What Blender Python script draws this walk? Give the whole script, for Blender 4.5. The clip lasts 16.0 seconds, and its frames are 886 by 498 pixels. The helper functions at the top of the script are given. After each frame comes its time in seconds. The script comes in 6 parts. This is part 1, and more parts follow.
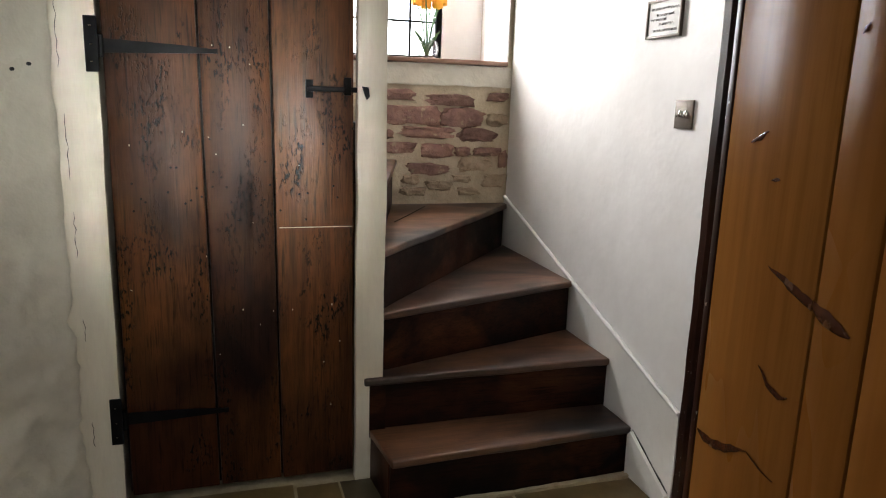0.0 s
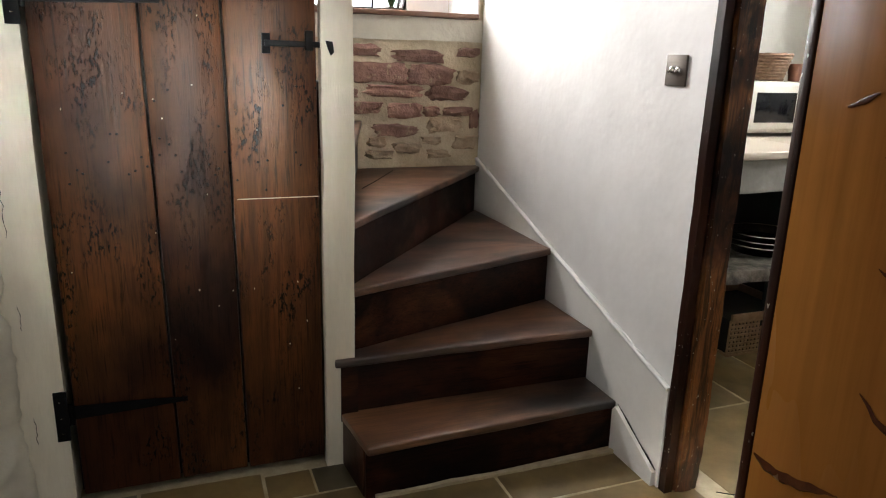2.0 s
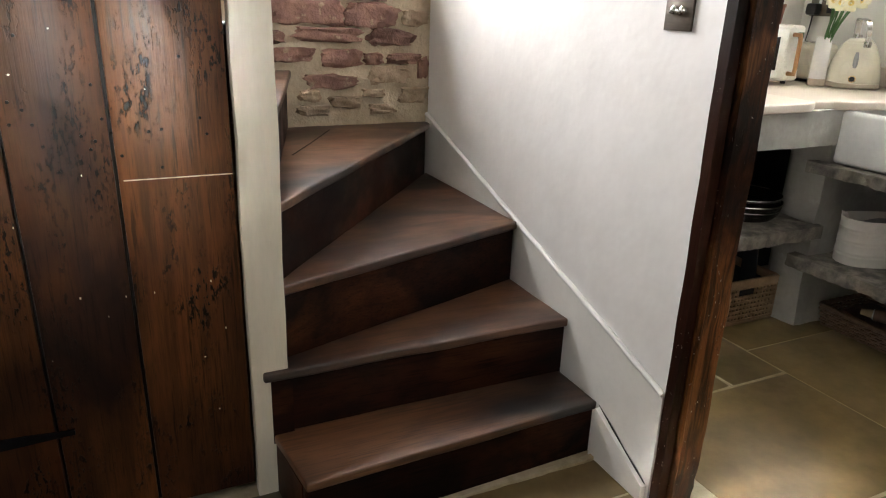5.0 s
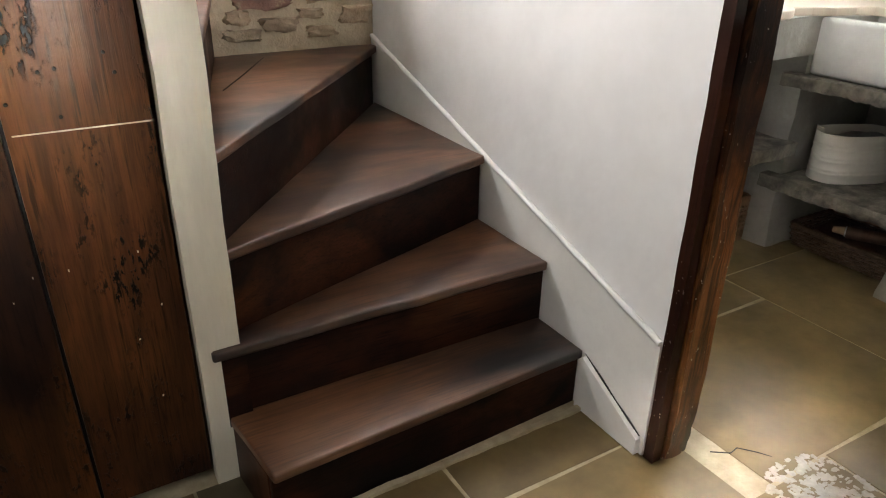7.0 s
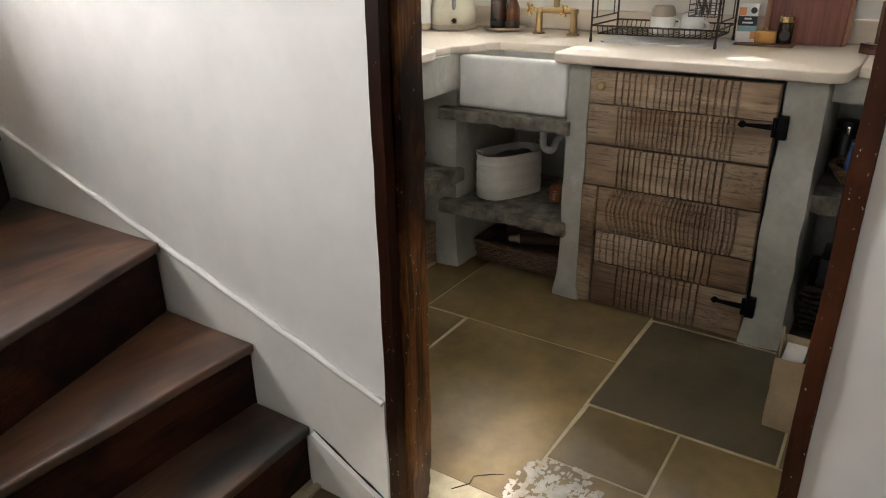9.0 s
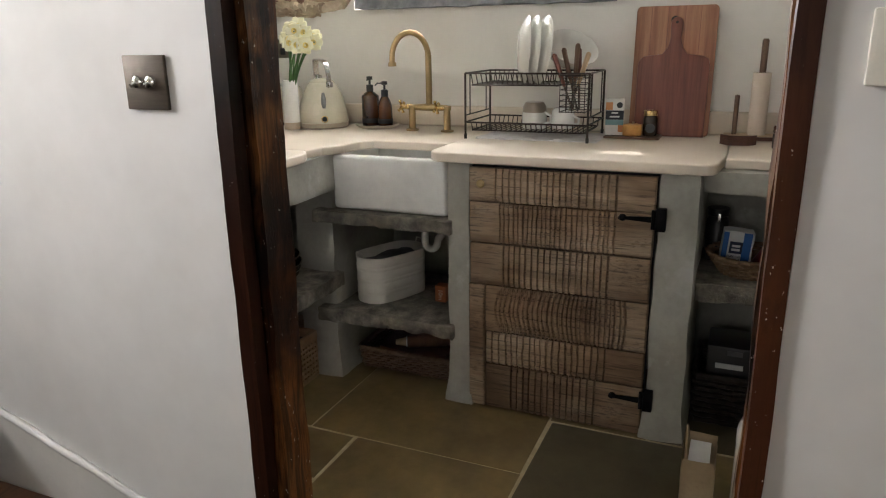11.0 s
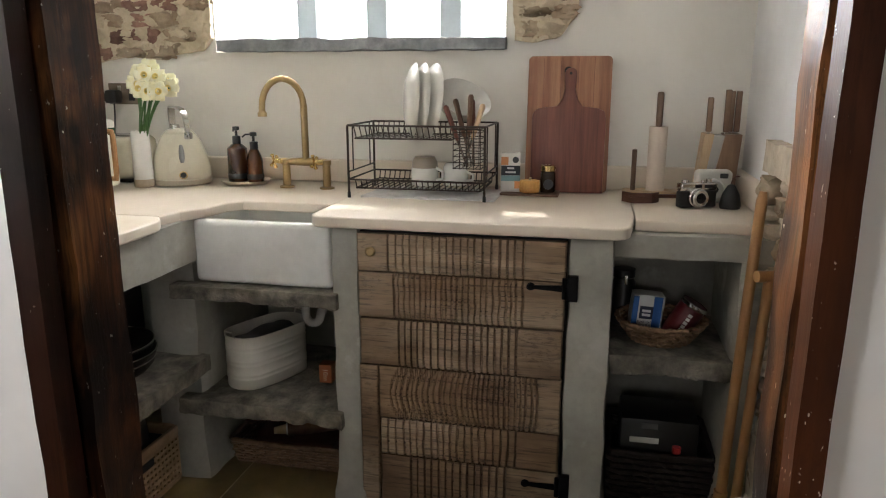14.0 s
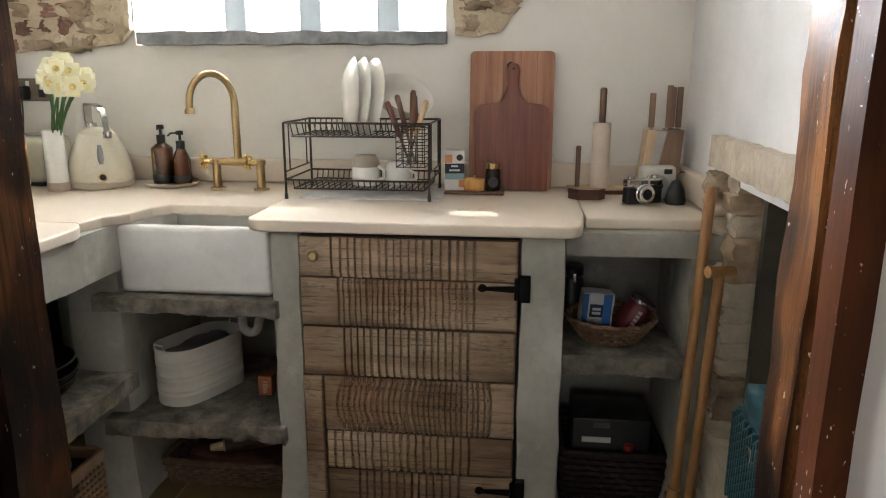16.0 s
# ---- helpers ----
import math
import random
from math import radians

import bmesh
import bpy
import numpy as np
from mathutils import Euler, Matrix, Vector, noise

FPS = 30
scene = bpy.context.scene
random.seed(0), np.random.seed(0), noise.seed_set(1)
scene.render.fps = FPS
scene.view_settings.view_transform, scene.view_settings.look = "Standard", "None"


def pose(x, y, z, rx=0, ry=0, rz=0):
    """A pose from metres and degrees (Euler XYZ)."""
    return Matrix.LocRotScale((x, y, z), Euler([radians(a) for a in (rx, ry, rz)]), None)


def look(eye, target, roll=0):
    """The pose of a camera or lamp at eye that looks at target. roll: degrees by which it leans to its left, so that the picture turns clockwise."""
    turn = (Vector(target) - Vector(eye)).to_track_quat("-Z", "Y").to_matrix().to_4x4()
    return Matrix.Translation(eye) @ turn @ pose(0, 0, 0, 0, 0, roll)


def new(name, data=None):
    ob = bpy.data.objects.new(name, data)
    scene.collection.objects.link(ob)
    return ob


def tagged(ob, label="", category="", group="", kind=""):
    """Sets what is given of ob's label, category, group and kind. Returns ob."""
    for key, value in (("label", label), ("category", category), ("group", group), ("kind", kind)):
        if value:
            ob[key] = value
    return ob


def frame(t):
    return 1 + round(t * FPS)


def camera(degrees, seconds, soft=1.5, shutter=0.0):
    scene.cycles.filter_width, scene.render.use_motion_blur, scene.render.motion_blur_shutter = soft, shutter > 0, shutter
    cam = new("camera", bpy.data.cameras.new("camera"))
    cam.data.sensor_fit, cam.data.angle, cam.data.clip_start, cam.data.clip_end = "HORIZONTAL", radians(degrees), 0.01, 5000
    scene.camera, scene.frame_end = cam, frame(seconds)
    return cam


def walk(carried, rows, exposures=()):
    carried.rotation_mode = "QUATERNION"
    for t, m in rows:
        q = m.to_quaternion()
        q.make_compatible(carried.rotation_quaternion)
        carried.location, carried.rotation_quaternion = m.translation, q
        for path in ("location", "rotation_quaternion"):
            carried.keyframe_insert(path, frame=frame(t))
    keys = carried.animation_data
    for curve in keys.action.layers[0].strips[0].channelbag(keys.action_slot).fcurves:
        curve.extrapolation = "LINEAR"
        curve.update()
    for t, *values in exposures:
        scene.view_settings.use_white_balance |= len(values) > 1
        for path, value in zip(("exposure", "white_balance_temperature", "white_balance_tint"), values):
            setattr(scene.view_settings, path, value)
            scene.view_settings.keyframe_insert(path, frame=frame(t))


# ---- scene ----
cam = camera(64.4, 16.0, soft=1.1)
PATH = [
    (0, (0.198, -0.221, 1.266), (0.794, 1.643, 0.854), 1.9),
    (0.5, (0.202, -0.198, 1.264), (0.815, 1.657, 0.835), 2.2),
    (1, (0.209, -0.159, 1.264), (0.839, 1.684, 0.808), 2.2),
    (1.5, (0.214, -0.104, 1.264), (0.869, 1.721, 0.774), 2.0),
    (2, (0.213, -0.042, 1.263), (0.907, 1.76, 0.74), 1.7),
    (2.5, (0.229, 0.033, 1.264), (0.969, 1.806, 0.709), 1.6),
    (3, (0.243, 0.079, 1.259), (1.037, 1.82, 0.678), 1.6),
    (5.5, (0.362, 0.406, 1.252), (1.186, 2.086, 0.546), 2.3),
    (6, (0.369, 0.458, 1.235), (1.193, 2.115, 0.476), 2.4),
    (6.5, (0.374, 0.535, 1.227), (1.229, 2.148, 0.411), 1.8),
    (7, (0.392, 0.592, 1.224), (1.331, 2.131, 0.358), 1.0),
    (7.5, (0.418, 0.635, 1.237), (1.508, 2.05, 0.336), 0.3),
    (8, (0.453, 0.64, 1.256), (1.715, 1.912, 0.366), -0.3),
    (8.5, (0.478, 0.638, 1.274), (1.893, 1.77, 0.426), -0.8),
    (9, (0.496, 0.647, 1.286), (2.034, 1.657, 0.501), -0.7),
    (9.5, (0.522, 0.652, 1.295), (2.144, 1.575, 0.577), -0.7),
    (12, (0.744, 0.779, 1.307), (2.563, 1.446, 0.81), -0.7),
    (12.5, (0.78, 0.789, 1.303), (2.624, 1.401, 0.83), -0.5),
    (13, (0.821, 0.829, 1.322), (2.689, 1.366, 0.85), -0.3),
    (13.5, (0.879, 0.861, 1.329), (2.764, 1.336, 0.861), -0.1),
    (14, (0.925, 0.887, 1.331), (2.825, 1.306, 0.869), -0.0),
    (14.5, (0.955, 0.915, 1.329), (2.869, 1.272, 0.871), 0.2),
    (15, (0.97, 0.926, 1.33), (2.892, 1.237, 0.876), 0.2),
    (15.5, (0.982, 0.945, 1.331), (2.911, 1.201, 0.868), 0.1),
    (16, (0.997, 0.956, 1.321), (2.929, 1.174, 0.855), 0.1),
]
EXPOSURE = [(0.0, -0.05), (3.0, 0.1), (6.0, 0.32), (7.5, 0.38), (8.5, 0.2), (9.5, 0.0), (12.0, -0.25), (14.0, -0.12), (16.0, 0.07)]
walk(cam, [(t, look(eye, target, roll)) for t, eye, target, roll in PATH], EXPOSURE)

# ---- light ----
SUN_AZ, SUN_EL = radians(20), radians(45.5)
world = bpy.data.worlds.new("sky")
scene.world = world
world.use_nodes = True
wn = world.node_tree.nodes
sky = wn.new("ShaderNodeTexSky")
sky.sky_type, sky.sun_disc = 'NISHITA', False
sky.sun_elevation, sky.sun_rotation = SUN_EL, math.pi / 2 - SUN_AZ
world.node_tree.links.new(sky.outputs[0], wn["Background"].inputs[0])
wn["Background"].inputs[1].default_value = 0.15

sun = new("sun", bpy.data.lights.new("sun", 'SUN'))
sun.data.energy, sun.data.angle, sun.data.color = 5.0, radians(0.6), (1.0, 0.95, 0.86)
sun_dir = Vector((math.cos(SUN_EL) * math.cos(SUN_AZ), math.cos(SUN_EL) * math.sin(SUN_AZ), math.sin(SUN_EL)))
sun.matrix_world = look(sun_dir * 20, (0, 0, 0))


def area_light(name, eye, target, w, h, power, colour):
    lamp = new(name, bpy.data.lights.new(name, 'AREA'))
    lamp.data.shape, lamp.data.size, lamp.data.size_y = 'RECTANGLE', w, h
    lamp.data.energy, lamp.data.color = power, colour
    lamp.matrix_world = look(eye, target)
    return lamp


area_light("stair_daylight", (0.74, 3.45, 1.94), (0.95, 2.0, 1.35), 0.54, 0.88, 70, (1.0, 0.97, 0.95))
area_light("kitchen_daylight", (3.87, 1.82, 1.79), (2.75, 1.55, 1.30), 1.10, 0.52, 64, (0.985, 0.985, 1.0))
# added fill lamp for the hall, set in an unseen, made-up west opening
area_light("hall_fill", (-1.60, 1.17, 1.42), (1.5, 1.25, 0.75), 0.92, 0.92, 10, (0.99, 0.965, 0.955))
# added narrow beam that draws the bright patch on the threshold floor
low = area_light("floor_patch_beam", (-1.59, 0.78, 1.62), (1.80, 1.36, 0.0), 0.12, 0.12, 0.62, (1.0, 0.97, 0.92))
low.data.spread = radians(7.0)
# added beam from an unseen opening, brightens the plank door at mid height
high = area_light("door_beam", (0.2, -3.36, 1.30), (0.28, 1.95, 1.22), 0.6, 0.6, 3, (0.96, 1.0, 0.95))
high.data.spread = radians(13)

# ---- helpers for building ----


def bm_new():
    return bmesh.new()


def box(bm, x0, x1, y0, y1, z0, z1, bevel=0.0, seg=2):
    r = bmesh.ops.create_cube(bm, size=1.0)
    vs = r["verts"]
    for v in vs:
        v.co = Vector(((x0 + x1) / 2 + v.co.x * (x1 - x0), (y0 + y1) / 2 + v.co.y * (y1 - y0), (z0 + z1) / 2 + v.co.z * (z1 - z0)))
    if bevel:
        es = list({e for v in vs for e in v.link_edges})
        bmesh.ops.bevel(bm, geom=es, offset=bevel, segments=seg, profile=0.5, affect='EDGES')
    return bm


def cells_box(bm, x0, x1, y0, y1, z0, z1, step=0.03):
    """A box whose faces are divided into cells, for rough things."""
    n = [max(1, int(round(abs(b - a) / step))) for a, b in ((x0, x1), (y0, y1), (z0, z1))]
    lo, hi = (x0, y0, z0), (x1, y1, z1)
    seen = {}

    def vert(i, j, k):
        key = (i, j, k)
        if key not in seen:
            seen[key] = bm.verts.new([lo[a] + (hi[a] - lo[a]) * key[a] / n[a] for a in range(3)])
        return seen[key]
    for a in range(3):
        b, c = (a + 1) % 3, (a + 2) % 3
        for side in (0, n[a]):
            for u in range(n[b]):
                for w in range(n[c]):
                    q = []
                    for du, dw in ((0, 0), (1, 0), (1, 1), (0, 1)):
                        key = [0, 0, 0]
                        key[a], key[b], key[c] = side, u + du, w + dw
                        q.append(vert(*key))
                    bm.faces.new(q if side else q[::-1])
    return bm


def rough(bm, amount, scale, seed=0.0, rounds=0.0):
    """Pushes the vertices about with smooth noise, for hand-made surfaces."""
    if rounds:
        bmesh.ops.smooth_vert(bm, verts=bm.verts[:], factor=rounds, use_axis_x=True, use_axis_y=True, use_axis_z=True)
    for v in bm.verts:
        p = v.co * scale + Vector((seed, seed * 1.7, -seed))
        v.co += noise.noise_vector(p) * amount + noise.noise_vector(p * 2.7) * amount * 0.4
    return bm


def prism(bm, pts, axis, a, b):
    """A prism over a polygon. axis 'z': points are x, y; 'y': x, z; 'x': y, z."""
    def co(p, h):
        return {'z': (p[0], p[1], h), 'y': (p[0], h, p[1]), 'x': (h, p[0], p[1])}[axis]
    lo = [bm.verts.new(co(p, a)) for p in pts]
    hi = [bm.verts.new(co(p, b)) for p in pts]
    n = len(pts)
    bm.faces.new(lo), bm.faces.new(hi)
    for i in range(n):
        bm.faces.new((lo[i], lo[(i + 1) % n], hi[(i + 1) % n], hi[i]))
    bmesh.ops.recalc_face_normals(bm, faces=bm.faces[:])
    return bm


def lathe(bm, profile, centre=(0, 0, 0), n=24, sx=1.0, sy=1.0):
    """Turns a profile of (radius, height) round an upright axis."""
    rings = []
    for r, z in profile:
        if r < 1e-5:
            rings.append([bm.verts.new((centre[0], centre[1], centre[2] + z))])
        else:
            rings.append([bm.verts.new((centre[0] + r * sx * math.cos(2 * math.pi * i / n), centre[1] + r * sy * math.sin(2 * math.pi * i / n), centre[2] + z)) for i in range(n)])
    for A, B in zip(rings, rings[1:]):
        for i in range(n):
            j = (i + 1) % n
            if len(A) == 1 and len(B) == 1:
                continue
            if len(A) == 1:
                bm.faces.new((A[0], B[j], B[i]))
            elif len(B) == 1:
                bm.faces.new((A[i], A[j], B[0]))
            else:
                bm.faces.new((A[i], A[j], B[j], B[i]))
    bmesh.ops.recalc_face_normals(bm, faces=bm.faces[:])
    return bm


def tube(bm, path, radius, n=8, caps=True):
    """A round rod along a path; radius is a number or one number a point."""
    path = [Vector(p) for p in path]
    rad = radius if isinstance(radius, (list, tuple)) else [radius] * len(path)
    rings, side = [], None
    for i, p in enumerate(path):
        d = (path[min(i + 1, len(path) - 1)] - path[max(i - 1, 0)]).normalized()
        if side is None:
            side = d.orthogonal().normalized()
        else:
            side = (side - d * side.dot(d)).normalized()
        up = d.cross(side)
        rings.append([bm.verts.new(p + (side * math.cos(2 * math.pi * k / n) + up * math.sin(2 * math.pi * k / n)) * rad[i]) for k in range(n)])
    for A, B in zip(rings, rings[1:]):
        for k in range(n):
            bm.faces.new((A[k], A[(k + 1) % n], B[(k + 1) % n], B[k]))
    if caps:
        bm.faces.new(rings[0][::-1]), bm.faces.new(rings[-1])
    return bm


def arc(p0, p1, p2, n=10):
    """A smooth bend from p0 to p2, pulled towards p1."""
    p0, p1, p2 = Vector(p0), Vector(p1), Vector(p2)
    return [p0 * (1 - t) ** 2 + p1 * 2 * t * (1 - t) + p2 * t * t for t in [i / n for i in range(n + 1)]]


def relief(bm, origin, u, v, w, nu, nv, height, thick):
    """A panel spanned by u and v whose front stands out along w by height(a, b)."""
    origin, u, v, w = Vector(origin), Vector(u), Vector(v), Vector(w)
    g = [[bm.verts.new(origin + u * (i / nu) + v * (j / nv) + w * height(i / nu, j / nv)) for j in range(nv + 1)] for i in range(nu + 1)]
    for i in range(nu):
        for j in range(nv):
            bm.faces.new((g[i][j], g[i + 1][j], g[i + 1][j + 1], g[i][j + 1]))
    edge = [g[i][0] for i in range(nu + 1)] + [g[nu][j] for j in range(1, nv + 1)] + [g[i][nv] for i in range(nu - 1, -1, -1)] + [g[0][j] for j in range(nv - 1, 0, -1)]
    back = []
    for q in edge:
        c = q.co - origin
        back.append(bm.verts.new(q.co - w * (c.dot(w) / w.dot(w) + thick)))
    for i in range(len(edge)):
        k = (i + 1) % len(edge)
        bm.faces.new((edge[k], edge[i], back[i], back[k]))
    bm.faces.new(back)
    bmesh.ops.recalc_face_normals(bm, faces=bm.faces[:])
    return bm


def mesh_of(name, bm, material, smooth=30):
    me = bpy.data.meshes.new(name)
    bm.to_mesh(me)
    bm.free()
    me.materials.append(material)
    if smooth:
        me.shade_smooth()
        me.set_sharp_from_angle(angle=radians(smooth))
    return me


def part(name, bm, material, parent=None, label="", smooth=35):
    ob = new(name, mesh_of(name, bm, material, smooth))
    ob.parent = parent
    return tagged(ob, label)


def thing(name, label, category, group="", kind=""):
    return tagged(new(name), label, category, group, kind)


def structure(name, bm, material, label="", smooth=35):
    return tagged(new(name, mesh_of(name, bm, material, smooth)), label, kind="structure")


def solid(name, bm, material, label, category, group="", kind="", smooth=35):
    return tagged(new(name, mesh_of(name, bm, material, smooth)), label, category, group, kind)


# ---- materials ----


def mat(name, c1, c2, scale=6.0, stretch=(1, 1, 1), gloss=(0.5, 0.7), bump=0.2, fine=90.0, metal=0.0, c3=None, spot=0.62, spot_scale=20.0,
        spot_stretch=(1, 1, 1), coat=0.0, spec=0.5, vary=0.0, low=0.35, high=0.65, grain=0.25, depth=0.004):
    m = bpy.data.materials.new(name)
    m.use_nodes = True
    nt = m.node_tree
    N, K = nt.nodes, nt.links
    b = N["Principled BSDF"]
    tc = N.new("ShaderNodeTexCoord")
    info = N.new("ShaderNodeObjectInfo")
    shift = N.new("ShaderNodeVectorMath")
    shift.operation = 'SCALE'
    shift.inputs[0].default_value = (7.3, 3.1, 5.7)
    K.new(info.outputs["Random"], shift.inputs["Scale"])
    add = N.new("ShaderNodeVectorMath")
    K.new(tc.outputs["Object"], add.inputs[0])
    K.new(shift.outputs[0], add.inputs[1])

    def noise_at(s, st, detail=5.0, rough_=0.6):
        mp = N.new("ShaderNodeMapping")
        mp.inputs["Scale"].default_value = st
        K.new(add.outputs[0], mp.inputs[0])
        n = N.new("ShaderNodeTexNoise")
        n.inputs["Scale"].default_value, n.inputs["Detail"].default_value, n.inputs["Roughness"].default_value = s, detail, rough_
        K.new(mp.outputs[0], n.inputs[0])
        return n.outputs[0]

    def blend(fac, a, bb):
        mx = N.new("ShaderNodeMix")
        mx.data_type = 'RGBA'
        for sock, val in ((mx.inputs[0], fac), (mx.inputs[6], a), (mx.inputs[7], bb)):
            if isinstance(val, (tuple, list)):
                sock.default_value = (*val[:3], 1)
            elif isinstance(val, float):
                sock.default_value = val
            else:
                K.new(val, sock)
        return mx.outputs[2]

    def ranged(src, a0, a1, b0, b1):
        r = N.new("ShaderNodeMapRange")
        K.new(src, r.inputs[0])
        r.inputs[1].default_value, r.inputs[2].default_value, r.inputs[3].default_value, r.inputs[4].default_value = a0, a1, b0, b1
        return r.outputs[0]
    big = noise_at(scale, stretch)
    small = noise_at(fine, stretch, 3.0)
    col = blend(ranged(big, low, high, 0, 1), c1, c2)
    tint = tuple(x * 0.45 for x in c1)
    col = blend(ranged(small, 0.45, 0.8, 0, grain), col, tint)
    if c3:
        sp = noise_at(spot_scale, spot_stretch, 4.0)
        col = blend(ranged(sp, spot, spot + 0.1, 0, 0.9), col, c3)
    if vary:
        hsv = N.new("ShaderNodeHueSaturation")
        K.new(col, hsv.inputs["Color"])
        K.new(ranged(info.outputs["Random"], 0, 1, 1 - vary, 1 + vary), hsv.inputs["Value"])
        col = hsv.outputs[0]
    K.new(col, b.inputs["Base Color"])
    K.new(ranged(big, low, high, gloss[0], gloss[1]), b.inputs["Roughness"])
    b.inputs["Metallic"].default_value = metal
    b.inputs["Coat Weight"].default_value = coat
    b.inputs["Specular IOR Level"].default_value = spec
    b.inputs["Coat Roughness"].default_value = 0.25
    if bump:
        hmix = N.new("ShaderNodeMath")
        hmix.operation = 'MULTIPLY_ADD'
        K.new(small, hmix.inputs[0])
        hmix.inputs[1].default_value = 0.3
        K.new(big, hmix.inputs[2])
        bp = N.new("ShaderNodeBump")
        bp.inputs["Strength"].default_value, bp.inputs["Distance"].default_value = bump, depth
        K.new(hmix.outputs[0], bp.inputs["Height"])
        K.new(bp.outputs[0], b.inputs["Normal"])
    return m


def plain(name, c, gloss=0.4, metal=0.0, coat=0.0):
    return mat(name, c, tuple(x * 0.9 for x in c), 12.0, gloss=(gloss, gloss + 0.06), bump=0.04, metal=metal, coat=coat, grain=0.06)


def glass_mat(name, c, gloss=0.02, thin=False):
    m = bpy.data.materials.new(name)
    m.use_nodes = True
    b = m.node_tree.nodes["Principled BSDF"]
    b.inputs["Base Color"].default_value = (*c, 1)
    b.inputs["Roughness"].default_value = gloss
    b.inputs["Transmission Weight"].default_value = 1.0
    b.inputs["IOR"].default_value = 1.05 if thin else 1.45
    return m


def wood(name, dark, mid, worn, axis=2, size=1.0, gloss=(0.3, 0.5), spec=0.4, pits=0.6, flecks=None, vary=0.12, relief_=0.5, wear=(0.50, 0.66), body=(0.34, 0.58), streak=0.55, lines=0.75):
    """Old timber: a stained body, worn lighter patches, fine grain along one axis, clustered pits and, if asked, paint flecks."""
    m = bpy.data.materials.new(name)
    m.use_nodes = True
    N, K = m.node_tree.nodes, m.node_tree.links
    b = N["Principled BSDF"]
    tc, info = N.new("ShaderNodeTexCoord"), N.new("ShaderNodeObjectInfo")
    off = N.new("ShaderNodeVectorMath")
    off.operation = 'SCALE'
    off.inputs[0].default_value = (9.1, 4.3, 6.7)
    K.new(info.outputs["Random"], off.inputs["Scale"])
    co = N.new("ShaderNodeVectorMath")
    K.new(tc.outputs["Object"], co.inputs[0])
    K.new(off.outputs[0], co.inputs[1])

    def tex(scale, along, detail=4.0, rough_=0.6, warp=0.0):
        st = [1.0, 1.0, 1.0]
        st[axis] = along
        mp = N.new("ShaderNodeMapping")
        mp.inputs["Scale"].default_value = st
        K.new(co.outputs[0], mp.inputs[0])
        n = N.new("ShaderNodeTexNoise")
        n.inputs["Scale"].default_value, n.inputs["Detail"].default_value, n.inputs["Roughness"].default_value = scale / size, detail, rough_
        n.inputs["Distortion"].default_value = warp
        K.new(mp.outputs[0], n.inputs[0])
        return n.outputs[0]

    def ramp(src, a0, a1, b0=0.0, b1=1.0):
        r = N.new("ShaderNodeMapRange")
        K.new(src, r.inputs[0])
        for i, v in enumerate((a0, a1, b0, b1)):
            r.inputs[i + 1].default_value = v
        return r.outputs[0]

    def times(p, q):
        r = N.new("ShaderNodeMath")
        r.operation = 'MULTIPLY'
        K.new(p, r.inputs[0])
        if isinstance(q, float):
            r.inputs[1].default_value = q
        else:
            K.new(q, r.inputs[1])
        return r.outputs[0]

    def mix(fac, p, q):
        mx = N.new("ShaderNodeMix")
        mx.data_type = 'RGBA'
        K.new(fac, mx.inputs[0])
        for sock, val in ((mx.inputs[6], p), (mx.inputs[7], q)):
            if isinstance(val, tuple):
                sock.default_value = (*val, 1)
            else:
                K.new(val, sock)
        return mx.outputs[2]
    broad = tex(3.2, 0.5, 5.0, 0.62, 0.6)
    worn_at = tex(2.1, 0.6, 4.0, 0.6, 0.4)
    grain = tex(120.0, 0.05, 3.0, 0.65)
    rings = tex(26.0, 0.06, 2.0, 0.5, 0.8)
    pit = tex(130.0, 0.36, 3.0, 0.6)
    cluster = tex(9.0, 0.45, 3.0, 0.6, 0.5)
    col = mix(ramp(broad, body[0], body[1]), dark, mid)
    col = mix(times(ramp(worn_at, wear[0], wear[1]), ramp(grain, 0.35, 0.6, 0.35, 1.0)), col, worn)
    deep = tuple(x * 0.25 for x in dark)
    col = mix(times(ramp(rings, 0.48, 0.66), streak), col, dark)
    col = mix(times(ramp(grain, 0.52, 0.68), lines), col, deep)
    holes = times(ramp(pit, 0.53, 0.60), ramp(cluster, 0.50, 0.60))
    col = mix(times(holes, min(1.0, pits)), col, deep)
    if flecks:
        col = mix(times(ramp(tex(140.0 * size, 0.6, 2.0), 0.695, 0.715), ramp(cluster, 0.46, 0.56)), col, flecks)
    hsv = N.new("ShaderNodeHueSaturation")
    K.new(col, hsv.inputs["Color"])
    K.new(ramp(info.outputs["Random"], 0, 1, 1 - vary, 1 + vary), hsv.inputs["Value"])
    K.new(hsv.outputs[0], b.inputs["Base Color"])
    K.new(ramp(worn_at, 0.35, 0.65, gloss[1], gloss[0]), b.inputs["Roughness"])
    b.inputs["Specular IOR Level"].default_value = spec
    h = N.new("ShaderNodeMath")
    h.operation = 'MULTIPLY_ADD'
    K.new(grain, h.inputs[0])
    h.inputs[1].default_value = 0.35
    K.new(times(holes, -0.6 * pits), h.inputs[2])
    h2 = N.new("ShaderNodeMath")
    K.new(h.outputs[0], h2.inputs[0])
    K.new(broad, h2.inputs[1])
    bp = N.new("ShaderNodeBump")
    bp.inputs["Strength"].default_value, bp.inputs["Distance"].default_value = relief_, 0.003
    K.new(h2.outputs[0], bp.inputs["Height"])
    K.new(bp.outputs[0], b.inputs["Normal"])
    return m


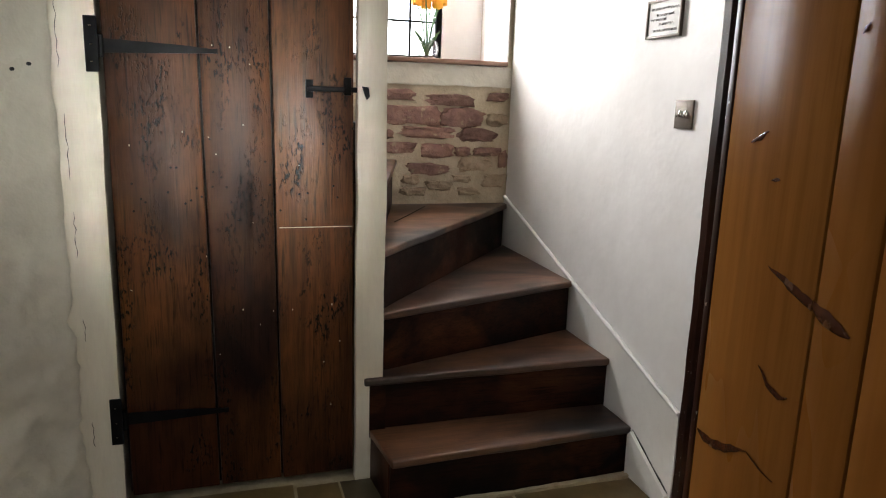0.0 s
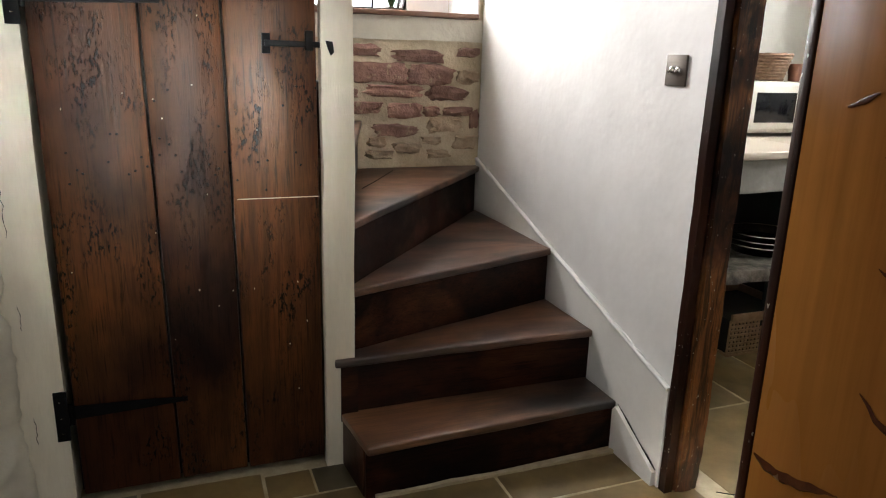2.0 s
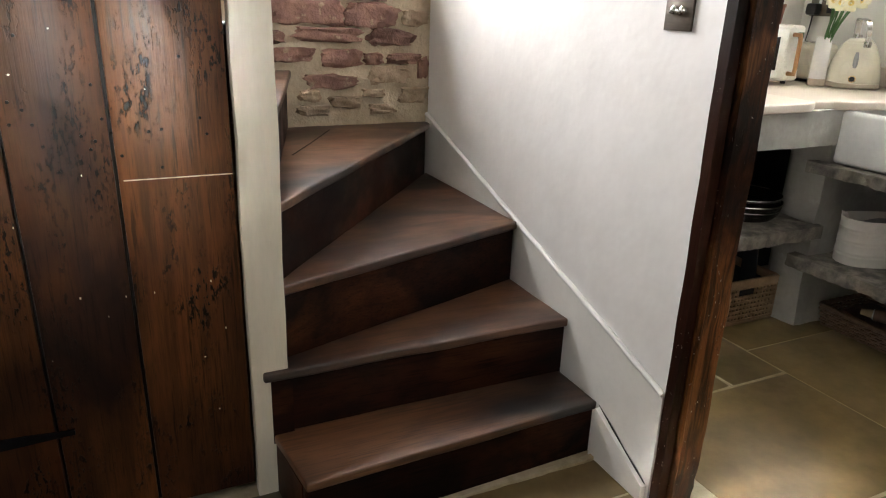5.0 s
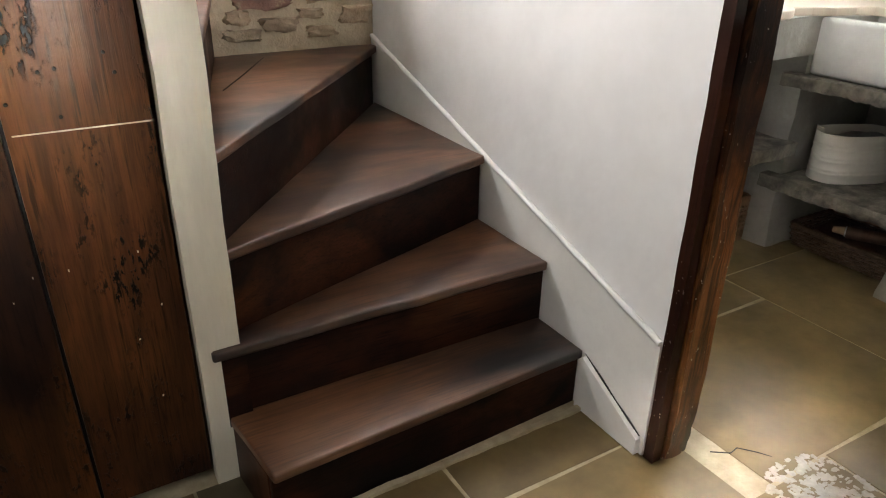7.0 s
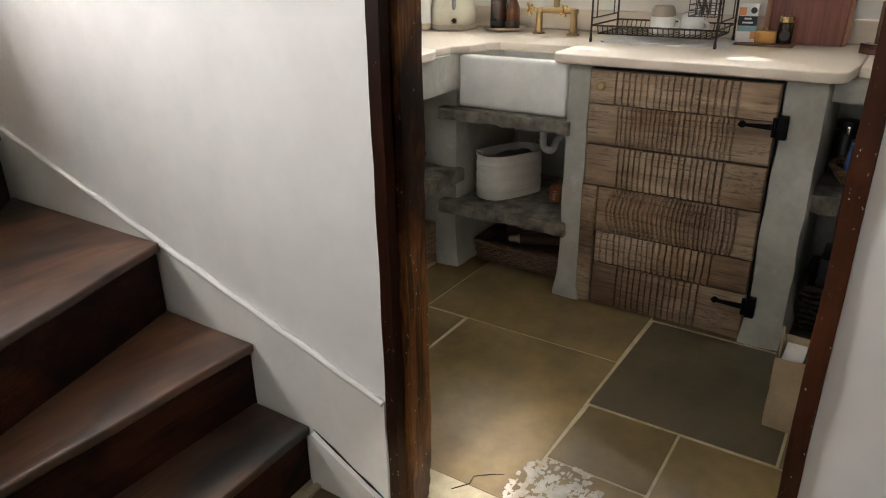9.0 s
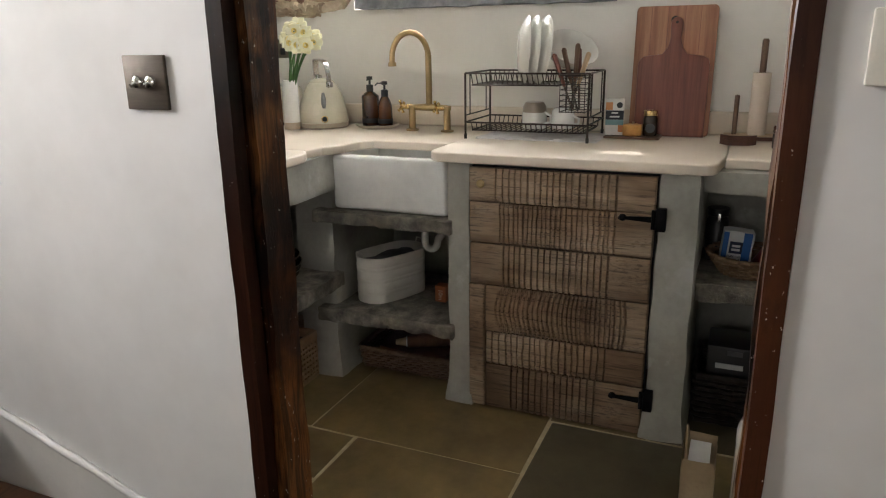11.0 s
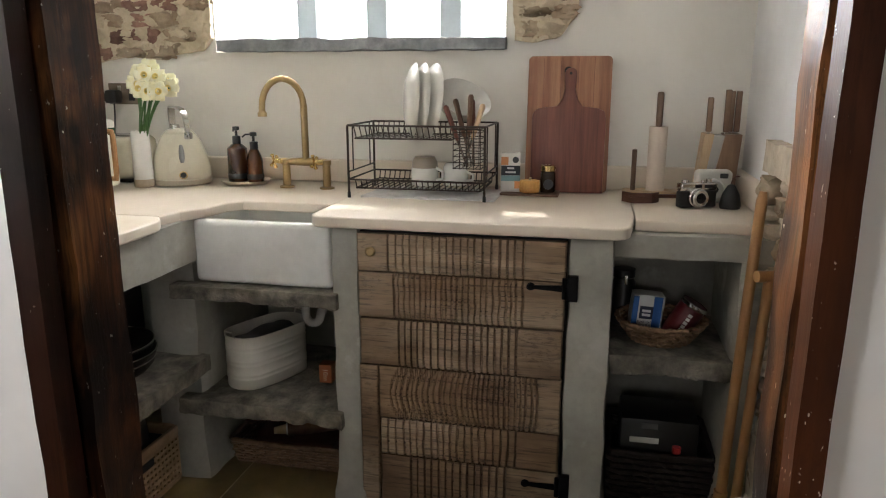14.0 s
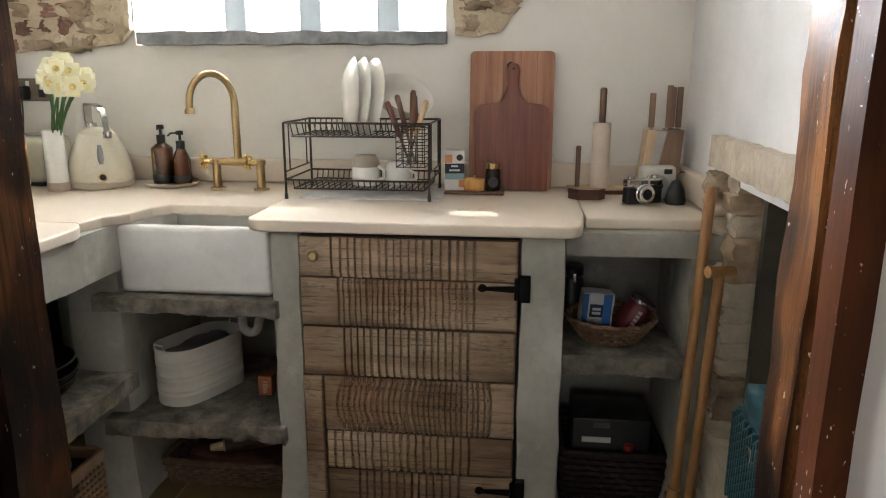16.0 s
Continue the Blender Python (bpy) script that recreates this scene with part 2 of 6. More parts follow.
def glow(name, c, strength):
    m = bpy.data.materials.new(name)
    m.use_nodes = True
    b = m.node_tree.nodes["Principled BSDF"]
    b.inputs["Base Color"].default_value = (*c, 1)
    b.inputs["Emission Color"].default_value = (*c, 1)
    b.inputs["Emission Strength"].default_value = strength
    return m


PLASTER = mat("white_plaster", (0.80, 0.795, 0.79), (0.67, 0.665, 0.655), 1.7, gloss=(0.45, 0.75), bump=0.38, fine=6, grain=0.10, depth=0.026, low=0.38, high=0.68)
PLASTER_ROUGH = mat("rough_plaster", (0.66, 0.62, 0.52), (0.54, 0.50, 0.41), 5, gloss=(0.26, 0.42), bump=0.5, fine=26, grain=0.10, depth=0.016)
CREAM_WALL = mat("cream_limewash", (0.80, 0.775, 0.715), (0.73, 0.70, 0.635), 1.6, gloss=(0.6, 0.8), bump=0.5, fine=9, grain=0.04, depth=0.02)
CEILING = plain("ceiling_paint", (0.72, 0.69, 0.62), 0.8)
CREAM_PAINT = mat("cream_gloss_paint", (0.73, 0.67, 0.54), (0.65, 0.59, 0.47), 5, (3, 3, 0.5), (0.3, 0.5), 0.3, 60, grain=0.1)
WHITE_PAINT = mat("white_gloss_paint", (0.78, 0.77, 0.74), (0.72, 0.71, 0.68), 5, gloss=(0.3, 0.5), bump=0.25, fine=60, grain=0.08, c3=(0.12, 0.1, 0.08), spot=0.74, spot_scale=30)
DARK_DOOR = wood("dark_stained_door", (0.0075, 0.0032, 0.0025), (0.052, 0.0160, 0.0062), (0.140, 0.050, 0.0155), 2, 1.0, (0.34, 0.52), 0.14, 1.0, vary=0.06, relief_=0.75, wear=(0.42, 0.64), body=(0.32, 0.60), streak=0.35)
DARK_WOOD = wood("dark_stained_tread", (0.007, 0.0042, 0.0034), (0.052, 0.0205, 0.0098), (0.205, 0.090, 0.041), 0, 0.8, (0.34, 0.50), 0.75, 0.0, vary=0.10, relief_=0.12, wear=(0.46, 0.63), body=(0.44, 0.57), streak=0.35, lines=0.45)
# risers and flanks: darker and less glossy than the tread wood
DARK_RISER = wood("dark_riser_wood", (0.0055, 0.0030, 0.0026), (0.028, 0.0088, 0.0046), (0.085, 0.027, 0.0115), 0, 0.7, (0.34, 0.55), 0.10, 0.3, vary=0.10, relief_=0.25, wear=(0.52, 0.66), body=(0.42, 0.62), streak=0.4)
JAMB_WOOD = wood("charred_brown_jamb", (0.007, 0.0035, 0.0026), (0.062, 0.0210, 0.0078), (0.250, 0.102, 0.034), 2, 0.40, (0.28, 0.44), 0.18, 0.4, flecks=(0.62, 0.59, 0.52), vary=0.05, relief_=0.28, wear=(0.48, 0.60), body=(0.42, 0.56), lines=0.45, streak=0.75)
JAMB_DARK = wood("dark_brown_jamb", (0.006, 0.003, 0.0023), (0.026, 0.0080, 0.0040), (0.062, 0.0195, 0.0080), 2, 0.9, (0.32, 0.46), 0.12, 0.25, flecks=(0.50, 0.47, 0.41), vary=0.05, relief_=0.25, wear=(0.50, 0.68), streak=0.3, lines=0.4)
JAMB_RED = wood("red_brown_jamb", (0.014, 0.0055, 0.0035), (0.060, 0.0185, 0.0085), (0.105, 0.034, 0.0130), 2, 0.9, (0.30, 0.44), 0.14, 0.15, flecks=(0.50, 0.47, 0.41), vary=0.05, relief_=0.2, wear=(0.48, 0.68), streak=0.3, lines=0.3)
PINE = wood("varnished_pine", (0.135, 0.045, 0.009), (0.212, 0.080, 0.0155), (0.285, 0.120, 0.028), 2, 1.6, (0.22, 0.32), 0.012, 0.04, vary=0.06, relief_=0.10, wear=(0.36, 0.62), body=(0.28, 0.52), streak=0.30, lines=0.10)
KNOT = mat("pine_knot", (0.080, 0.026, 0.010), (0.040, 0.013, 0.006), 30, (1, 1, 1), (0.2, 0.3), 0.5, 60, c3=(0.16, 0.065, 0.02), spot=0.55, spot_scale=30, spec=0.15)
OLD_WALL = mat("old_stone_wall", (0.30, 0.25, 0.19), (0.20, 0.165, 0.125), 5, bump=0.5)
LIME = mat("grey_lime_render", (0.41, 0.395, 0.345), (0.29, 0.28, 0.240), 4, gloss=(0.7, 0.9), bump=0.6, fine=40, grain=0.22, depth=0.008, c3=(0.46, 0.45, 0.41), spot=0.60, spot_scale=7)
STONE_SHELF = mat("rough_grey_stone", (0.25, 0.225, 0.180), (0.085, 0.078, 0.065), 18, gloss=(0.75, 0.9), bump=1.0, fine=60, grain=0.6, depth=0.014)
SILL_STONE = mat("grey_slate_sill", (0.36, 0.37, 0.38), (0.20, 0.21, 0.22), 14, gloss=(0.6, 0.8), bump=0.8, fine=60, grain=0.4, depth=0.008)
RED_STONE = mat("red_sandstone", (0.30, 0.165, 0.125), (0.185, 0.098, 0.080), 16, gloss=(0.8, 0.95), bump=1.0, fine=60, grain=0.45, vary=0.3, depth=0.012, c3=(0.42, 0.33, 0.23), spot=0.60, spot_scale=22)
BUFF_STONE = mat("buff_rubble_stone", (0.42, 0.33, 0.23), (0.30, 0.21, 0.14), 12, gloss=(0.8, 0.95), bump=1.0, fine=60, grain=0.35, vary=0.25, depth=0.012)
MORTAR = mat("lime_mortar", (0.60, 0.51, 0.37), (0.48, 0.39, 0.27), 8, gloss=(0.8, 0.95), bump=0.9, fine=60, grain=0.3, depth=0.012)
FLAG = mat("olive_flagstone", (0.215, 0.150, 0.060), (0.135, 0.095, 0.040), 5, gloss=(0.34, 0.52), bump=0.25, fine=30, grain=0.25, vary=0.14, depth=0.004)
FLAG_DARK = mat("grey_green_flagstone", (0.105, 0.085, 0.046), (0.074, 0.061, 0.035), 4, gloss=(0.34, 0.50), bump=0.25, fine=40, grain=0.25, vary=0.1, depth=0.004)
GROUT = mat("pale_grout", (0.50, 0.43, 0.29), (0.38, 0.32, 0.21), 20, gloss=(0.8, 0.95), bump=0.4, fine=120)
WORKTOP = mat("cream_stone_worktop", (0.69, 0.60, 0.49), (0.645, 0.555, 0.45), 3, gloss=(0.34, 0.38), bump=0.0, fine=140, grain=0.06)
CERAMIC = plain("white_glazed_ceramic", (0.82, 0.81, 0.77), 0.10)
DRIFT = wood("weathered_board", (0.105, 0.064, 0.036), (0.235, 0.155, 0.092), (0.400, 0.310, 0.220), 1, 1.0, (0.6, 0.8), 0.3, 0.35, vary=0.16, relief_=0.8, wear=(0.46, 0.62), body=(0.30, 0.55), streak=0.5)
IRON = mat("black_iron", (0.007, 0.007, 0.008), (0.004, 0.004, 0.004), 14, gloss=(0.38, 0.55), bump=0.3, fine=60, spec=0.05, grain=0.2)
BRASS = mat("aged_brass", (0.42, 0.305, 0.155), (0.35, 0.25, 0.125), 12, gloss=(0.34, 0.44), bump=0.04, metal=1.0, grain=0.1)
BRASS_BRIGHT = mat("polished_brass", (0.74, 0.56, 0.26), (0.66, 0.48, 0.20), 20, gloss=(0.2, 0.3), bump=0.03, metal=1.0, grain=0.05)
BRONZE = mat("brushed_bronze_plate", (0.105, 0.085, 0.068), (0.080, 0.065, 0.052), 10, (1, 1, 12), (0.45, 0.55), 0.05, 80, metal=0.5, grain=0.2, spec=0.3)
STONEWARE = plain("off_white_stoneware", (0.68, 0.66, 0.60), 0.16)
STEEL = plain("polished_steel", (0.62, 0.61, 0.59), 0.16, 1.0)
WIRE = plain("dark_brown_wire", (0.040, 0.026, 0.020), 0.42, 0.4)
CREAM_METAL = plain("cream_enamel", (0.72, 0.675, 0.535), 0.22)
BLACK_PLASTIC = plain("black_plastic", (0.014, 0.014, 0.015), 0.38)
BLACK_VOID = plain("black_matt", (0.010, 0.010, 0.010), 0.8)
WHITE_METAL = plain("white_powder_coat", (0.70, 0.67, 0.59), 0.5)
AMBER = mat("amber_glass", (0.095, 0.030, 0.007), (0.030, 0.010, 0.004), 9, gloss=(0.05, 0.08), bump=0.0, coat=0.4, grain=0.05)
CLEAR = glass_mat("clear_glass", (0.97, 0.98, 0.98))
PANE = glass_mat("window_pane", (1, 1, 1), 0.0, True)
OUTSIDE = glow("bright_daylight", (0.93, 0.97, 1.0), 4.5)
STEM = mat("green_stem", (0.07, 0.17, 0.045), (0.05, 0.12, 0.03), 20, gloss=(0.4, 0.6), bump=0.1)
PETAL_PALE = mat("pale_cream_petal", (0.86, 0.85, 0.66), (0.84, 0.79, 0.50), 30, gloss=(0.6, 0.7), bump=0.1, grain=0.03)
PETAL_ORANGE = mat("orange_petal", (0.80, 0.33, 0.015), (0.75, 0.42, 0.02), 30, gloss=(0.6, 0.7), bump=0.1, grain=0.05)
CHERRY = mat("cherry_chopping_board", (0.46, 0.225, 0.115), (0.27, 0.110, 0.056), 4, (6, 12, 0.6), (0.4, 0.55), 0.2, 50, grain=0.5, vary=0.2)
CHERRY_DARK = mat("dark_cherry_paddle", (0.205, 0.068, 0.040), (0.105, 0.030, 0.020), 4, (6, 12, 0.6), (0.35, 0.5), 0.2, 50, grain=0.5)
PALE_WOOD = mat("pale_beech", (0.56, 0.41, 0.26), (0.47, 0.33, 0.19), 5, (7, 7, 0.7), (0.45, 0.6), 0.15, 60, grain=0.3)
HANDLE_WOOD = mat("oiled_tan_handle", (0.42, 0.22, 0.085), (0.33, 0.16, 0.06), 4, (7, 7, 0.5), (0.35, 0.5), 0.12, 60, grain=0.3)
WALNUT = mat("walnut", (0.16, 0.085, 0.048), (0.10, 0.052, 0.030), 7, (6, 6, 0.8), (0.4, 0.55), 0.15, 60, grain=0.4)
LEATHER = mat("dark_brown_leather", (0.10, 0.035, 0.020), (0.07, 0.024, 0.014), 20, gloss=(0.4, 0.5), bump=0.2, fine=200)
WICKER = mat("brown_wicker", (0.26, 0.155, 0.085), (0.16, 0.09, 0.05), 30, gloss=(0.6, 0.8), bump=0.4, fine=120, grain=0.4)

# ---- shell ----
EAST, EAST_K, SOUTH_X, NORTH, STONE_Y, BACK, LEFTW, RIGHT_K, LEFT_K = 1.545, 1.645, 1.60, 1.95, 3.0, 3.58, -0.24, 0.39, 2.95
TOP = 2.5
DOOR_S, DOOR_N, DOOR_H = 0.660, 1.492, 1.98

bm = bm_new()
box(bm, EAST, EAST_K, DOOR_N, STONE_Y, 0, TOP)
box(bm, SOUTH_X, 1.70, -3.4, DOOR_S, 0, TOP)
prism(bm, [(1.545, DOOR_N), (1.60, DOOR_S), (1.70, DOOR_S), (1.645, DOOR_N)], 'z', DOOR_H, TOP)
structure("wall_east", bm, PLASTER, "white plastered wall beside the stairs and kitchen doorway")

def plaster_face(a, b):
    z = b * TOP
    p = Vector((a * 0.6, z, 4.0))
    lumps = 0.010 * noise.noise(p * 5.0) + 0.006 * noise.noise(p * 12.0)
    low_part = min(1.0, max(0.15, (1.0 - z) / 0.4))
    ridge = abs(noise.noise(p * 9.0)) + 0.6 * abs(noise.noise(p * 19.0))
    edge = max(0.0, 1 - (1 - a) / (0.07 + 0.03 * noise.noise(Vector((0, z * 7.0, 2)))))
    return lumps + 0.024 * low_part * (0.35 - ridge) - 0.030 * edge ** 2


bm = relief(bm_new(), (-0.72, 1.640, 0), (0.520, 0.290, 0), (0, 0, TOP), (0.487, -0.873, 0), 64, 200, plaster_face, 0.03)
for v in bm.verts:
    k = max(0.0, (v.co.x + 0.32) / 0.12)
    v.co.x += k * (0.008 * noise.noise(Vector((1, 5, v.co.z * 6.0))) + 0.010 * (0.9 - min(v.co.z, 0.9)))
structure("wall_chimney", bm, PLASTER_ROUGH, "rough hand-plastered cream wall beside the plank door", smooth=60)
for x, y, z in ((-0.303, 1.873, 1.310), (-0.268, 1.892, 1.325)):
    bm = lathe(bm_new(), [(0, 0.012), (0.0045, 0.010), (0.005, 0.0), (0, 0)], n=10)
    bmesh.ops.transform(bm, matrix=Matrix.Translation((x, y, z)) @ pose(0, 0, 0, 90, 0, 29), verts=bm.verts[:])
    structure("trim_nail_hole", bm, BLACK_VOID, "small dark nail hole in the plaster")
bm = bm_new()
box(bm, -0.90, -0.269, 1.935, 2.07, 0, TOP)
structure("wall_chimney_core", bm, PLASTER)

bm = bm_new()
box(bm, LEFTW, 0.69, NORTH + 0.005, 2.07, 1.93, TOP)
structure("wall_north", bm, PLASTER, "white plaster above the plank door")

# unseen living room behind the camera, added with made-up window openings
bm = bm_new()
box(bm, -3.1, -2.95, -3.55, -3.05, 0, TOP)
box(bm, -3.1, -2.95, -1.95, 2.07, 0, TOP)
box(bm, -3.1, -2.95, -3.05, -1.95, 0, 1.0)
box(bm, -3.1, -2.95, -3.05, -1.95, 2.1, TOP)
structure("wall_west", bm, OLD_WALL)
bm = bm_new()
box(bm, -2.95, LEFTW - 0.35, 1.92, 2.07, 0, TOP)
structure("wall_west_return", bm, OLD_WALL)
bm = bm_new()
box(bm, -2.95, -0.75, -3.55, -3.4, 0, TOP)
box(bm, 0.55, 1.70, -3.55, -3.4, 0, TOP)
box(bm, -0.75, 0.55, -3.55, -3.4, 0, 0.8)
box(bm, -0.75, 0.55, -3.55, -3.4, 1.8, TOP)
structure("wall_south", bm, OLD_WALL)

# unseen hall wall; its opening is made up to hold the fill lamp
bm = bm_new()
box(bm, -1.80, -1.65, -0.42, 0.66, 0, TOP)
box(bm, -1.80, -1.65, 1.68, 1.92, 0, TOP)
box(bm, -1.80, -1.65, 0.66, 1.68, 0, 0.92)
box(bm, -1.80, -1.65, 0.66, 1.68, 1.92, TOP)
structure("wall_hall_west", bm, OLD_WALL)
# wall with the doorway from the living room
bm = bm_new()
box(bm, 0.56, SOUTH_X, -0.55, -0.42, 0, TOP)
box(bm, -2.95, -0.75, -0.55, -0.42, 0, TOP)
box(bm, -0.75, 0.56, -0.55, -0.42, 2.02, TOP)
structure("wall_living_room_doorway", bm, PLASTER)

# stair end wall, thick, with a window recess over the ledge
WX0, WX1, WTOP = 0.45, 1.52, 2.45
bm = bm_new()
box(bm, -1.2, EAST_K, STONE_Y + 0.02, 3.5, 0, 1.43)
box(bm, -1.2, WX0, STONE_Y + 0.02, 3.5, 1.43, TOP)
box(bm, WX1, EAST_K, STONE_Y + 0.02, 3.5, 1.43, TOP)
box(bm, WX0, WX1, STONE_Y + 0.02, 3.5, WTOP, TOP)
structure("wall_stair_end", bm, MORTAR, "lime mortar of the rubble stone wall above the stairs")
bm = bm_new()
cells_box(bm, 0.3, EAST - 0.001, STONE_Y - 0.002, STONE_Y + 0.019, 1.335, 1.432, 0.03)
rough(bm, 0.006, 9, 1)
structure("wall_stair_plaster_band", bm, PLASTER_ROUGH, "white plaster band between stone and window ledge")
bm = bm_new()
box(bm, -1.2, -1.08, 2.07, 3.02, 0, TOP)
structure("wall_stair_west", bm, PLASTER)
bm = bm_new()
for x in (WX0, WX1):
    box(bm, x - 0.004, x + 0.004, STONE_Y, 3.36, 1.457, WTOP)
structure("trim_stair_reveal", bm, PLASTER)

# kitchen
KW0, KW1, KZ0, KZ1 = 1.24, 2.40, 1.445, 2.07
bm = bm_new()
box(bm, BACK, 4.0, RIGHT_K - 0.3, KW0, 0, TOP)
box(bm, BACK, 4.0, KW1, LEFT_K + 0.2, 0, TOP)
box(bm, BACK, 4.0, KW0, KW1, 0, KZ0)
box(bm, BACK, 4.0, KW0, KW1, KZ1, TOP)
structure("wall_kitchen_back", bm, CREAM_WALL, "cream limewashed kitchen wall with a deep window")
bm = bm_new()
box(bm, EAST_K, BACK, LEFT_K, LEFT_K + 0.2, 0, TOP)
structure("wall_kitchen_left", bm, CREAM_WALL)
FP0, FP1, FPZ = 2.15, 3.07, 1.05
bm = bm_new()
box(bm, FP1, BACK, RIGHT_K - 0.3, RIGHT_K, 0, TOP)
box(bm, 1.70, FP0, RIGHT_K - 0.3, RIGHT_K, 0, TOP)
box(bm, FP0, FP1, RIGHT_K - 0.3, RIGHT_K, FPZ, TOP)
box(bm, FP0, FP1, RIGHT_K - 0.42, RIGHT_K - 0.3, 0, FPZ)
structure("wall_kitchen_right", bm, PLASTER, "white plastered kitchen wall with a small stone fireplace")

bm = bm_new()
box(bm, -3.1, 4.0, -3.55, 3.5, TOP, TOP + 0.12)
structure("ceiling", bm, CEILING)
bm = bm_new()
box(bm, -3.1, 4.0, -3.55, 3.5, -0.12, -0.006)
bmesh.ops.translate(bm, verts=bm.verts[:], vec=(0, 0, 0.0055))
floor = structure("floor", bm, GROUT, "olive flagstone floor with pale mortar joints")
bm = bm_new()
box(bm, -60, 60, -60, 60, -0.4, -0.2)
structure("ground", bm, mat("lawn", (0.06, 0.09, 0.03), (0.04, 0.07, 0.02), 3))

# ---- stairs ----
stairs = thing("staircase", "dark-stained wooden winder staircase with worn glossy treads", "staircase")
XR = 1.535
STEPS = [
    [(0.672, 1.700), (XR, 1.738), (XR, 1.97), (0.640, 1.97)],
    [(0.628, 1.915), (XR, 1.912), (XR, 2.30), (0.700, 2.00), (0.628, 1.955)],
    [(0.692, 1.962), (XR, 2.235), (XR, 2.98), (0.705, 2.02)],
    [(0.692, 1.970), (XR, 2.955), (XR, 2.998), (0.965, 2.998), (0.695, 2.06)],
    [(0.697, 1.978), (0.985, 2.998), (0.36, 2.998), (0.62, 2.00)],
    [(0.670, 2.000), (0.38, 2.998), (-0.35, 2.998), (-0.30, 2.09), (0.60, 2.09)],
]
LEVELS = [0.178, 0.364, 0.572, 0.781, 0.990, 1.19]


def tread_mesh(pts, z, seed):
    """One worn tread: rounded edges and a slightly dished, uneven top."""
    bm = bm_new()
    prism(bm, pts, 'z', z - 0.026, z)
    bmesh.ops.bevel(bm, geom=bm.edges[:], offset=0.006, segments=3, profile=0.5, affect='EDGES')
    bmesh.ops.triangulate(bm, faces=bm.faces[:])
    for limit in (0.4, 0.2, 0.1, 0.06):
        bmesh.ops.subdivide_edges(bm, edges=[e for e in bm.edges if e.calc_length() > limit], cuts=1)
        bmesh.ops.triangulate(bm, faces=bm.faces[:])
    return rough(bm, 0.003, 4.0, seed)


for k, (pts, z) in enumerate(zip(STEPS, LEVELS)):
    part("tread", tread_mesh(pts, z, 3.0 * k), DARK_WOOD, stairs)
    a, b = Vector((*pts[0], 0)), Vector((*pts[1], 0))
    if k == 4:
        a, b = Vector((0.697, 1.978, 0)), Vector((0.985, 2.998, 0))
    d = (b - a).normalized()
    n = Vector((-d.y, d.x, 0))
    z0 = LEVELS[k - 1] if k else 0.0
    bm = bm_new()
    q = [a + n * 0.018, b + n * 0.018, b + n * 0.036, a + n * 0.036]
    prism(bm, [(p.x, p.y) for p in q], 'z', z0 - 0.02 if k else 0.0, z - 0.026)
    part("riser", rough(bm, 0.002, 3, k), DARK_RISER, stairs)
part("tread_joint", tube(bm_new(), [(0.86, 2.50, 0.783), (0.96, 2.66, 0.7835), (1.07, 2.85, 0.783), (1.10, 2.90, 0.782)], 0.0018, 5), BLACK_VOID, stairs)
# closed left flank of the two lowest steps
bm = bm_new()
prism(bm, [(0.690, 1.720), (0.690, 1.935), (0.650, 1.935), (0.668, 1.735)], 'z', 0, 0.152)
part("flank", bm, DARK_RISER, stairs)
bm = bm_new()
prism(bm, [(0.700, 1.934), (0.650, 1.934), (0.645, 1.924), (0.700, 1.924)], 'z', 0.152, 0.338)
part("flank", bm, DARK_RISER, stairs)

bm = bm_new()
prism(bm, [(1.497, 0), (1.497, 0.332), (STONE_Y, 0.812), (STONE_Y, 0.0)], 'x', 1.5362, EAST - 0.001)
structure("baseboard_string", bm, WHITE_PAINT, "white painted stair string along the wall")
bm = tube(bm_new(), [(1.5375 + 0.0008 * math.sin(i * 1.3), 1.499 + 1.498 * i / 40, 0.332 + 0.4795 * i / 40 + 0.0012 * noise.noise(Vector((i * 0.4, 1, 2)))) for i in range(41)], [0.0085 + 0.0015 * noise.noise(Vector((i * 0.9, 3, 1))) for i in range(41)], 8)
structure("trim_string_bead", bm, PLASTER, "thin white bead along the stair string", smooth=60)
bm = bm_new()
prism(bm, [(1.508, 0.004), (1.508, 0.052), (1.722, 0.168), (1.736, 0.150), (1.736, 0.004)], 'x', 1.519, 1.5355)
rough(bm, 0.002, 8)
structure("baseboard_lower", bm, WHITE_PAINT, "chipped white skirting piece at the stair foot")

bm = tube(bm_new(), [(1.5335, 1.728, 0.172), (1.5332, 1.66, 0.136), (1.5336, 1.60, 0.101), (1.5332, 1.55, 0.077), (1.5335, 1.510, 0.055)], [0.001, 0.003, 0.002, 0.003, 0.0015], 6)
structure("trim_skirting_gap", bm, BLACK_VOID)

# newel post, door frame
bm = bm_new()
cells_box(bm, 0.600, 0.690, 1.925, 1.962, 0, TOP, 0.06)
rough(bm, 0.004, 4, 2)
structure("trim_newel_post", bm, CREAM_PAINT, "cream painted post between cupboard door and stairs")
bm = bm_new()
cells_box(bm, -0.268, -0.112, 1.93, 2.05, 0, 1.95, 0.05)
rough(bm, 0.004, 3, 5)
structure("trim_door_frame", bm, CREAM_PAINT, "cracked cream painted door frame")
bm = bm_new()
box(bm, -0.3, 0.60, 2.05, 2.069, 0, 1.93)
structure("wall_cupboard_back", bm, BLACK_VOID)

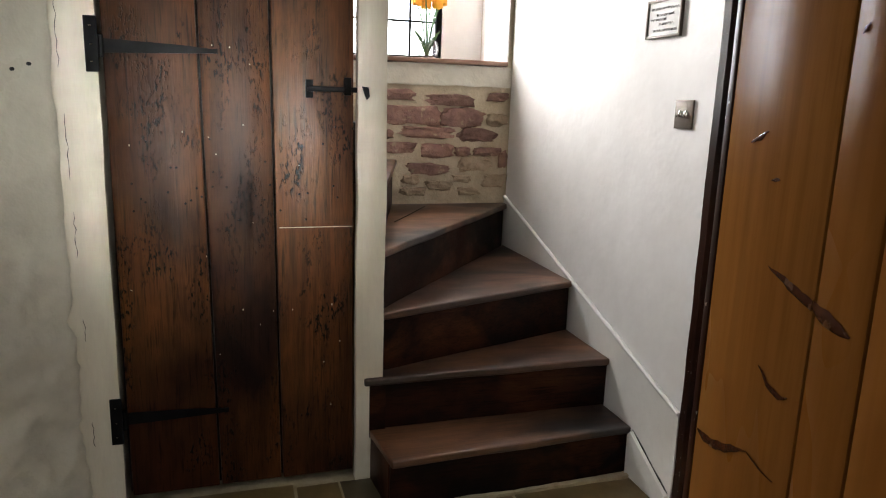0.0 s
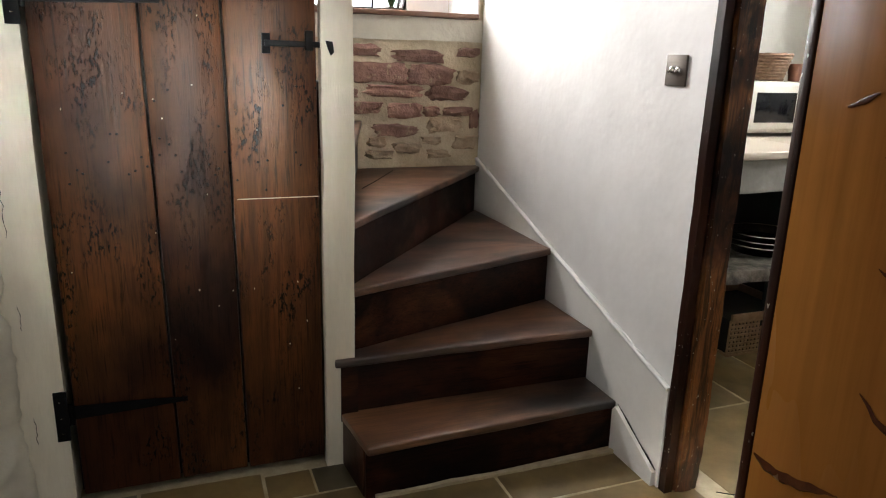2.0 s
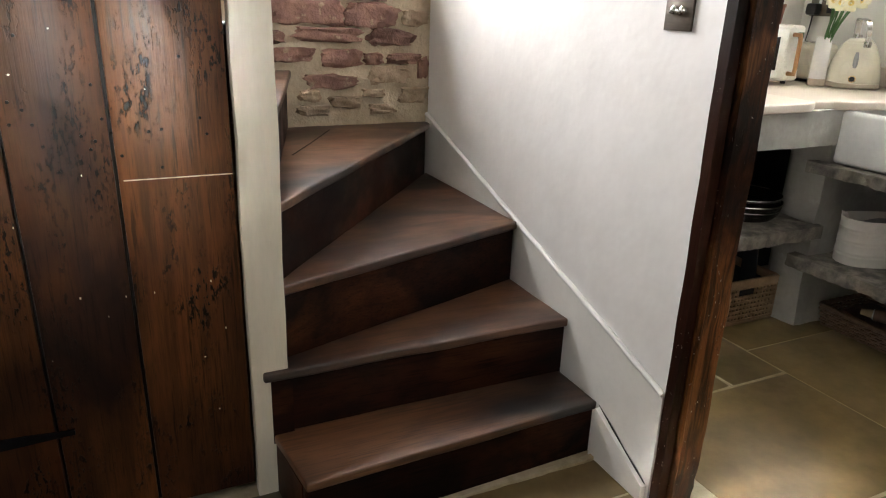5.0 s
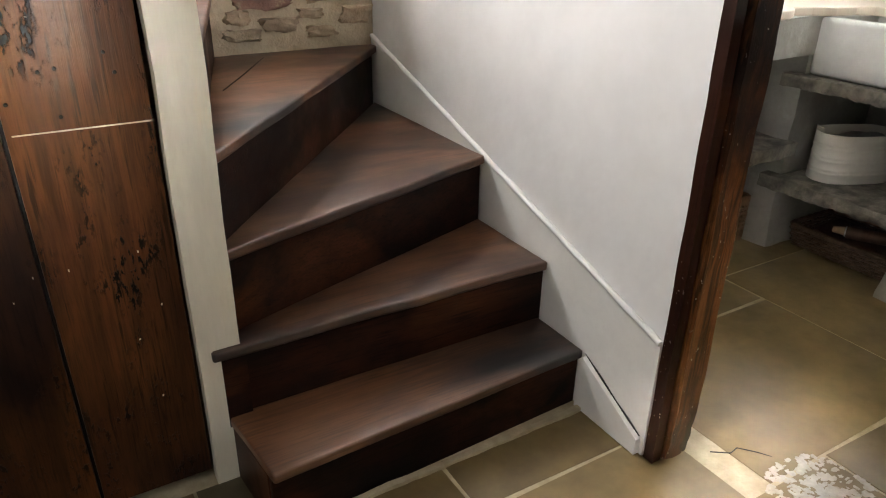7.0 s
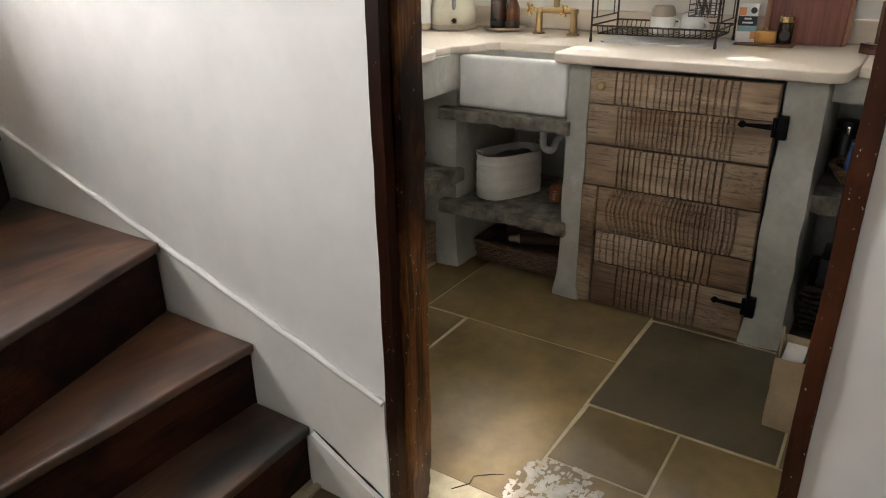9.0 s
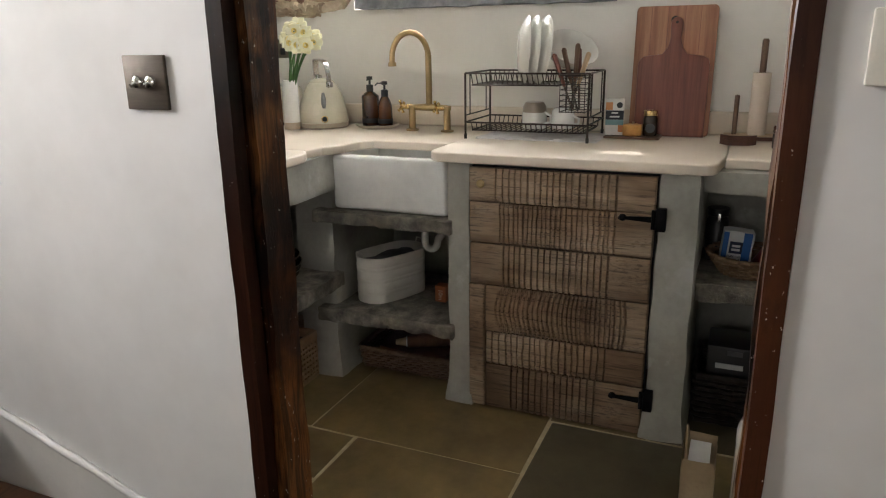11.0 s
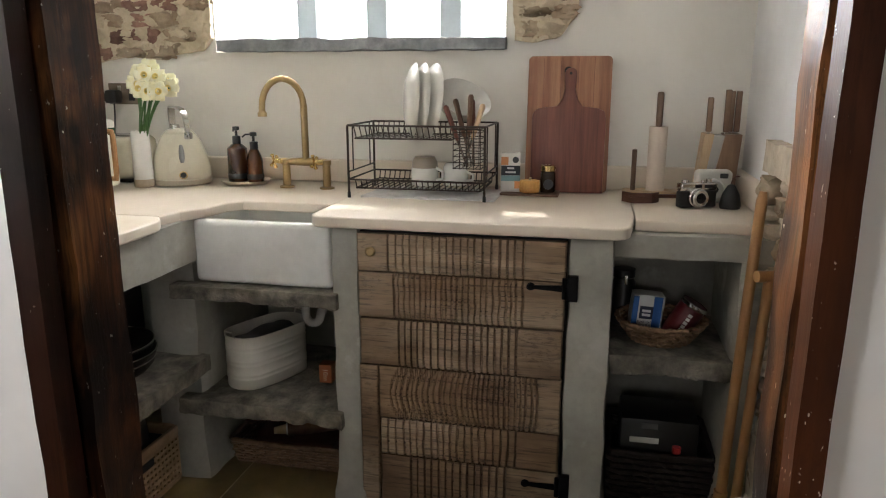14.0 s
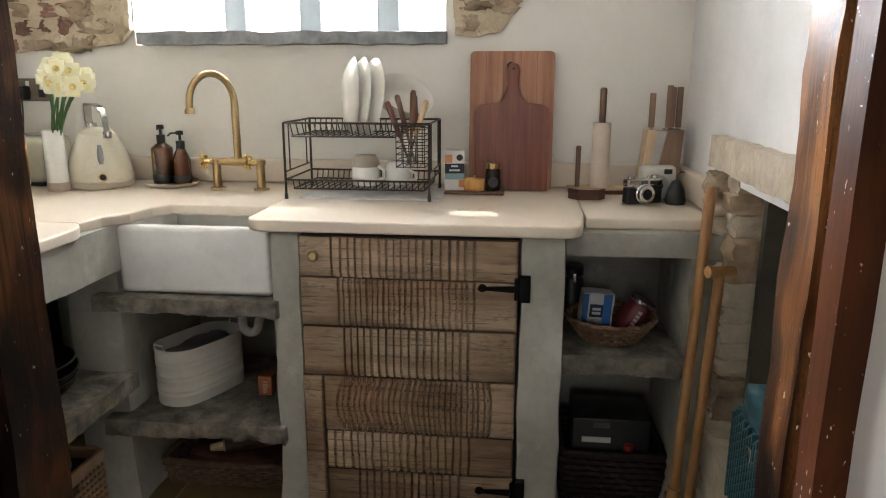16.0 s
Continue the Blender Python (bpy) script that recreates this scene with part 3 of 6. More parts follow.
# ---- kitchen doorway frame ----
for name, ox0, ox1, oy0, oy1, ix0, ix1, iy0, iy1 in (
        ("trim_jamb_north", 1.537, 1.566, 1.462, 1.4915, 1.574, 1.650, 1.447, 1.4905),
        ("trim_jamb_south", 1.592, 1.632, 0.661, 0.690, 1.652, 1.722, 0.6605, 0.692)):
    bm = bm_new()
    cells_box(bm, ox0, ox1, oy0, oy1, 0.0, DOOR_H - 0.001, 0.03)
    rough(bm, 0.0025, 6, oy0)
    jamb = structure(name, bm, JAMB_DARK if ox0 < 1.58 else JAMB_RED, "dark brown stained door jamb with paint flecks")
    bm = bm_new()
    cells_box(bm, ix0, ix1, iy0, iy1, 0.0, DOOR_H - 0.001, 0.025)
    for v in bm.verts:
        if v.co.z < 0.14 and ix0 < 1.6:
            v.co.y += 0.012 * (v.co.y < iy0 + 0.01) * (1 - v.co.z / 0.14) * (0.5 + noise.noise(v.co * 30))
    rough(bm, 0.004, 9, oy0 + 2)
    part("doorstop", bm, JAMB_WOOD, jamb, "rough worn brown jamb with white paint flecks")
    # set-back groove between the jamb members, its shadow painted as matt black
    bm = bm_new()
    box(bm, ox1 - 0.002, ix0 + 0.002, oy0 + (0.012 if oy0 > 1 else 0.001), oy1 - (0.001 if oy0 > 1 else 0.018), 0.0, DOOR_H - 0.002)
    part("groove", bm, BLACK_VOID, jamb)
bm = bm_new()
prism(bm, [(1.539, 1.461), (1.593, 0.693), (1.718, 0.693), (1.648, 1.446)], 'z', DOOR_H - 0.06, DOOR_H - 0.001)
structure("trim_lintel", bm, JAMB_DARK)
# cracks in the door frame paint
rng = random.Random(8)
for x0, z0, z1 in ((-0.205, 1.32, 1.50), (-0.198, 1.02, 1.20), (-0.195, 0.80, 0.93), (-0.190, 0.55, 0.62), (-0.188, 0.22, 0.30)):
    zs = [z0 + (z1 - z0) * i / 8 for i in range(9)]
    bm = tube(bm_new(), [(x0 + rng.uniform(-0.003, 0.003), 1.927, z) for z in zs], [0.0004, 0.0010, 0.0006, 0.0012, 0.0004, 0.0011, 0.0006, 0.0009, 0.0003], 5)
    structure("trim_paint_crack", bm, BLACK_VOID)

# ---- plank door to the cupboard ----
door = tagged(thing("plank_door", "closed dark-stained plank door with black strap hinges", "door"), kind="structure")
door.name = "door_1"
edges_top, edges_bot = (-0.106, 0.139, 0.340, 0.592), (-0.096, 0.168, 0.362, 0.599)
for k in range(3):
    bm = bm_new()
    g = 0.0035
    prism(bm, [(edges_bot[k] + g, 0.03), (edges_bot[k + 1] - g, 0.03), (edges_top[k + 1] - g, 1.92), (edges_top[k] + g, 1.92)], 'y', 1.951 + 0.003 * (k == 1), 1.980)
    bmesh.ops.bevel(bm, geom=bm.edges[:], offset=0.003, segments=2, profile=0.5, affect='EDGES')
    part("plank", bm, DARK_DOOR, door)
bm = bm_new()
box(bm, -0.100, 0.594, 1.9805, 2.0, 0.03, 1.92)
part("ledge", bm, BLACK_VOID, door)

# ---- open pine door ----
pine = thing("door_2", "open varnished orange pine plank door with knots", "door", kind="structure")
PD0 = Vector((0.735, 0.435, 0))
PDD = Vector((-0.30, -0.954, 0)).normalized()
PDN = Vector((PDD.y, -PDD.x, 0))
pine_m = Matrix(((PDD.x, PDN.x, 0, PD0.x), (PDD.y, PDN.y, 0, PD0.y), (0, 0, 1, 0), (0, 0, 0, 1)))
pine.matrix_world = pine_m
for a, b in ((0, 0.217), (0.220, 0.2925), (0.2955, 0.47), (0.473, 0.60), (0.603, 0.75)):
    bm = bm_new()
    box(bm, a, b, -0.03, 0.0, 0.02, 1.93, 0.003)
    part("plank", bm, PINE, pine)

bm = bm_new()
box(bm, -0.016, -0.0005, -0.03, 0.001, 0.02, 1.93, 0.002)
part("edge", bm, JAMB_DARK, pine, "dark brown worn door edge")


def knot(pts, widths):
    """A long branch knot: a flat tapered streak along a bent line on the door face."""
    bm = bm_new()
    path = [Vector((a, 0.0008, z)) for a, z in pts]
    fine = []
    for i in range(len(path) - 1):
        fine += [(path[i].lerp(path[i + 1], t / 5), widths[i] + (widths[i + 1] - widths[i]) * t / 5) for t in range(5)]
    fine.append((path[-1], widths[-1]))
    tube(bm, [p for p, w in fine], [w * 0.65 for p, w in fine], 10)
    for v in bm.verts:
        v.co.y = 0.0008 + (v.co.y - 0.0008) * 0.14
        v.co.x += 0.003 * noise.noise(v.co * 60)
        v.co.z += 0.003 * noise.noise(v.co * 55 + Vector((3, 1, 7)))
    part("knot", bm, KNOT, pine, "dark glossy knot", smooth=60)


knot([(0.131, 1.122), (0.165, 1.116), (0.205, 1.108), (0.217, 1.107)], [0.001, 0.006, 0.009, 0.007])
knot([(0.219, 1.109), (0.240, 1.103), (0.262, 1.100), (0.276, 1.101)], [0.006, 0.011, 0.007, 0.001])
knot([(0.138, 1.024), (0.158, 1.013), (0.180, 1.010), (0.198, 1.016)], [0.001, 0.004, 0.005, 0.001])
knot([(0.006, 0.892), (0.030, 0.893), (0.060, 0.899), (0.100, 0.915), (0.133, 0.930)], [0.002, 0.008, 0.008, 0.006, 0.001])
knot([(0.133, 0.931), (0.160, 0.928), (0.192, 0.930)], [0.001, 0.002, 0.001])
knot([(0.060, 1.236), (0.080, 1.240), (0.098, 1.246)], [0.001, 0.005, 0.001])
knot([(0.233, 1.326), (0.236, 1.330), (0.240, 1.334)], [0.001, 0.004, 0.001])
knot([(0.116, 1.203), (0.124, 1.204), (0.132, 1.204)], [0.001, 0.003, 0.001])

# ---- kitchen: large pieces ----
unit = thing("masonry_unit", "grey lime-rendered masonry base units with open bays", "kitchen unit")


def pillar(x0, x1, y0, y1, z0, z1, seed, flare=0.02):
    bm = bm_new()
    cells_box(bm, x0, x1, y0, y1, z0, z1, 0.03)
    for v in bm.verts:
        f = flare * max(0.0, 1 - v.co.z / 0.12)
        v.co.x -= f * (v.co.x < x0 + 0.01)
        v.co.y += f * ((v.co.y > y1 - 0.001) - (v.co.y < y0 + 0.001))
    rough(bm, 0.006, 6, seed, 0.5)
    return part("pillar", bm, LIME, unit, smooth=60)


pillar(2.865, 3.40, 1.576, 1.662, 0, 0.912, 1)
pillar(2.865, 3.40, 0.830, 0.955, 0, 0.912, 2)
pillar(2.885, 3.40, 2.145, 2.315, 0, 0.912, 3)
pillar(2.955, 3.40, 0.392, 0.485, 0, 0.912, 4)
pillar(1.72, 1.80, 2.130, 2.90, 0, 0.912, 5)
bm = bm_new()
cells_box(bm, 2.950, 3.03, 0.40, 0.832, 0.838, 0.912, 0.03)
part("lintel", rough(bm, 0.004, 6, 7, 0.3), LIME, unit, smooth=60)
bm = bm_new()
cells_box(bm, 1.70, 2.90, 2.125, 2.20, 0.775, 0.912, 0.03)
part("lintel", rough(bm, 0.005, 6, 8, 0.3), LIME, unit, smooth=60)
bm = bm_new()
box(bm, 3.40, 3.579, 0.392, 2.949, 0, 0.912)
part("back", bm, LIME, unit)
# matt-black back: shade deep in the left bay is painted on
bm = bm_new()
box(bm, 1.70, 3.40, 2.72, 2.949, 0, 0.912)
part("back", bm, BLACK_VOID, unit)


def stone_shelf(x0, x1, y0, y1, z0, z1, seed):
    """A stone slab, smooth on top, chipped and uneven along its front and underside."""
    bm = bm_new()
    cells_box(bm, x0, x1, y0, y1, z0, z1, 0.011)
    rough(bm, 0.003, 14, seed, 0.3)
    for v in bm.verts:
        front = max(0.0, 1 - (v.co.x - x0) / 0.03)
        under = max(0.0, min(1.0, (z1 - 0.004 - v.co.z) / (z1 - z0)))
        p = Vector((v.co.y * 22, v.co.z * 40, seed))
        v.co.x += front * (0.010 * noise.noise(p) + 0.007 * abs(noise.noise(p * 2.6))) * (0.35 + under)
        v.co.z += under * (0.009 * noise.noise(Vector((v.co.x * 9, v.co.y * 15, seed))) + 0.005 * noise.noise(Vector((v.co.x * 30, v.co.y * 45, seed))))
    part("shelf", bm, STONE_SHELF, unit, "rough grey stone shelf", smooth=45)


stone_shelf(2.838, 3.39, 1.640, 2.205, 0.658, 0.704, 1)
stone_shelf(2.834, 3.39, 1.635, 2.205, 0.262, 0.314, 2)
stone_shelf(2.945, 3.39, 0.465, 0.850, 0.485, 0.545, 3)
stone_shelf(1.80, 2.905, 2.115, 2.70, 0.395, 0.450, 4)

# worktop
top = thing("worktop", "cream stone worktop with rounded edges", "worktop")


def slab(pts, z0, z1, rounded=()):
    bm = bm_new()
    prism(bm, pts, 'z', z0, z1)
    up = [e for e in bm.edges if abs(e.verts[0].co.z - e.verts[1].co.z) > 0.01 and any((Vector(e.verts[0].co[:2]) - Vector(r)).length < 0.01 for r in rounded)]
    if up:
        bmesh.ops.bevel(bm, geom=up, offset=0.05, segments=6, profile=0.5, affect='EDGES')
    flat = [e for e in bm.edges if abs(e.verts[0].co.z - e.verts[1].co.z) < 0.001]
    bmesh.ops.bevel(bm, geom=flat, offset=0.007, segments=4, profile=0.5, affect='EDGES')
    part("slab", bm, WORKTOP, top, smooth=18)


slab([(2.835, 0.795), (3.03, 0.775), (3.579, 0.775), (3.579, 1.722), (2.835, 1.722)], 0.912, 0.946, ((2.835, 0.795), (2.835, 1.722)))
slab([(2.985, 0.391), (3.579, 0.391), (3.579, 0.7735), (2.985, 0.7735)], 0.912, 0.944)
slab([(3.05, 1.7235), (3.579, 1.7235), (3.579, 2.949), (2.745, 2.949), (2.745, 2.15), (2.83, 2.135), (2.90, 2.09), (3.0, 2.075), (3.05, 2.04)], 0.912, 0.944)
slab([(1.70, 2.075), (2.70, 2.105), (2.743, 2.15), (2.743, 2.949), (1.70, 2.949)], 0.912, 0.945, ((2.70, 2.105),))
bm = bm_new()
box(bm, 3.545, 3.579, 0.425, 2.949, 0.946, 1.034, 0.008, 3)
part("upstand", bm, WORKTOP, top)
bm = bm_new()
box(bm, 3.10, 3.579, 0.391, 0.424, 0.946, 1.034, 0.008, 3)
part("upstand", bm, WORKTOP, top)

# sink
bm = bm_new()
box(bm, 2.882, 3.24, 1.668, 2.134, 0.706, 0.910, 0.018, 4)
inner = [f for f in bm.faces if f.normal.z > 0.99 and f.calc_area() > 0.05]
r = bmesh.ops.inset_region(bm, faces=inner, thickness=0.028 - 0.018)
bm.faces.ensure_lookup_table()
inner = [f for f in bm.faces if f.normal.z > 0.99 and f.calc_area() > 0.05]
ex = bmesh.ops.extrude_face_region(bm, geom=inner)
bmesh.ops.translate(bm, verts=[g for g in ex["geom"] if isinstance(g, bmesh.types.BMVert)], vec=(0, 0, -0.17))
bmesh.ops.delete(bm, geom=inner, context='FACES')
sink = thing("butler_sink", "white glazed ceramic butler sink on a stone shelf", "sink")
part("basin", bm, CERAMIC, sink)
part("drain", lathe(bm_new(), [(0, 0.003), (0.03, 0.003), (0.042, 0.0), (0, 0)], (3.06, 1.90, 0.741), 24), STEEL, sink, "steel drain ring")

# window of the kitchen
win = tagged(thing("window_1", "deep cottage window with pale mullions and a slate sill", "window"), kind="structure")
bm = bm_new()
cells_box(bm, 3.535, 3.98, 1.232, 2.375, 1.446, 1.492, 0.025)
part("sill", rough(bm, 0.006, 12, 4, 0.2), SILL_STONE, win, "rough grey slate sill", smooth=50)
MULL = plain("pale_blue_paint", (0.62, 0.70, 0.74), 0.5)
for y in (2.040, 1.752, 1.460):
    bm = bm_new()
    prism(bm, [(3.69, y - 0.045), (3.655, y - 0.040), (3.655, y + 0.040), (3.69, y + 0.045), (3.72, y + 0.03), (3.72, y - 0.03)], 'z', 1.492, KZ1)
    part("mullion", bm, MULL, win)
for a, b in ((2.040, KW1), (1.752, 2.040), (1.460, 1.752), (KW0, 1.460)):
    bm = bm_new()
    box(bm, 3.725, 3.729, a, b, 1.493, KZ1)
    pane = part("pane", bm, PANE, win)
    pane.visible_shadow = False
# window of the stairs
win2 = tagged(thing("window_2", "leaded cottage casement above the stairs", "window"), kind="structure")
bm = bm_new()
box(bm, WX0 + 0.006, WX1 - 0.006, STONE_Y - 0.03, 3.40, 1.434, 1.456, 0.006)
part("sill", bm, mat("brown_window_board", (0.20, 0.09, 0.05), (0.13, 0.06, 0.035), 5, (1, 6, 6), (0.35, 0.5)), win2, "reddish brown timber ledge")
for x0, x1, z0, z1 in ((0.47, 1.30, 1.458, 1.488), (0.47, 1.30, 2.40, 2.43), (0.47, 0.50, 1.488, 2.40), (1.27, 1.30, 1.488, 2.40)):
    bm = bm_new()
    box(bm, x0, x1, 3.37, 3.40, z0, z1, 0.004)
    part("frame", bm, IRON, win2)
for x in (0.66, 0.83, 1.00, 1.135):
    bm = bm_new()
    box(bm, x - 0.005, x + 0.005, 3.378, 3.390, 1.488, 2.40)
    part("lead_bar", bm, IRON, win2)
for z in (1.655, 1.83, 2.005, 2.18):
    bm = bm_new()
    box(bm, 0.50, 1.27, 3.379, 3.389, z - 0.005, z + 0.005)
    part("lead_bar", bm, IRON, win2)
bm = bm_new()
box(bm, 0.50, 1.27, 3.392, 3.395, 1.488, 2.40)
part("pane", bm, PANE, win2).visible_shadow = False
bm = bm_new()
box(bm, 1.302, WX1 - 0.006, 3.36, 3.42, 1.458, WTOP - 0.02)
structure("trim_window_side", bm, PLASTER)
for nm, c in (("backdrop_east", (9.0, 9.1, -6, 9, -0.2, 4.0)), ("backdrop_north", (-8, 8, 9.0, 9.1, -0.2, 6)), ("backdrop_south", (-9, 6, -9.1, -9.0, -0.2, 6))):
    bm = bm_new()
    box(bm, *c)
    o = structure(nm, bm, OUTSIDE, "bright hazy daylight outside the window")

# ---- stair hall details ----


def blob(bm, cx, cy, cz, sx, sy, sz, seed, amount=0.18, step=5, soft=0.42):
    """One rough stone as a rounded, uneven block."""
    b2 = bm_new()
    cells_box(b2, -0.5, 0.5, -0.5, 0.5, -0.5, 0.5, 1.0 / step)
    vmap = {}
    for v in b2.verts:
        p = v.co.copy()
        r = p / max(abs(p.x), abs(p.y), abs(p.z), 1e-6)
        q = p.lerp(p.normalized() * 0.56, soft) if p.length > 1e-6 else p
        n = noise.noise_vector(p * 2.3 + Vector((seed * 3.1, seed, -seed * 2.2)))
        q = q + n * amount + noise.noise_vector(p * 6.1 + Vector((seed, -seed, seed))) * amount * 0.35
        vmap[v] = bm.verts.new((cx + q.x * sx, cy + q.y * sy, cz + q.z * sz))
    for f in b2.faces:
        bm.faces.new([vmap[v] for v in f.verts])
    b2.free()
    return bm


stone_wall = structure("wall_stair_stone", relief(bm_new(), (0.25, 3.0195, 0.74), (1.294, 0, 0), (0, 0, 0.61), (0, -1, 0), 60, 28,
                       lambda a, b: 0.010 + 0.009 * noise.noise(Vector((a * 14, b * 7, 1))), 0.0), MORTAR, "red sandstone rubble set in cream lime mortar")
STONES = ((315, 372, 155, 42), (130, 358, 110, 40), (180, 430, 200, 72), (360, 437, 150, 70), (490, 440, 80, 45), (235, 492, 200, 42), (420, 500, 140, 48),
          (85, 500, 60, 32), (135, 550, 110, 40), (275, 558, 115, 50), (365, 562, 60, 36), (455, 562, 110, 30), (240, 627, 155, 42), (410, 608, 120, 55),
          (180, 668, 60, 35), (365, 665, 70, 28), (490, 672, 90, 50), (190, 712, 90, 30), (390, 714, 80, 30), (280, 690, 90, 36), (516, 590, 34, 60), (490, 355, 90, 30), (60, 620, 90, 40))
for k, (cx, cz, w, h) in enumerate(STONES):
    bm = blob(bm_new(), 0.808 + cx * 0.001378, 3.008, 1.742 - cz * 0.001267, w * 0.00128, 0.032, h * 0.00120, k + 1.0, 0.24, 7)
    part("stone", bm, RED_STONE if cz < 640 and k % 9 != 4 else BUFF_STONE, stone_wall, smooth=50)

# vase with orange tulips on the window ledge
vase = thing("flower_vase", "clear round glass vase of orange tulips on the window ledge", "vase")
bm = lathe(bm_new(), [(0.030, 0.0), (0.052, 0.02), (0.060, 0.05), (0.050, 0.085), (0.024, 0.11), (0.024, 0.125), (0.021, 0.125), (0.021, 0.11), (0.046, 0.082), (0.055, 0.05), (0.048, 0.022), (0.0, 0.008)], (1.175, 3.20, 1.457))
part("bowl", bm, CLEAR, vase)
for k, (dx, dy, dz) in enumerate(((-0.055, 0.0, 0.26), (-0.005, 0.02, 0.25), (0.045, -0.01, 0.25), (0.075, 0.02, 0.27), (-0.02, -0.02, 0.31), (0.03, 0.03, 0.32))):
    base = Vector((1.175 + dx * 0.1, 3.20 + dy * 0.2, 1.475))
    tip = Vector((1.175 + dx, 3.20 + dy, 1.457 + dz))
    part("stem", tube(bm_new(), arc(base, (base + tip) / 2 + Vector((-dx * 0.3, 0, 0.03)), tip, 6), 0.0035, 6), STEM, vase)
    bm = bm_new()
    for q in range(6):
        a = q * math.pi / 3
        blob(bm, tip.x + 0.013 * math.cos(a), tip.y + 0.013 * math.sin(a), tip.z + 0.02, 0.026, 0.026, 0.055, k * 7 + q, 0.1, 3)
    part("bloom", bm, PETAL_ORANGE, vase, smooth=60)
for k, a in enumerate((-0.5, 0.4)):
    part("leaf", tube(bm_new(), arc((1.175, 3.20, 1.48), (1.175 + a * 0.05, 3.19, 1.56), (1.175 + a * 0.16, 3.18, 1.60), 6), [0.004, 0.009, 0.011, 0.010, 0.008, 0.005, 0.001], 5), STEM, vase)

# hinges and latch of the plank door
def strap_hinge(zc, y=1.9485, lean=0.0):
    h = part("strap_hinge", prism(bm_new(), [(-0.098, zc - 0.018), (-0.098, zc + 0.020), (0.10, zc + 0.013), (0.185, zc + 0.006), (0.200, zc + 0.008), (0.200, zc - 0.006), (0.185, zc - 0.006), (0.10, zc - 0.010)], 'y', y - 0.004, y + 0.0022), IRON, door, "black iron strap hinge")
    bm = bm_new()
    box(bm, -0.139, -0.106, 1.9235, 1.931, zc - 0.070, zc + 0.076, 0.002)
    part("hinge_plate", bm, IRON, h)
    part("knuckle", tube(bm_new(), [(-0.102, 1.940, zc - 0.03), (-0.102, 1.940, zc + 0.03)], 0.008, 10), IRON, h)
    for dz in (-0.045, 0.0, 0.048):
        part("screw", lathe(bm_new(), [(0, 0.0), (0.004, 0.001), (0.005, 0.003), (0, 0.003)], (-0.122, 1.9215, zc + dz), 8), STEEL, h)


strap_hinge(1.382)
strap_hinge(0.290)
latch = part("latch", box(bm_new(), 0.452, 0.628, 1.9375, 1.9435, 1.281, 1.297, 0.002), IRON, door, "black iron thumb latch")
part("latch_plate", box(bm_new(), 0.446, 0.468, 1.9415, 1.951, 1.262, 1.315, 0.002), IRON, latch)
part("keeper", box(bm_new(), 0.560, 0.582, 1.936, 1.951, 1.272, 1.325, 0.003), IRON, latch)
part("catch", prism(bm_new(), [(0.612, 1.300), (0.630, 1.298), (0.634, 1.270), (0.626, 1.262), (0.618, 1.280)], 'y', 1.915, 1.925), IRON, latch)
# nails and pale filler line
rng = random.Random(4)
for k in range(34):
    x, z = rng.uniform(-0.05, 0.57), rng.choice((0.93, 0.97, 1.0, 1.07, 1.15)) + rng.uniform(-0.04, 0.04)
    part("nail", lathe(bm_new(), [(0, 0.003), (0.0035, 0.001), (0.0035, -0.001), (0, -0.001)], (0, 0, 0), 7), IRON, door).matrix_basis = pose(x, 1.9498, z, 90, 0, 0)
part("filler_line", box(bm_new(), 0.365, 0.596, 1.9498, 1.9512, 0.868, 0.8705), CREAM_PAINT, door, "thin pale repair line")

# light switch
switch = thing("light_switch", "brushed bronze double toggle light switch on white plaster", "light switch")
part("plate", box(bm_new(), 1.5385, 1.5455, 1.587, 1.673, 1.206, 1.292, 0.0015), BRONZE, switch)
for y in (1.617, 1.644):
    b = part("toggle_boss", lathe(bm_new(), [(0, 0.0075), (0.005, 0.0075), (0.0095, 0.005), (0.011, 0.0), (0, 0)], (0, 0, 0), 16), STEEL, switch, "polished round toggle boss")
    b.matrix_basis = pose(1.5385, y, 1.250, 0, -90, 0)
    part("toggle", tube(bm_new(), [(1.532, y, 1.250), (1.524, y + 0.001, 1.2445)], [0.0025, 0.004], 8), STEEL, switch)

# hanging sign
sign = thing("hanging_sign", "small glass framed sign with handwritten text on the wall", "sign")
part("card", box(bm_new(), 1.5375, 1.5425, 1.690, 1.860, 1.490, 1.592), mat("grey_paper", (0.52, 0.52, 0.50), (0.46, 0.46, 0.45), 9), sign)
for y0, y1, z0, z1 in ((1.683, 1.691, 1.482, 1.600), (1.859, 1.867, 1.482, 1.600), (1.691, 1.859, 1.482, 1.490), (1.691, 1.859, 1.592, 1.600)):
    part("frame", box(bm_new(), 1.533, 1.5445, y0, y1, z0, z1, 0.002), BRONZE, sign)
INK = plain("black_ink", (0.02, 0.02, 0.02), 0.6)
rng = random.Random(17)
for q in range(22):
    x, z = rng.uniform(-0.08, 0.58), rng.uniform(0.25, 1.4)
    part("paint_fleck", blob(bm_new(), x, 1.9502, z, rng.uniform(0.0015, 0.004), 0.0012, rng.uniform(0.0015, 0.005), q, 0.3, 3, 0.9), CREAM_PAINT, door)
rng = random.Random(9)
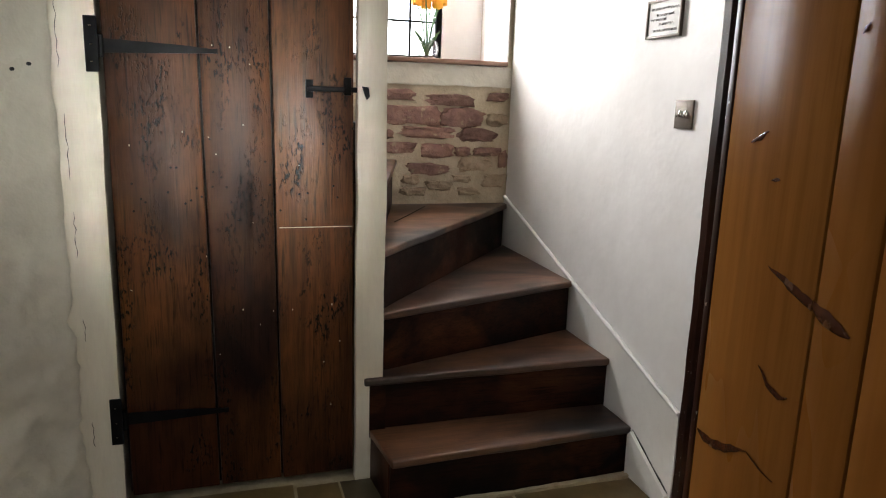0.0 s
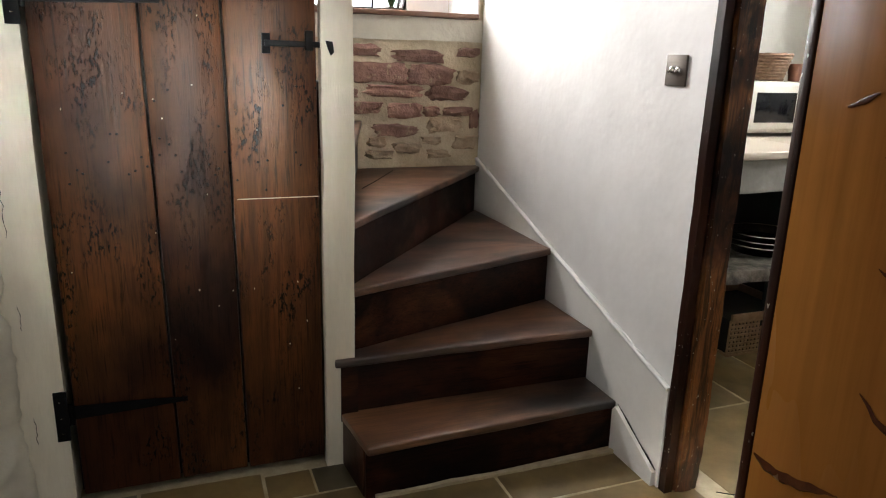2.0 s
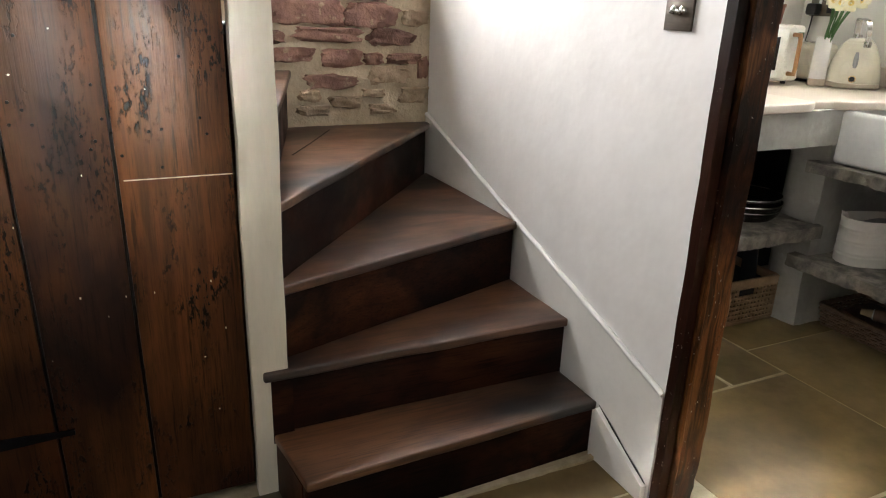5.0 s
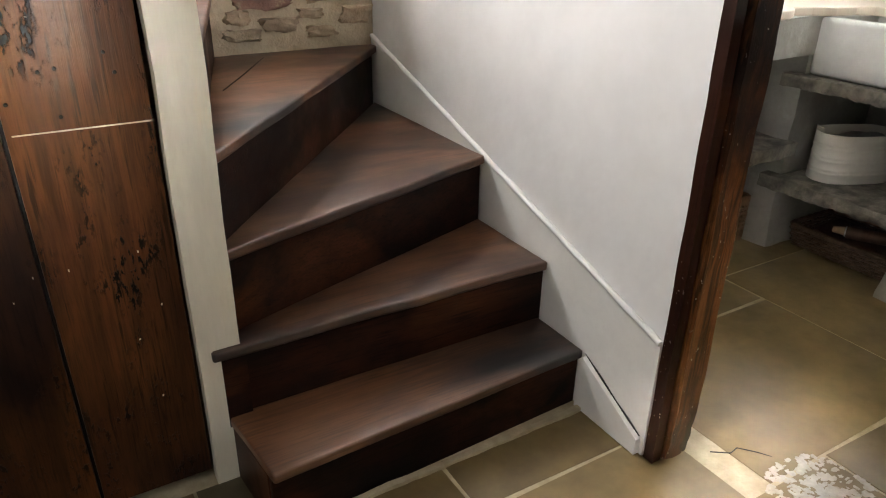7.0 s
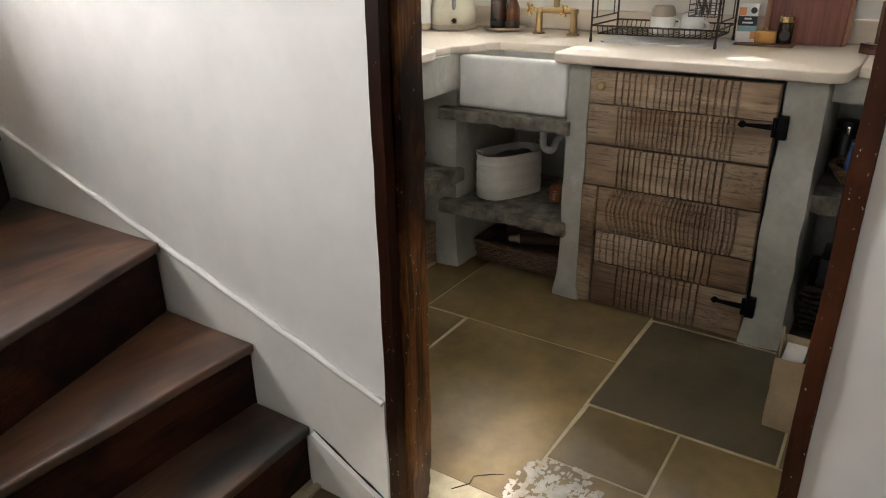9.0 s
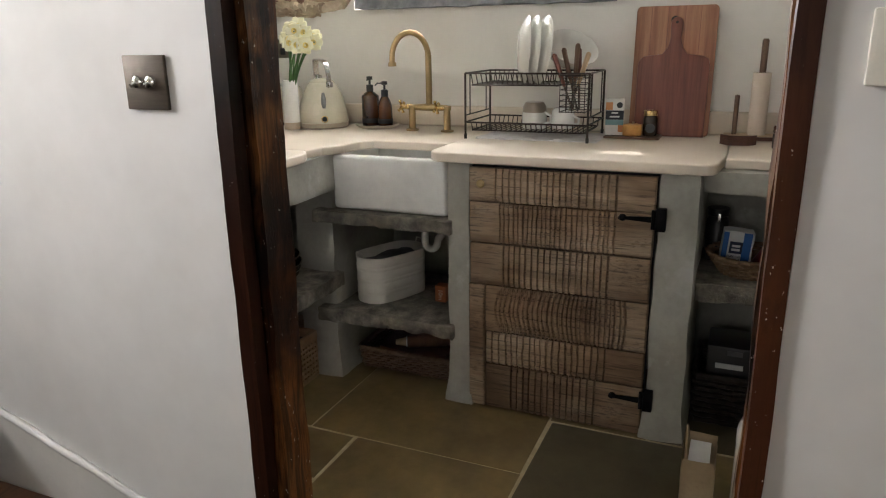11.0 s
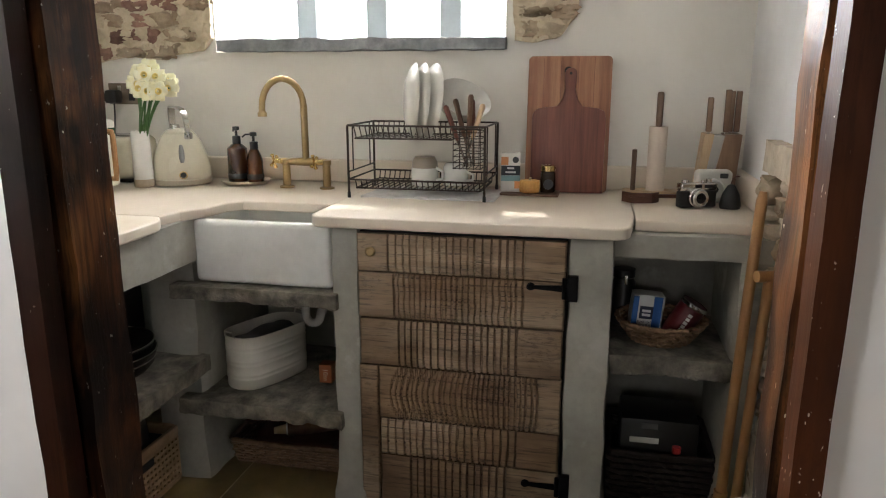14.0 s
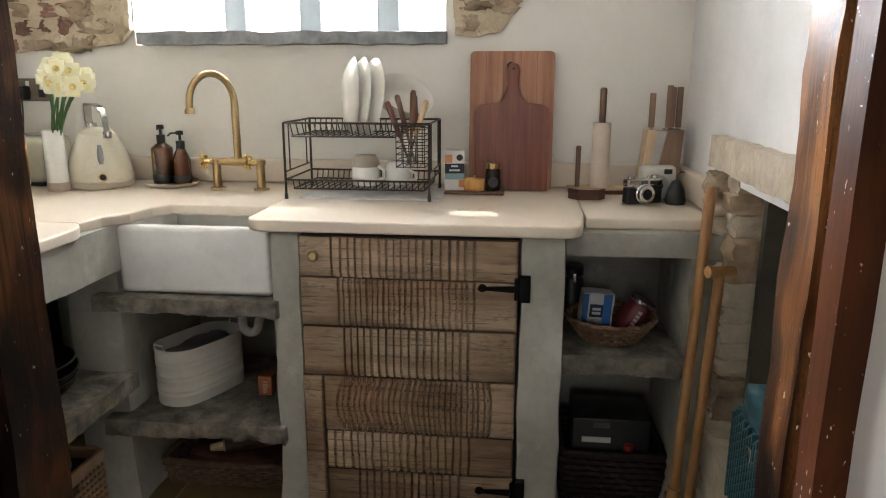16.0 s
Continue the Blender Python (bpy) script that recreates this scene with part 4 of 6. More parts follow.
for z, y0, y1 in ((1.572, 1.712, 1.846), (1.553, 1.735, 1.815), (1.540, 1.76, 1.845), (1.525, 1.72, 1.80), (1.505, 1.715, 1.83)):
    y = y1
    while y > y0:
        w = rng.uniform(0.010, 0.026)
        pts = [(1.5370, y - w * i / 6, z + 0.0045 * math.sin(i * 2.1 + y * 90)) for i in range(7)]
        part("writing", tube(bm_new(), pts, 0.0007, 4), INK, sign)
        y -= w + 0.004
part("cord", tube(bm_new(), [(1.538, 1.83, 1.60), (1.541, 1.775, 1.66), (1.538, 1.72, 1.60)], 0.0012, 5), LEATHER, sign)

# small white wall plate by the doorway
plate = thing("wall_plate", "plain white plastic plate on the white wall", "wall plate")
part("body", box(bm_new(), 1.592, 1.6005, 0.53, 0.612, 1.25, 1.335, 0.003), WHITE_METAL, plate)

# ---- kitchen: cupboard door ----
cup = thing("cupboard_door", "reclaimed weathered wood cupboard door carved with grooves", "cupboard door")


def carved(z0, z1, y0, y1, g0, g1, pitch, deep, seed, kind=0):
    """One board, y falling from y0 to y1, with upright grooves between g0 and g1."""
    r = random.Random(seed)
    cuts, y = [], g0
    while y > g1:
        cuts.append((y, r.uniform(0.0017, 0.0027), deep * 1.5 * r.uniform(0.6, 1.1)))
        y -= pitch * r.uniform(0.85, 1.15)
    yc = (g0 + g1) / 2

    def height(a, b):
        y = y0 + (y1 - y0) * a
        e = min(a * (y0 - y1), (1 - a) * (y0 - y1), b * (z1 - z0), (1 - b) * (z1 - z0))
        h = -0.006 * max(0.0, 1 - e / 0.006) ** 2 + 0.0015 * noise.noise(Vector((y * 9, b * 5, seed))) + 0.001 * noise.noise(Vector((y * 12, b * 60, seed)))
        yy = y
        if kind == 1:
            yy = yc + (y - yc) / (1 + 0.10 * (1 - (2 * b - 1) ** 2)) + 0.012 * (2 * b - 1) ** 2
        elif kind == 2:
            yy = y + 0.004 * noise.noise(Vector((y * 20, b * 3, seed)))
        for c, w, d in cuts:
            q = abs(yy - c)
            if q < w * 1.6:
                h -= d * max(0.0, 1 - (q / (w * 1.6)) ** 3)
        return h
    bm = relief(bm_new(), (2.852, y0, z0), (0, y1 - y0, 0), (0, 0, z1 - z0), (-1, 0, 0), int((y0 - y1) / 0.0011), 14 if kind else 7, height, 0.028)
    part("board", bm, DRIFT, cup, smooth=50)


carved(0.783, 0.897, 1.575, 0.960, 1.478, 1.072, 0.0225, 0.006, 1)
carved(0.639, 0.779, 1.574, 0.960, 1.461, 1.072, 0.0165, 0.005, 2, 2)
carved(0.487, 0.633, 1.572, 0.962, 1.448, 1.090, 0.0205, 0.008, 3)
carved(0.312, 0.482, 1.515, 0.960, 1.456, 1.038, 0.0155, 0.0065, 4, 1)
carved(0.187, 0.308, 1.515, 0.961, 1.512, 1.078, 0.0225, 0.007, 5, 2)
carved(0.012, 0.183, 1.514, 0.960, 1.415, 1.107, 0.0220, 0.008, 6)
carved(0.012, 0.482, 1.577, 1.519, 1.5, 1.6, 0.02, 0.0, 7)
part("backing", box(bm_new(), 2.884, 2.90, 0.958, 1.574, 0.012, 0.90), BLACK_VOID, cup)
for z in (0.768, 0.148):
    h = part("strap_hinge", prism(bm_new(), [(0.968, z - 0.009), (0.968, z + 0.009), (1.045, z + 0.005), (1.058, z + 0.010), (1.068, z + 0.004), (1.068, z - 0.004), (1.058, z - 0.010), (1.045, z - 0.005)], 'x', 2.838, 2.8445), IRON, cup, "black iron strap hinge")
    part("hinge_plate", box(bm_new(), 2.836, 2.862, 0.925, 0.955, z - 0.036, z + 0.036, 0.002), IRON, h)
    part("knuckle", tube(bm_new(), [(2.842, 0.962, z - 0.03), (2.842, 0.962, z + 0.03)], 0.007, 8), IRON, h)
    part("stud", lathe(bm_new(), [(0, 0.012), (0.008, 0.010), (0.012, 0), (0, 0)], (0, 0, 0), 12), IRON, h).matrix_basis = pose(2.846, 1.056, z, 0, -90, 0)
knob = part("knob", lathe(bm_new(), [(0, 0.022), (0.010, 0.021), (0.015, 0.016), (0.015, 0.011), (0.007, 0.006), (0.007, 0), (0, 0)], (0, 0, 0), 20), BRASS, cup, "round aged brass knob")
knob.matrix_basis = pose(2.853, 1.528, 0.846, 0, -90, 0)

# ---- kitchen: exposed stone ----


def stone_patch(name, outline, seed, label):
    """Stones laid in uneven courses inside an outline of (y, z) on the back wall."""
    bm = prism(bm_new(), outline, 'x', BACK - 0.010, BACK - 0.0005)
    bmesh.ops.triangulate(bm, faces=bm.faces[:])
    for _ in range(5):
        bmesh.ops.subdivide_edges(bm, edges=[e for e in bm.edges if e.calc_length() > 0.022], cuts=1)
        bmesh.ops.triangulate(bm, faces=bm.faces[:])
    for v in bm.verts:
        p = Vector((seed, v.co.y * 16, v.co.z * 22))
        v.co.x += (v.co.x < BACK - 0.004) * (0.022 * noise.noise(p) + 0.014 * noise.noise(p * 2.3) - 0.012)
        v.co.y += 0.007 * noise.noise(p * 1.7)
        v.co.z += 0.007 * noise.noise(p * 1.5 + Vector((9, 2, 4)))
    patch = structure(name, bm, MORTAR, label)
    r = random.Random(seed)
    ys, zs = [p[0] for p in outline], [p[1] for p in outline]

    def inside(y, z):
        c = False
        for (ya, za), (yb, zb) in zip(outline, outline[1:] + outline[:1]):
            if (za > z) != (zb > z) and y < (yb - ya) * (z - za) / (zb - za) + ya:
                c = not c
        return c
    z = min(zs) + 0.02
    while z < max(zs):
        h = r.uniform(0.032, 0.06)
        y = min(ys) + r.uniform(-0.03, 0.03)
        while y < max(ys):
            w = r.uniform(0.06, 0.15)
            if inside(y + w * 0.5, z + h / 2) and inside(y + w * 0.12, z + h * 0.5) and inside(y + w * 0.88, z + h * 0.5):
                bm = blob(bm_new(), BACK - 0.012, y + w / 2, z + h / 2, 0.036, w * r.uniform(0.7, 1.0), h * r.uniform(0.75, 1.05), r.uniform(0, 90), 0.40, 8)
                part("stone", bm, r.choice((RED_STONE, BUFF_STONE)) if seed == 5 else BUFF_STONE, patch, smooth=50)
            y += w + 0.010
        z += h + 0.010


stone_patch("wall_stone_left", [(2.945, 1.405), (2.80, 1.43), (2.66, 1.420), (2.55, 1.437), (2.45, 1.450), (2.405, 1.500), (2.400, 1.75), (2.46, 2.0), (2.945, 2.0)], 5, "exposed red rubble stone in the limewashed wall")
stone_patch("wall_stone_right", [(1.200, 1.475), (1.12, 1.468), (1.04, 1.490), (0.985, 1.56), (0.97, 1.72), (1.02, 1.84), (1.21, 1.86), (1.215, 1.6)], 6, "exposed buff stone beside the window")

# ---- kitchen: things on the worktop ----
WT = 0.9465


def bar_text(body, size, m, material, parent):
    cu = bpy.data.curves.new("writing", 'FONT')
    cu.body, cu.size, cu.extrude = body, size, 0.0003
    cu.align_x = cu.align_y = 'CENTER'
    tmp = bpy.data.objects.new("writing_tmp", cu)
    me = bpy.data.meshes.new_from_object(tmp)
    bpy.data.objects.remove(tmp)
    me.materials.clear()
    me.materials.append(material)
    ob = new("writing", me)
    ob.parent = parent
    ob.matrix_basis = m
    return ob


# vase of narcissi
v = thing("narcissus_vase", "tall white ceramic vase of pale yellow narcissi", "vase")
VX, VY = 3.262, 2.556
part("body", lathe(bm_new(), [(0, 0.03), (0.036, 0.03), (0.035, 0.10), (0.033, 0.208), (0.029, 0.208), (0.031, 0.04), (0, 0.04)], (VX, VY, WT)), CERAMIC, v)
part("base", lathe(bm_new(), [(0, 0.0), (0.035, 0.0), (0.0365, 0.004), (0.0362, 0.0298), (0, 0.0298)], (VX, VY, WT)), mat("sandy_clay", (0.52, 0.43, 0.32), (0.44, 0.36, 0.27), 40), v, "unglazed sandy clay foot")
rng = random.Random(21)
TRUMPET = mat("yellow_trumpet", (0.82, 0.68, 0.24), (0.78, 0.60, 0.16), 40)
for k, (dy, dz, dx) in enumerate(((0.06, 0.48, 0.0), (0.03, 0.50, 0.03), (0.045, 0.43, -0.04), (0.0, 0.47, -0.03), (-0.03, 0.45, 0.02), (-0.07, 0.46, -0.02), (-0.10, 0.44, 0.02), (-0.09, 0.40, -0.04), (-0.04, 0.40, -0.05), (0.015, 0.41, -0.05), (-0.125, 0.415, 0.0))):
    base = Vector((VX + rng.uniform(-0.012, 0.012), VY + rng.uniform(-0.012, 0.012), WT + 0.06))
    tip = Vector((VX + dx, VY + dy * 0.62 - 0.062, WT + 0.352 + (dz - 0.40) * 0.8))
    part("stem", tube(bm_new(), arc(base, base * 0.6 + tip * 0.4 + Vector((0, -dy * 0.25, 0.1)), tip, 7), 0.0038, 6), STEM, v)
    face = Vector((-0.8, -0.45 + rng.uniform(-0.5, 0.5), rng.uniform(-0.1, 0.4))).normalized()
    q = face.to_track_quat('Z', 'Y').to_matrix().to_4x4()
    fl = part("bloom", lathe(bm_new(), [(0.004, 0.0), (0.007, 0.006), (0.012, 0.012), (0.010, 0.012), (0.004, 0.004)], n=12), TRUMPET, v, "pale yellow narcissus flower")
    fl.matrix_basis = Matrix.Translation(tip) @ q
    for p in range(6):
        a = p * math.pi / 3 + rng.uniform(-0.1, 0.1)
        part("petal", blob(bm_new(), 0.019 * math.cos(a), 0.019 * math.sin(a), -0.002, 0.031, 0.031, 0.007, k * 9 + p, 0.16, 4), PETAL_PALE, fl, smooth=60)

# kettle
k = thing("electric_kettle", "cream dome electric kettle with chrome handle", "kettle")
KX, KY = 3.388, 2.475
part("base", lathe(bm_new(), [(0, 0), (0.108, 0), (0.112, 0.005), (0.1125, 0.020), (0.110, 0.022), (0, 0.022)], (KX, KY, WT), 40), plain("beige_plastic", (0.50, 0.43, 0.32), 0.45), k)
part("body", lathe(bm_new(), [(0, 0.0225), (0.108, 0.0225), (0.111, 0.034), (0.107, 0.065), (0.097, 0.11), (0.080, 0.155), (0.064, 0.185), (0.058, 0.192), (0.056, 0.192)], (KX, KY, WT), 40), CREAM_METAL, k, smooth=60)
part("lid", lathe(bm_new(), [(0.057, 0.190), (0.054, 0.197), (0.044, 0.206), (0.0, 0.212)], (KX, KY, WT), 32), CREAM_METAL, k, smooth=60)
kd = Vector((-0.82, -0.57, 0))
ks = Vector((0.57, -0.82, 0))
kc = Vector((KX, KY, WT))
def strap(pts, wide, thick):
    """A flat metal band along pts."""
    bm, rows = bm_new(), []
    for n, p in enumerate(pts):
        along = (pts[min(n + 1, len(pts) - 1)] - pts[max(n - 1, 0)]).normalized()
        up = along.cross(wide[n]).normalized() * thick / 2
        rows.append([bm.verts.new(p + a * wide[n] / 2 + b * up) for a, b in ((-1, -1), (1, -1), (1, 1), (-1, 1))])
    for r0, r1 in zip(rows, rows[1:]):
        for n in range(4):
            bm.faces.new((r0[n], r0[(n + 1) % 4], r1[(n + 1) % 4], r1[n]))
    bm.faces.new(rows[0][::-1])
    bm.faces.new(rows[-1])
    return bm


kh = (kd * 0.9 + ks * 0.42).normalized()
kw = Vector((-kh.y, kh.x, 0))
grip = [kc + kh * a + Vector((0, 0, z)) for a, z in ((-0.040, 0.198), (-0.047, 0.240), (-0.048, 0.283), (-0.040, 0.291), (0.0, 0.290), (0.030, 0.284), (0.052, 0.268), (0.064, 0.240), (0.068, 0.205), (0.071, 0.180))]
part("handle", strap(grip, [kw * w for w in (0.026, 0.026, 0.028, 0.028, 0.024, 0.022, 0.020, 0.020, 0.020, 0.018)], 0.007), STEEL, k, "chrome handle")
part("handle_lug", blob(bm_new(), kc.x + kh.x * 0.073, kc.y + kh.y * 0.073, kc.z + 0.186, 0.024, 0.024, 0.026, 3, 0.02, 4), STEEL, k, "chrome lug", smooth=60)
part("lid_knob", lathe(bm_new(), [(0.020, 0.208), (0.018, 0.224), (0, 0.226)], kc - kh * 0.03, 16), STEEL, k, "chrome knob")
part("water_gauge", tube(bm_new(), [kc + kd * 0.1035 + Vector((0, 0, 0.088)), kc + kd * 0.0995 + Vector((0, 0, 0.105)), kc + kd * 0.0915 + Vector((0, 0, 0.130)), kc + kd * 0.082 + Vector((0, 0, 0.152))], [0.006, 0.010, 0.010, 0.006], 10), plain("grey_gauge", (0.33, 0.33, 0.32), 0.2), k, "grey water gauge")
sw = part("switch", lathe(bm_new(), [(0, 0.006), (0.008, 0.006), (0.011, 0), (0, 0)], n=16), BLACK_PLASTIC, k)
sw.matrix_basis = Matrix.Translation(kc + kd * 0.109 + Vector((0, 0, 0.042))) @ kd.to_track_quat('Z', 'Y').to_matrix().to_4x4()
ring = part("switch_ring", lathe(bm_new(), [(0.011, 0), (0.012, 0.004), (0.015, 0.003), (0.015, 0)], n=16), BRASS_BRIGHT, k)
ring.matrix_basis = sw.matrix_basis

# toaster
t_ = thing("toaster", "cream enamel toaster with steel top", "toaster")
part("body", box(bm_new(), 3.33, 3.53, 2.66, 2.86, WT + 0.012, WT + 0.175, 0.03, 5), CREAM_METAL, t_)
part("top_plate", box(bm_new(), 3.36, 3.50, 2.69, 2.83, WT + 0.172, WT + 0.180, 0.003), STEEL, t_)
part("foot_band", box(bm_new(), 3.34, 3.52, 2.67, 2.85, WT, WT + 0.013, 0.004), BLACK_PLASTIC, t_)

# double socket with a plug
s_ = thing("wall_socket", "bronze double wall socket with a black plug", "socket")
part("plate", box(bm_new(), BACK - 0.007, BACK, 2.762, 2.905, 1.240, 1.326, 0.0015), mat("aged_bronze_plate", (0.20, 0.165, 0.125), (0.15, 0.12, 0.09), 10, (1, 1, 8), (0.5, 0.6), 0.05, 80, metal=0.3, grain=0.2), s_)
for y in (2.868, 2.798):
    part("holes", box(bm_new(), BACK - 0.0085, BACK - 0.006, y - 0.014, y + 0.014, 1.255, 1.285, 0.001), BLACK_PLASTIC, s_)
    part("rocker", box(bm_new(), BACK - 0.010, BACK - 0.006, y - 0.022, y - 0.008, 1.296, 1.316, 0.001), CERAMIC, s_, "white rocker switch")
p_ = part("plug", blob(bm_new(), BACK - 0.030, 2.868, 1.272, 0.050, 0.056, 0.056, 3, 0.06), BLACK_PLASTIC, s_, "black plug", smooth=60)
part("cable", tube(bm_new(), arc((BACK - 0.03, 2.868, 1.25), (BACK - 0.02, 2.875, 1.16), (BACK - 0.05, 2.885, 1.02), 8), 0.0035, 6), BLACK_PLASTIC, p_)

# microwave with basket and pot on it
mw = thing("microwave", "white retro microwave with a wooden handle", "microwave")
MY = 2.60
part("body", box(bm_new(), 2.72, 3.195, MY, 2.93, WT + 0.014, WT + 0.255, 0.018, 4), plain("white_enamel", (0.76, 0.74, 0.66), 0.25), mw)
d_ = part("door", box(bm_new(), 2.735, 3.08, MY - 0.014, MY + 0.001, WT + 0.028, WT + 0.243, 0.008, 3), plain("white_enamel_door", (0.76, 0.74, 0.66), 0.25), mw)
part("window", box(bm_new(), 2.775, 3.02, MY - 0.0165, MY - 0.0135, WT + 0.065, WT + 0.205, 0.001), plain("dark_glass", (0.012, 0.013, 0.016), 0.08), d_, "dark glass window")
part("handle", tube(bm_new(), [(3.105, MY - 0.012, WT + 0.215), (3.105, MY - 0.045, WT + 0.215), (3.105, MY - 0.048, WT + 0.19), (3.105, MY - 0.048, WT + 0.075), (3.105, MY - 0.045, WT + 0.05), (3.105, MY - 0.012, WT + 0.05)], 0.010, 8), HANDLE_WOOD, mw, "bent tan wooden handle")
part("display", box(bm_new(), 3.145, 3.18, MY - 0.002, MY + 0.001, WT + 0.20, WT + 0.225), plain("green_display", (0.02, 0.06, 0.03), 0.2), mw)
for x in (2.76, 3.15):
    for y in (2.64, 2.89):
        part("foot", lathe(bm_new(), [(0, 0), (0.012, 0), (0.012, 0.0142), (0, 0.0142)], (x, y, WT), 10), BLACK_PLASTIC, mw)
bk = thing("seagrass_basket", "tall woven seagrass basket on the microwave", "basket")
for i in range(9):
    r_ = 0.070 + 0.004 * i
    part("weave_ring", tube(bm_new(), [(3.00 + r_ * 1.1 * math.cos(a * math.pi / 12), 2.77 + r_ * 0.9 * math.sin(a * math.pi / 12), WT + 0.264 + 0.0145 * i + 0.002 * math.sin(a * 2.6 + i * 3.1)) for a in range(25)], 0.0085, 6), WICKER, bk)
part("base", lathe(bm_new(), [(0, 0), (0.066, 0), (0.066, 0.008), (0, 0.008)], (3.00, 2.77, WT + 0.2565)), WICKER, bk)
pot = thing("clay_pot", "small reddish brown clay pot on the microwave", "pot")
part("pot", lathe(bm_new(), [(0, 0), (0.026, 0), (0.034, 0.07), (0.037, 0.07), (0.037, 0.085), (0.031, 0.085), (0.028, 0.01), (0, 0.01)], (3.125, 2.72, WT + 0.2555)), mat("terracotta", (0.25, 0.10, 0.06), (0.18, 0.07, 0.04), 20), pot)

# tray with two amber bottles
tr = solid("soap_tray", lathe(bm_new(), [(0, 0), (0.080, 0), (0.095, 0.010), (0.097, 0.014), (0.090, 0.012), (0.078, 0.006), (0, 0.006)], (3.435, 2.228, WT), 40), plain("pale_pottery", (0.62, 0.55, 0.44), 0.45), "round pale pottery tray holding two bottles", "tray")


def pump_bottle(x, y, r, h, spout_side, shoulder):
    b = thing("soap_bottle", "amber glass soap bottle with black pump", "bottle", "amber bottles on the tray")
    z = WT + 0.0068
    part("glass", lathe(bm_new(), [(0, 0), (r, 0), (r + 0.001, 0.004), (r, h * shoulder), (r * 0.96, h * (shoulder * 0.7 + 0.27)), (r * 0.80, h * (shoulder * 0.35 + 0.60)), (r * 0.52, h * 0.955), (0.013, h * 0.975), (0.013, h), (0, h)], (x, y, z), 24), AMBER, b, smooth=60)
    part("label_band", lathe(bm_new(), [(r + 0.0012, 0.012), (r + 0.0016, 0.014), (r + 0.0016, 0.030), (r + 0.0012, 0.032)], (x, y, z), 24), BLACK_PLASTIC, b, "dark label with pale print")
    part("collar", lathe(bm_new(), [(0, h - 0.004), (0.0155, h - 0.004), (0.0155, h + 0.024), (0.006, h + 0.026), (0, h + 0.026)], (x, y, z), 16), BLACK_PLASTIC, b)
    part("pump", lathe(bm_new(), [(0.005, h + 0.025), (0.005, h + 0.045), (0.013, h + 0.046), (0.013, h + 0.060), (0, h + 0.062)], (x, y, z), 14), BLACK_PLASTIC, b)
    part("spout", tube(bm_new(), [(x, y, z + h + 0.053), (x - 0.01, y + spout_side * 0.03, z + h + 0.052), (x - 0.012, y + spout_side * 0.042, z + h + 0.042)], 0.0035, 6), BLACK_PLASTIC, b)


pump_bottle(3.44, 2.262, 0.038, 0.150, 0.15, 0.84)
pump_bottle(3.43, 2.185, 0.031, 0.130, 0.95, 0.60)

# bridge tap
tp = thing("bridge_tap", "aged brass bridge mixer tap with cross handles", "tap")
F1, F2 = Vector((3.363, 2.023, WT)), Vector((3.357, 1.862, WT))
for f in (F1, F2):
    part("leg", lathe(bm_new(), [(0, 0), (0.027, 0), (0.027, 0.006), (0.015, 0.009), (0.0145, 0.085), (0.018, 0.088), (0.018, 0.105), (0.0, 0.108)], f, 20), BRASS, tp)
mid = (F1 + F2) / 2 + Vector((0, 0, 0.098))
part("bridge", tube(bm_new(), [F1 + Vector((0, 0.0, 0.096)), mid, F2 + Vector((0, 0.0, 0.096))], [0.011, 0.016, 0.011], 12), BRASS, tp)
pts = [mid, mid + Vector((0, 0, 0.05)), mid + Vector((0, 0, 0.20))]
d2 = Vector((-0.11, 0.105, 0)).normalized()
R_ = 0.078
for a in range(1, 13):
    th = math.pi * a / 12
    pts.append(mid + Vector((0, 0, 0.20)) + d2 * (R_ - R_ * math.cos(th)) + Vector((0, 0, R_ * 1.25 * math.sin(th))))
pts.append(pts[-1] + Vector((0, 0, -0.022)))
part("spout", tube(bm_new(), pts, [0.013] * 3 + [0.0115] * (len(pts) - 3), 14), BRASS, tp, smooth=70)
part("spout_nozzle", tube(bm_new(), [pts[-1] + Vector((0, 0, 0.008)), pts[-1] + Vector((0, 0, 0.002)), pts[-1] - Vector((0, 0, 0.010))], [0.0125, 0.0165, 0.0165], 14), BRASS, tp)
for f, sgn in ((F1, 1), (F2, -1)):
    hub = f + Vector((-0.026, 0.036, 0.100))
    valve = part("valve", tube(bm_new(), [f + Vector((0, 0, 0.098)), hub], [0.011, 0.008], 10), BRASS_BRIGHT, tp)
    for a in range(4):
        w_ = Vector((math.cos(a * math.pi / 2 + 0.5), 0, math.sin(a * math.pi / 2 + 0.5)))
        part("cross_arm", tube(bm_new(), [hub, hub + w_ * 0.020, hub + w_ * 0.028, hub + w_ * 0.031], [0.004, 0.005, 0.0075, 0.003], 8), BRASS_BRIGHT, valve, "polished brass cross handle")

# dish rack
rk = thing("dish_rack", "two-tier dark brown wire dish rack on a cloth", "dish rack")
RX0, RX1, RY0, RY1 = 3.185, 3.470, 1.247, 1.714
RZ = WT + 0.0
for x in (RX0, RX1):
    for y in (RY0, RY1):
        lg = part("post", tube(bm_new(), [(x, y, RZ + 0.004), (x, y, RZ + 0.243)], 0.0042, 8), WIRE, rk)
        part("rubber_foot", lathe(bm_new(), [(0, 0), (0.006, 0), (0.006, 0.018), (0, 0.018)], (x, y, RZ), 8), BLACK_PLASTIC, lg)


def loop(x0, x1, y0, y1, z, r):
    part("rim", tube(bm_new(), [(x0, y0, z), (x1, y0, z), (x1, y1, z), (x0, y1, z), (x0, y0, z)], r, 6), WIRE, rk)


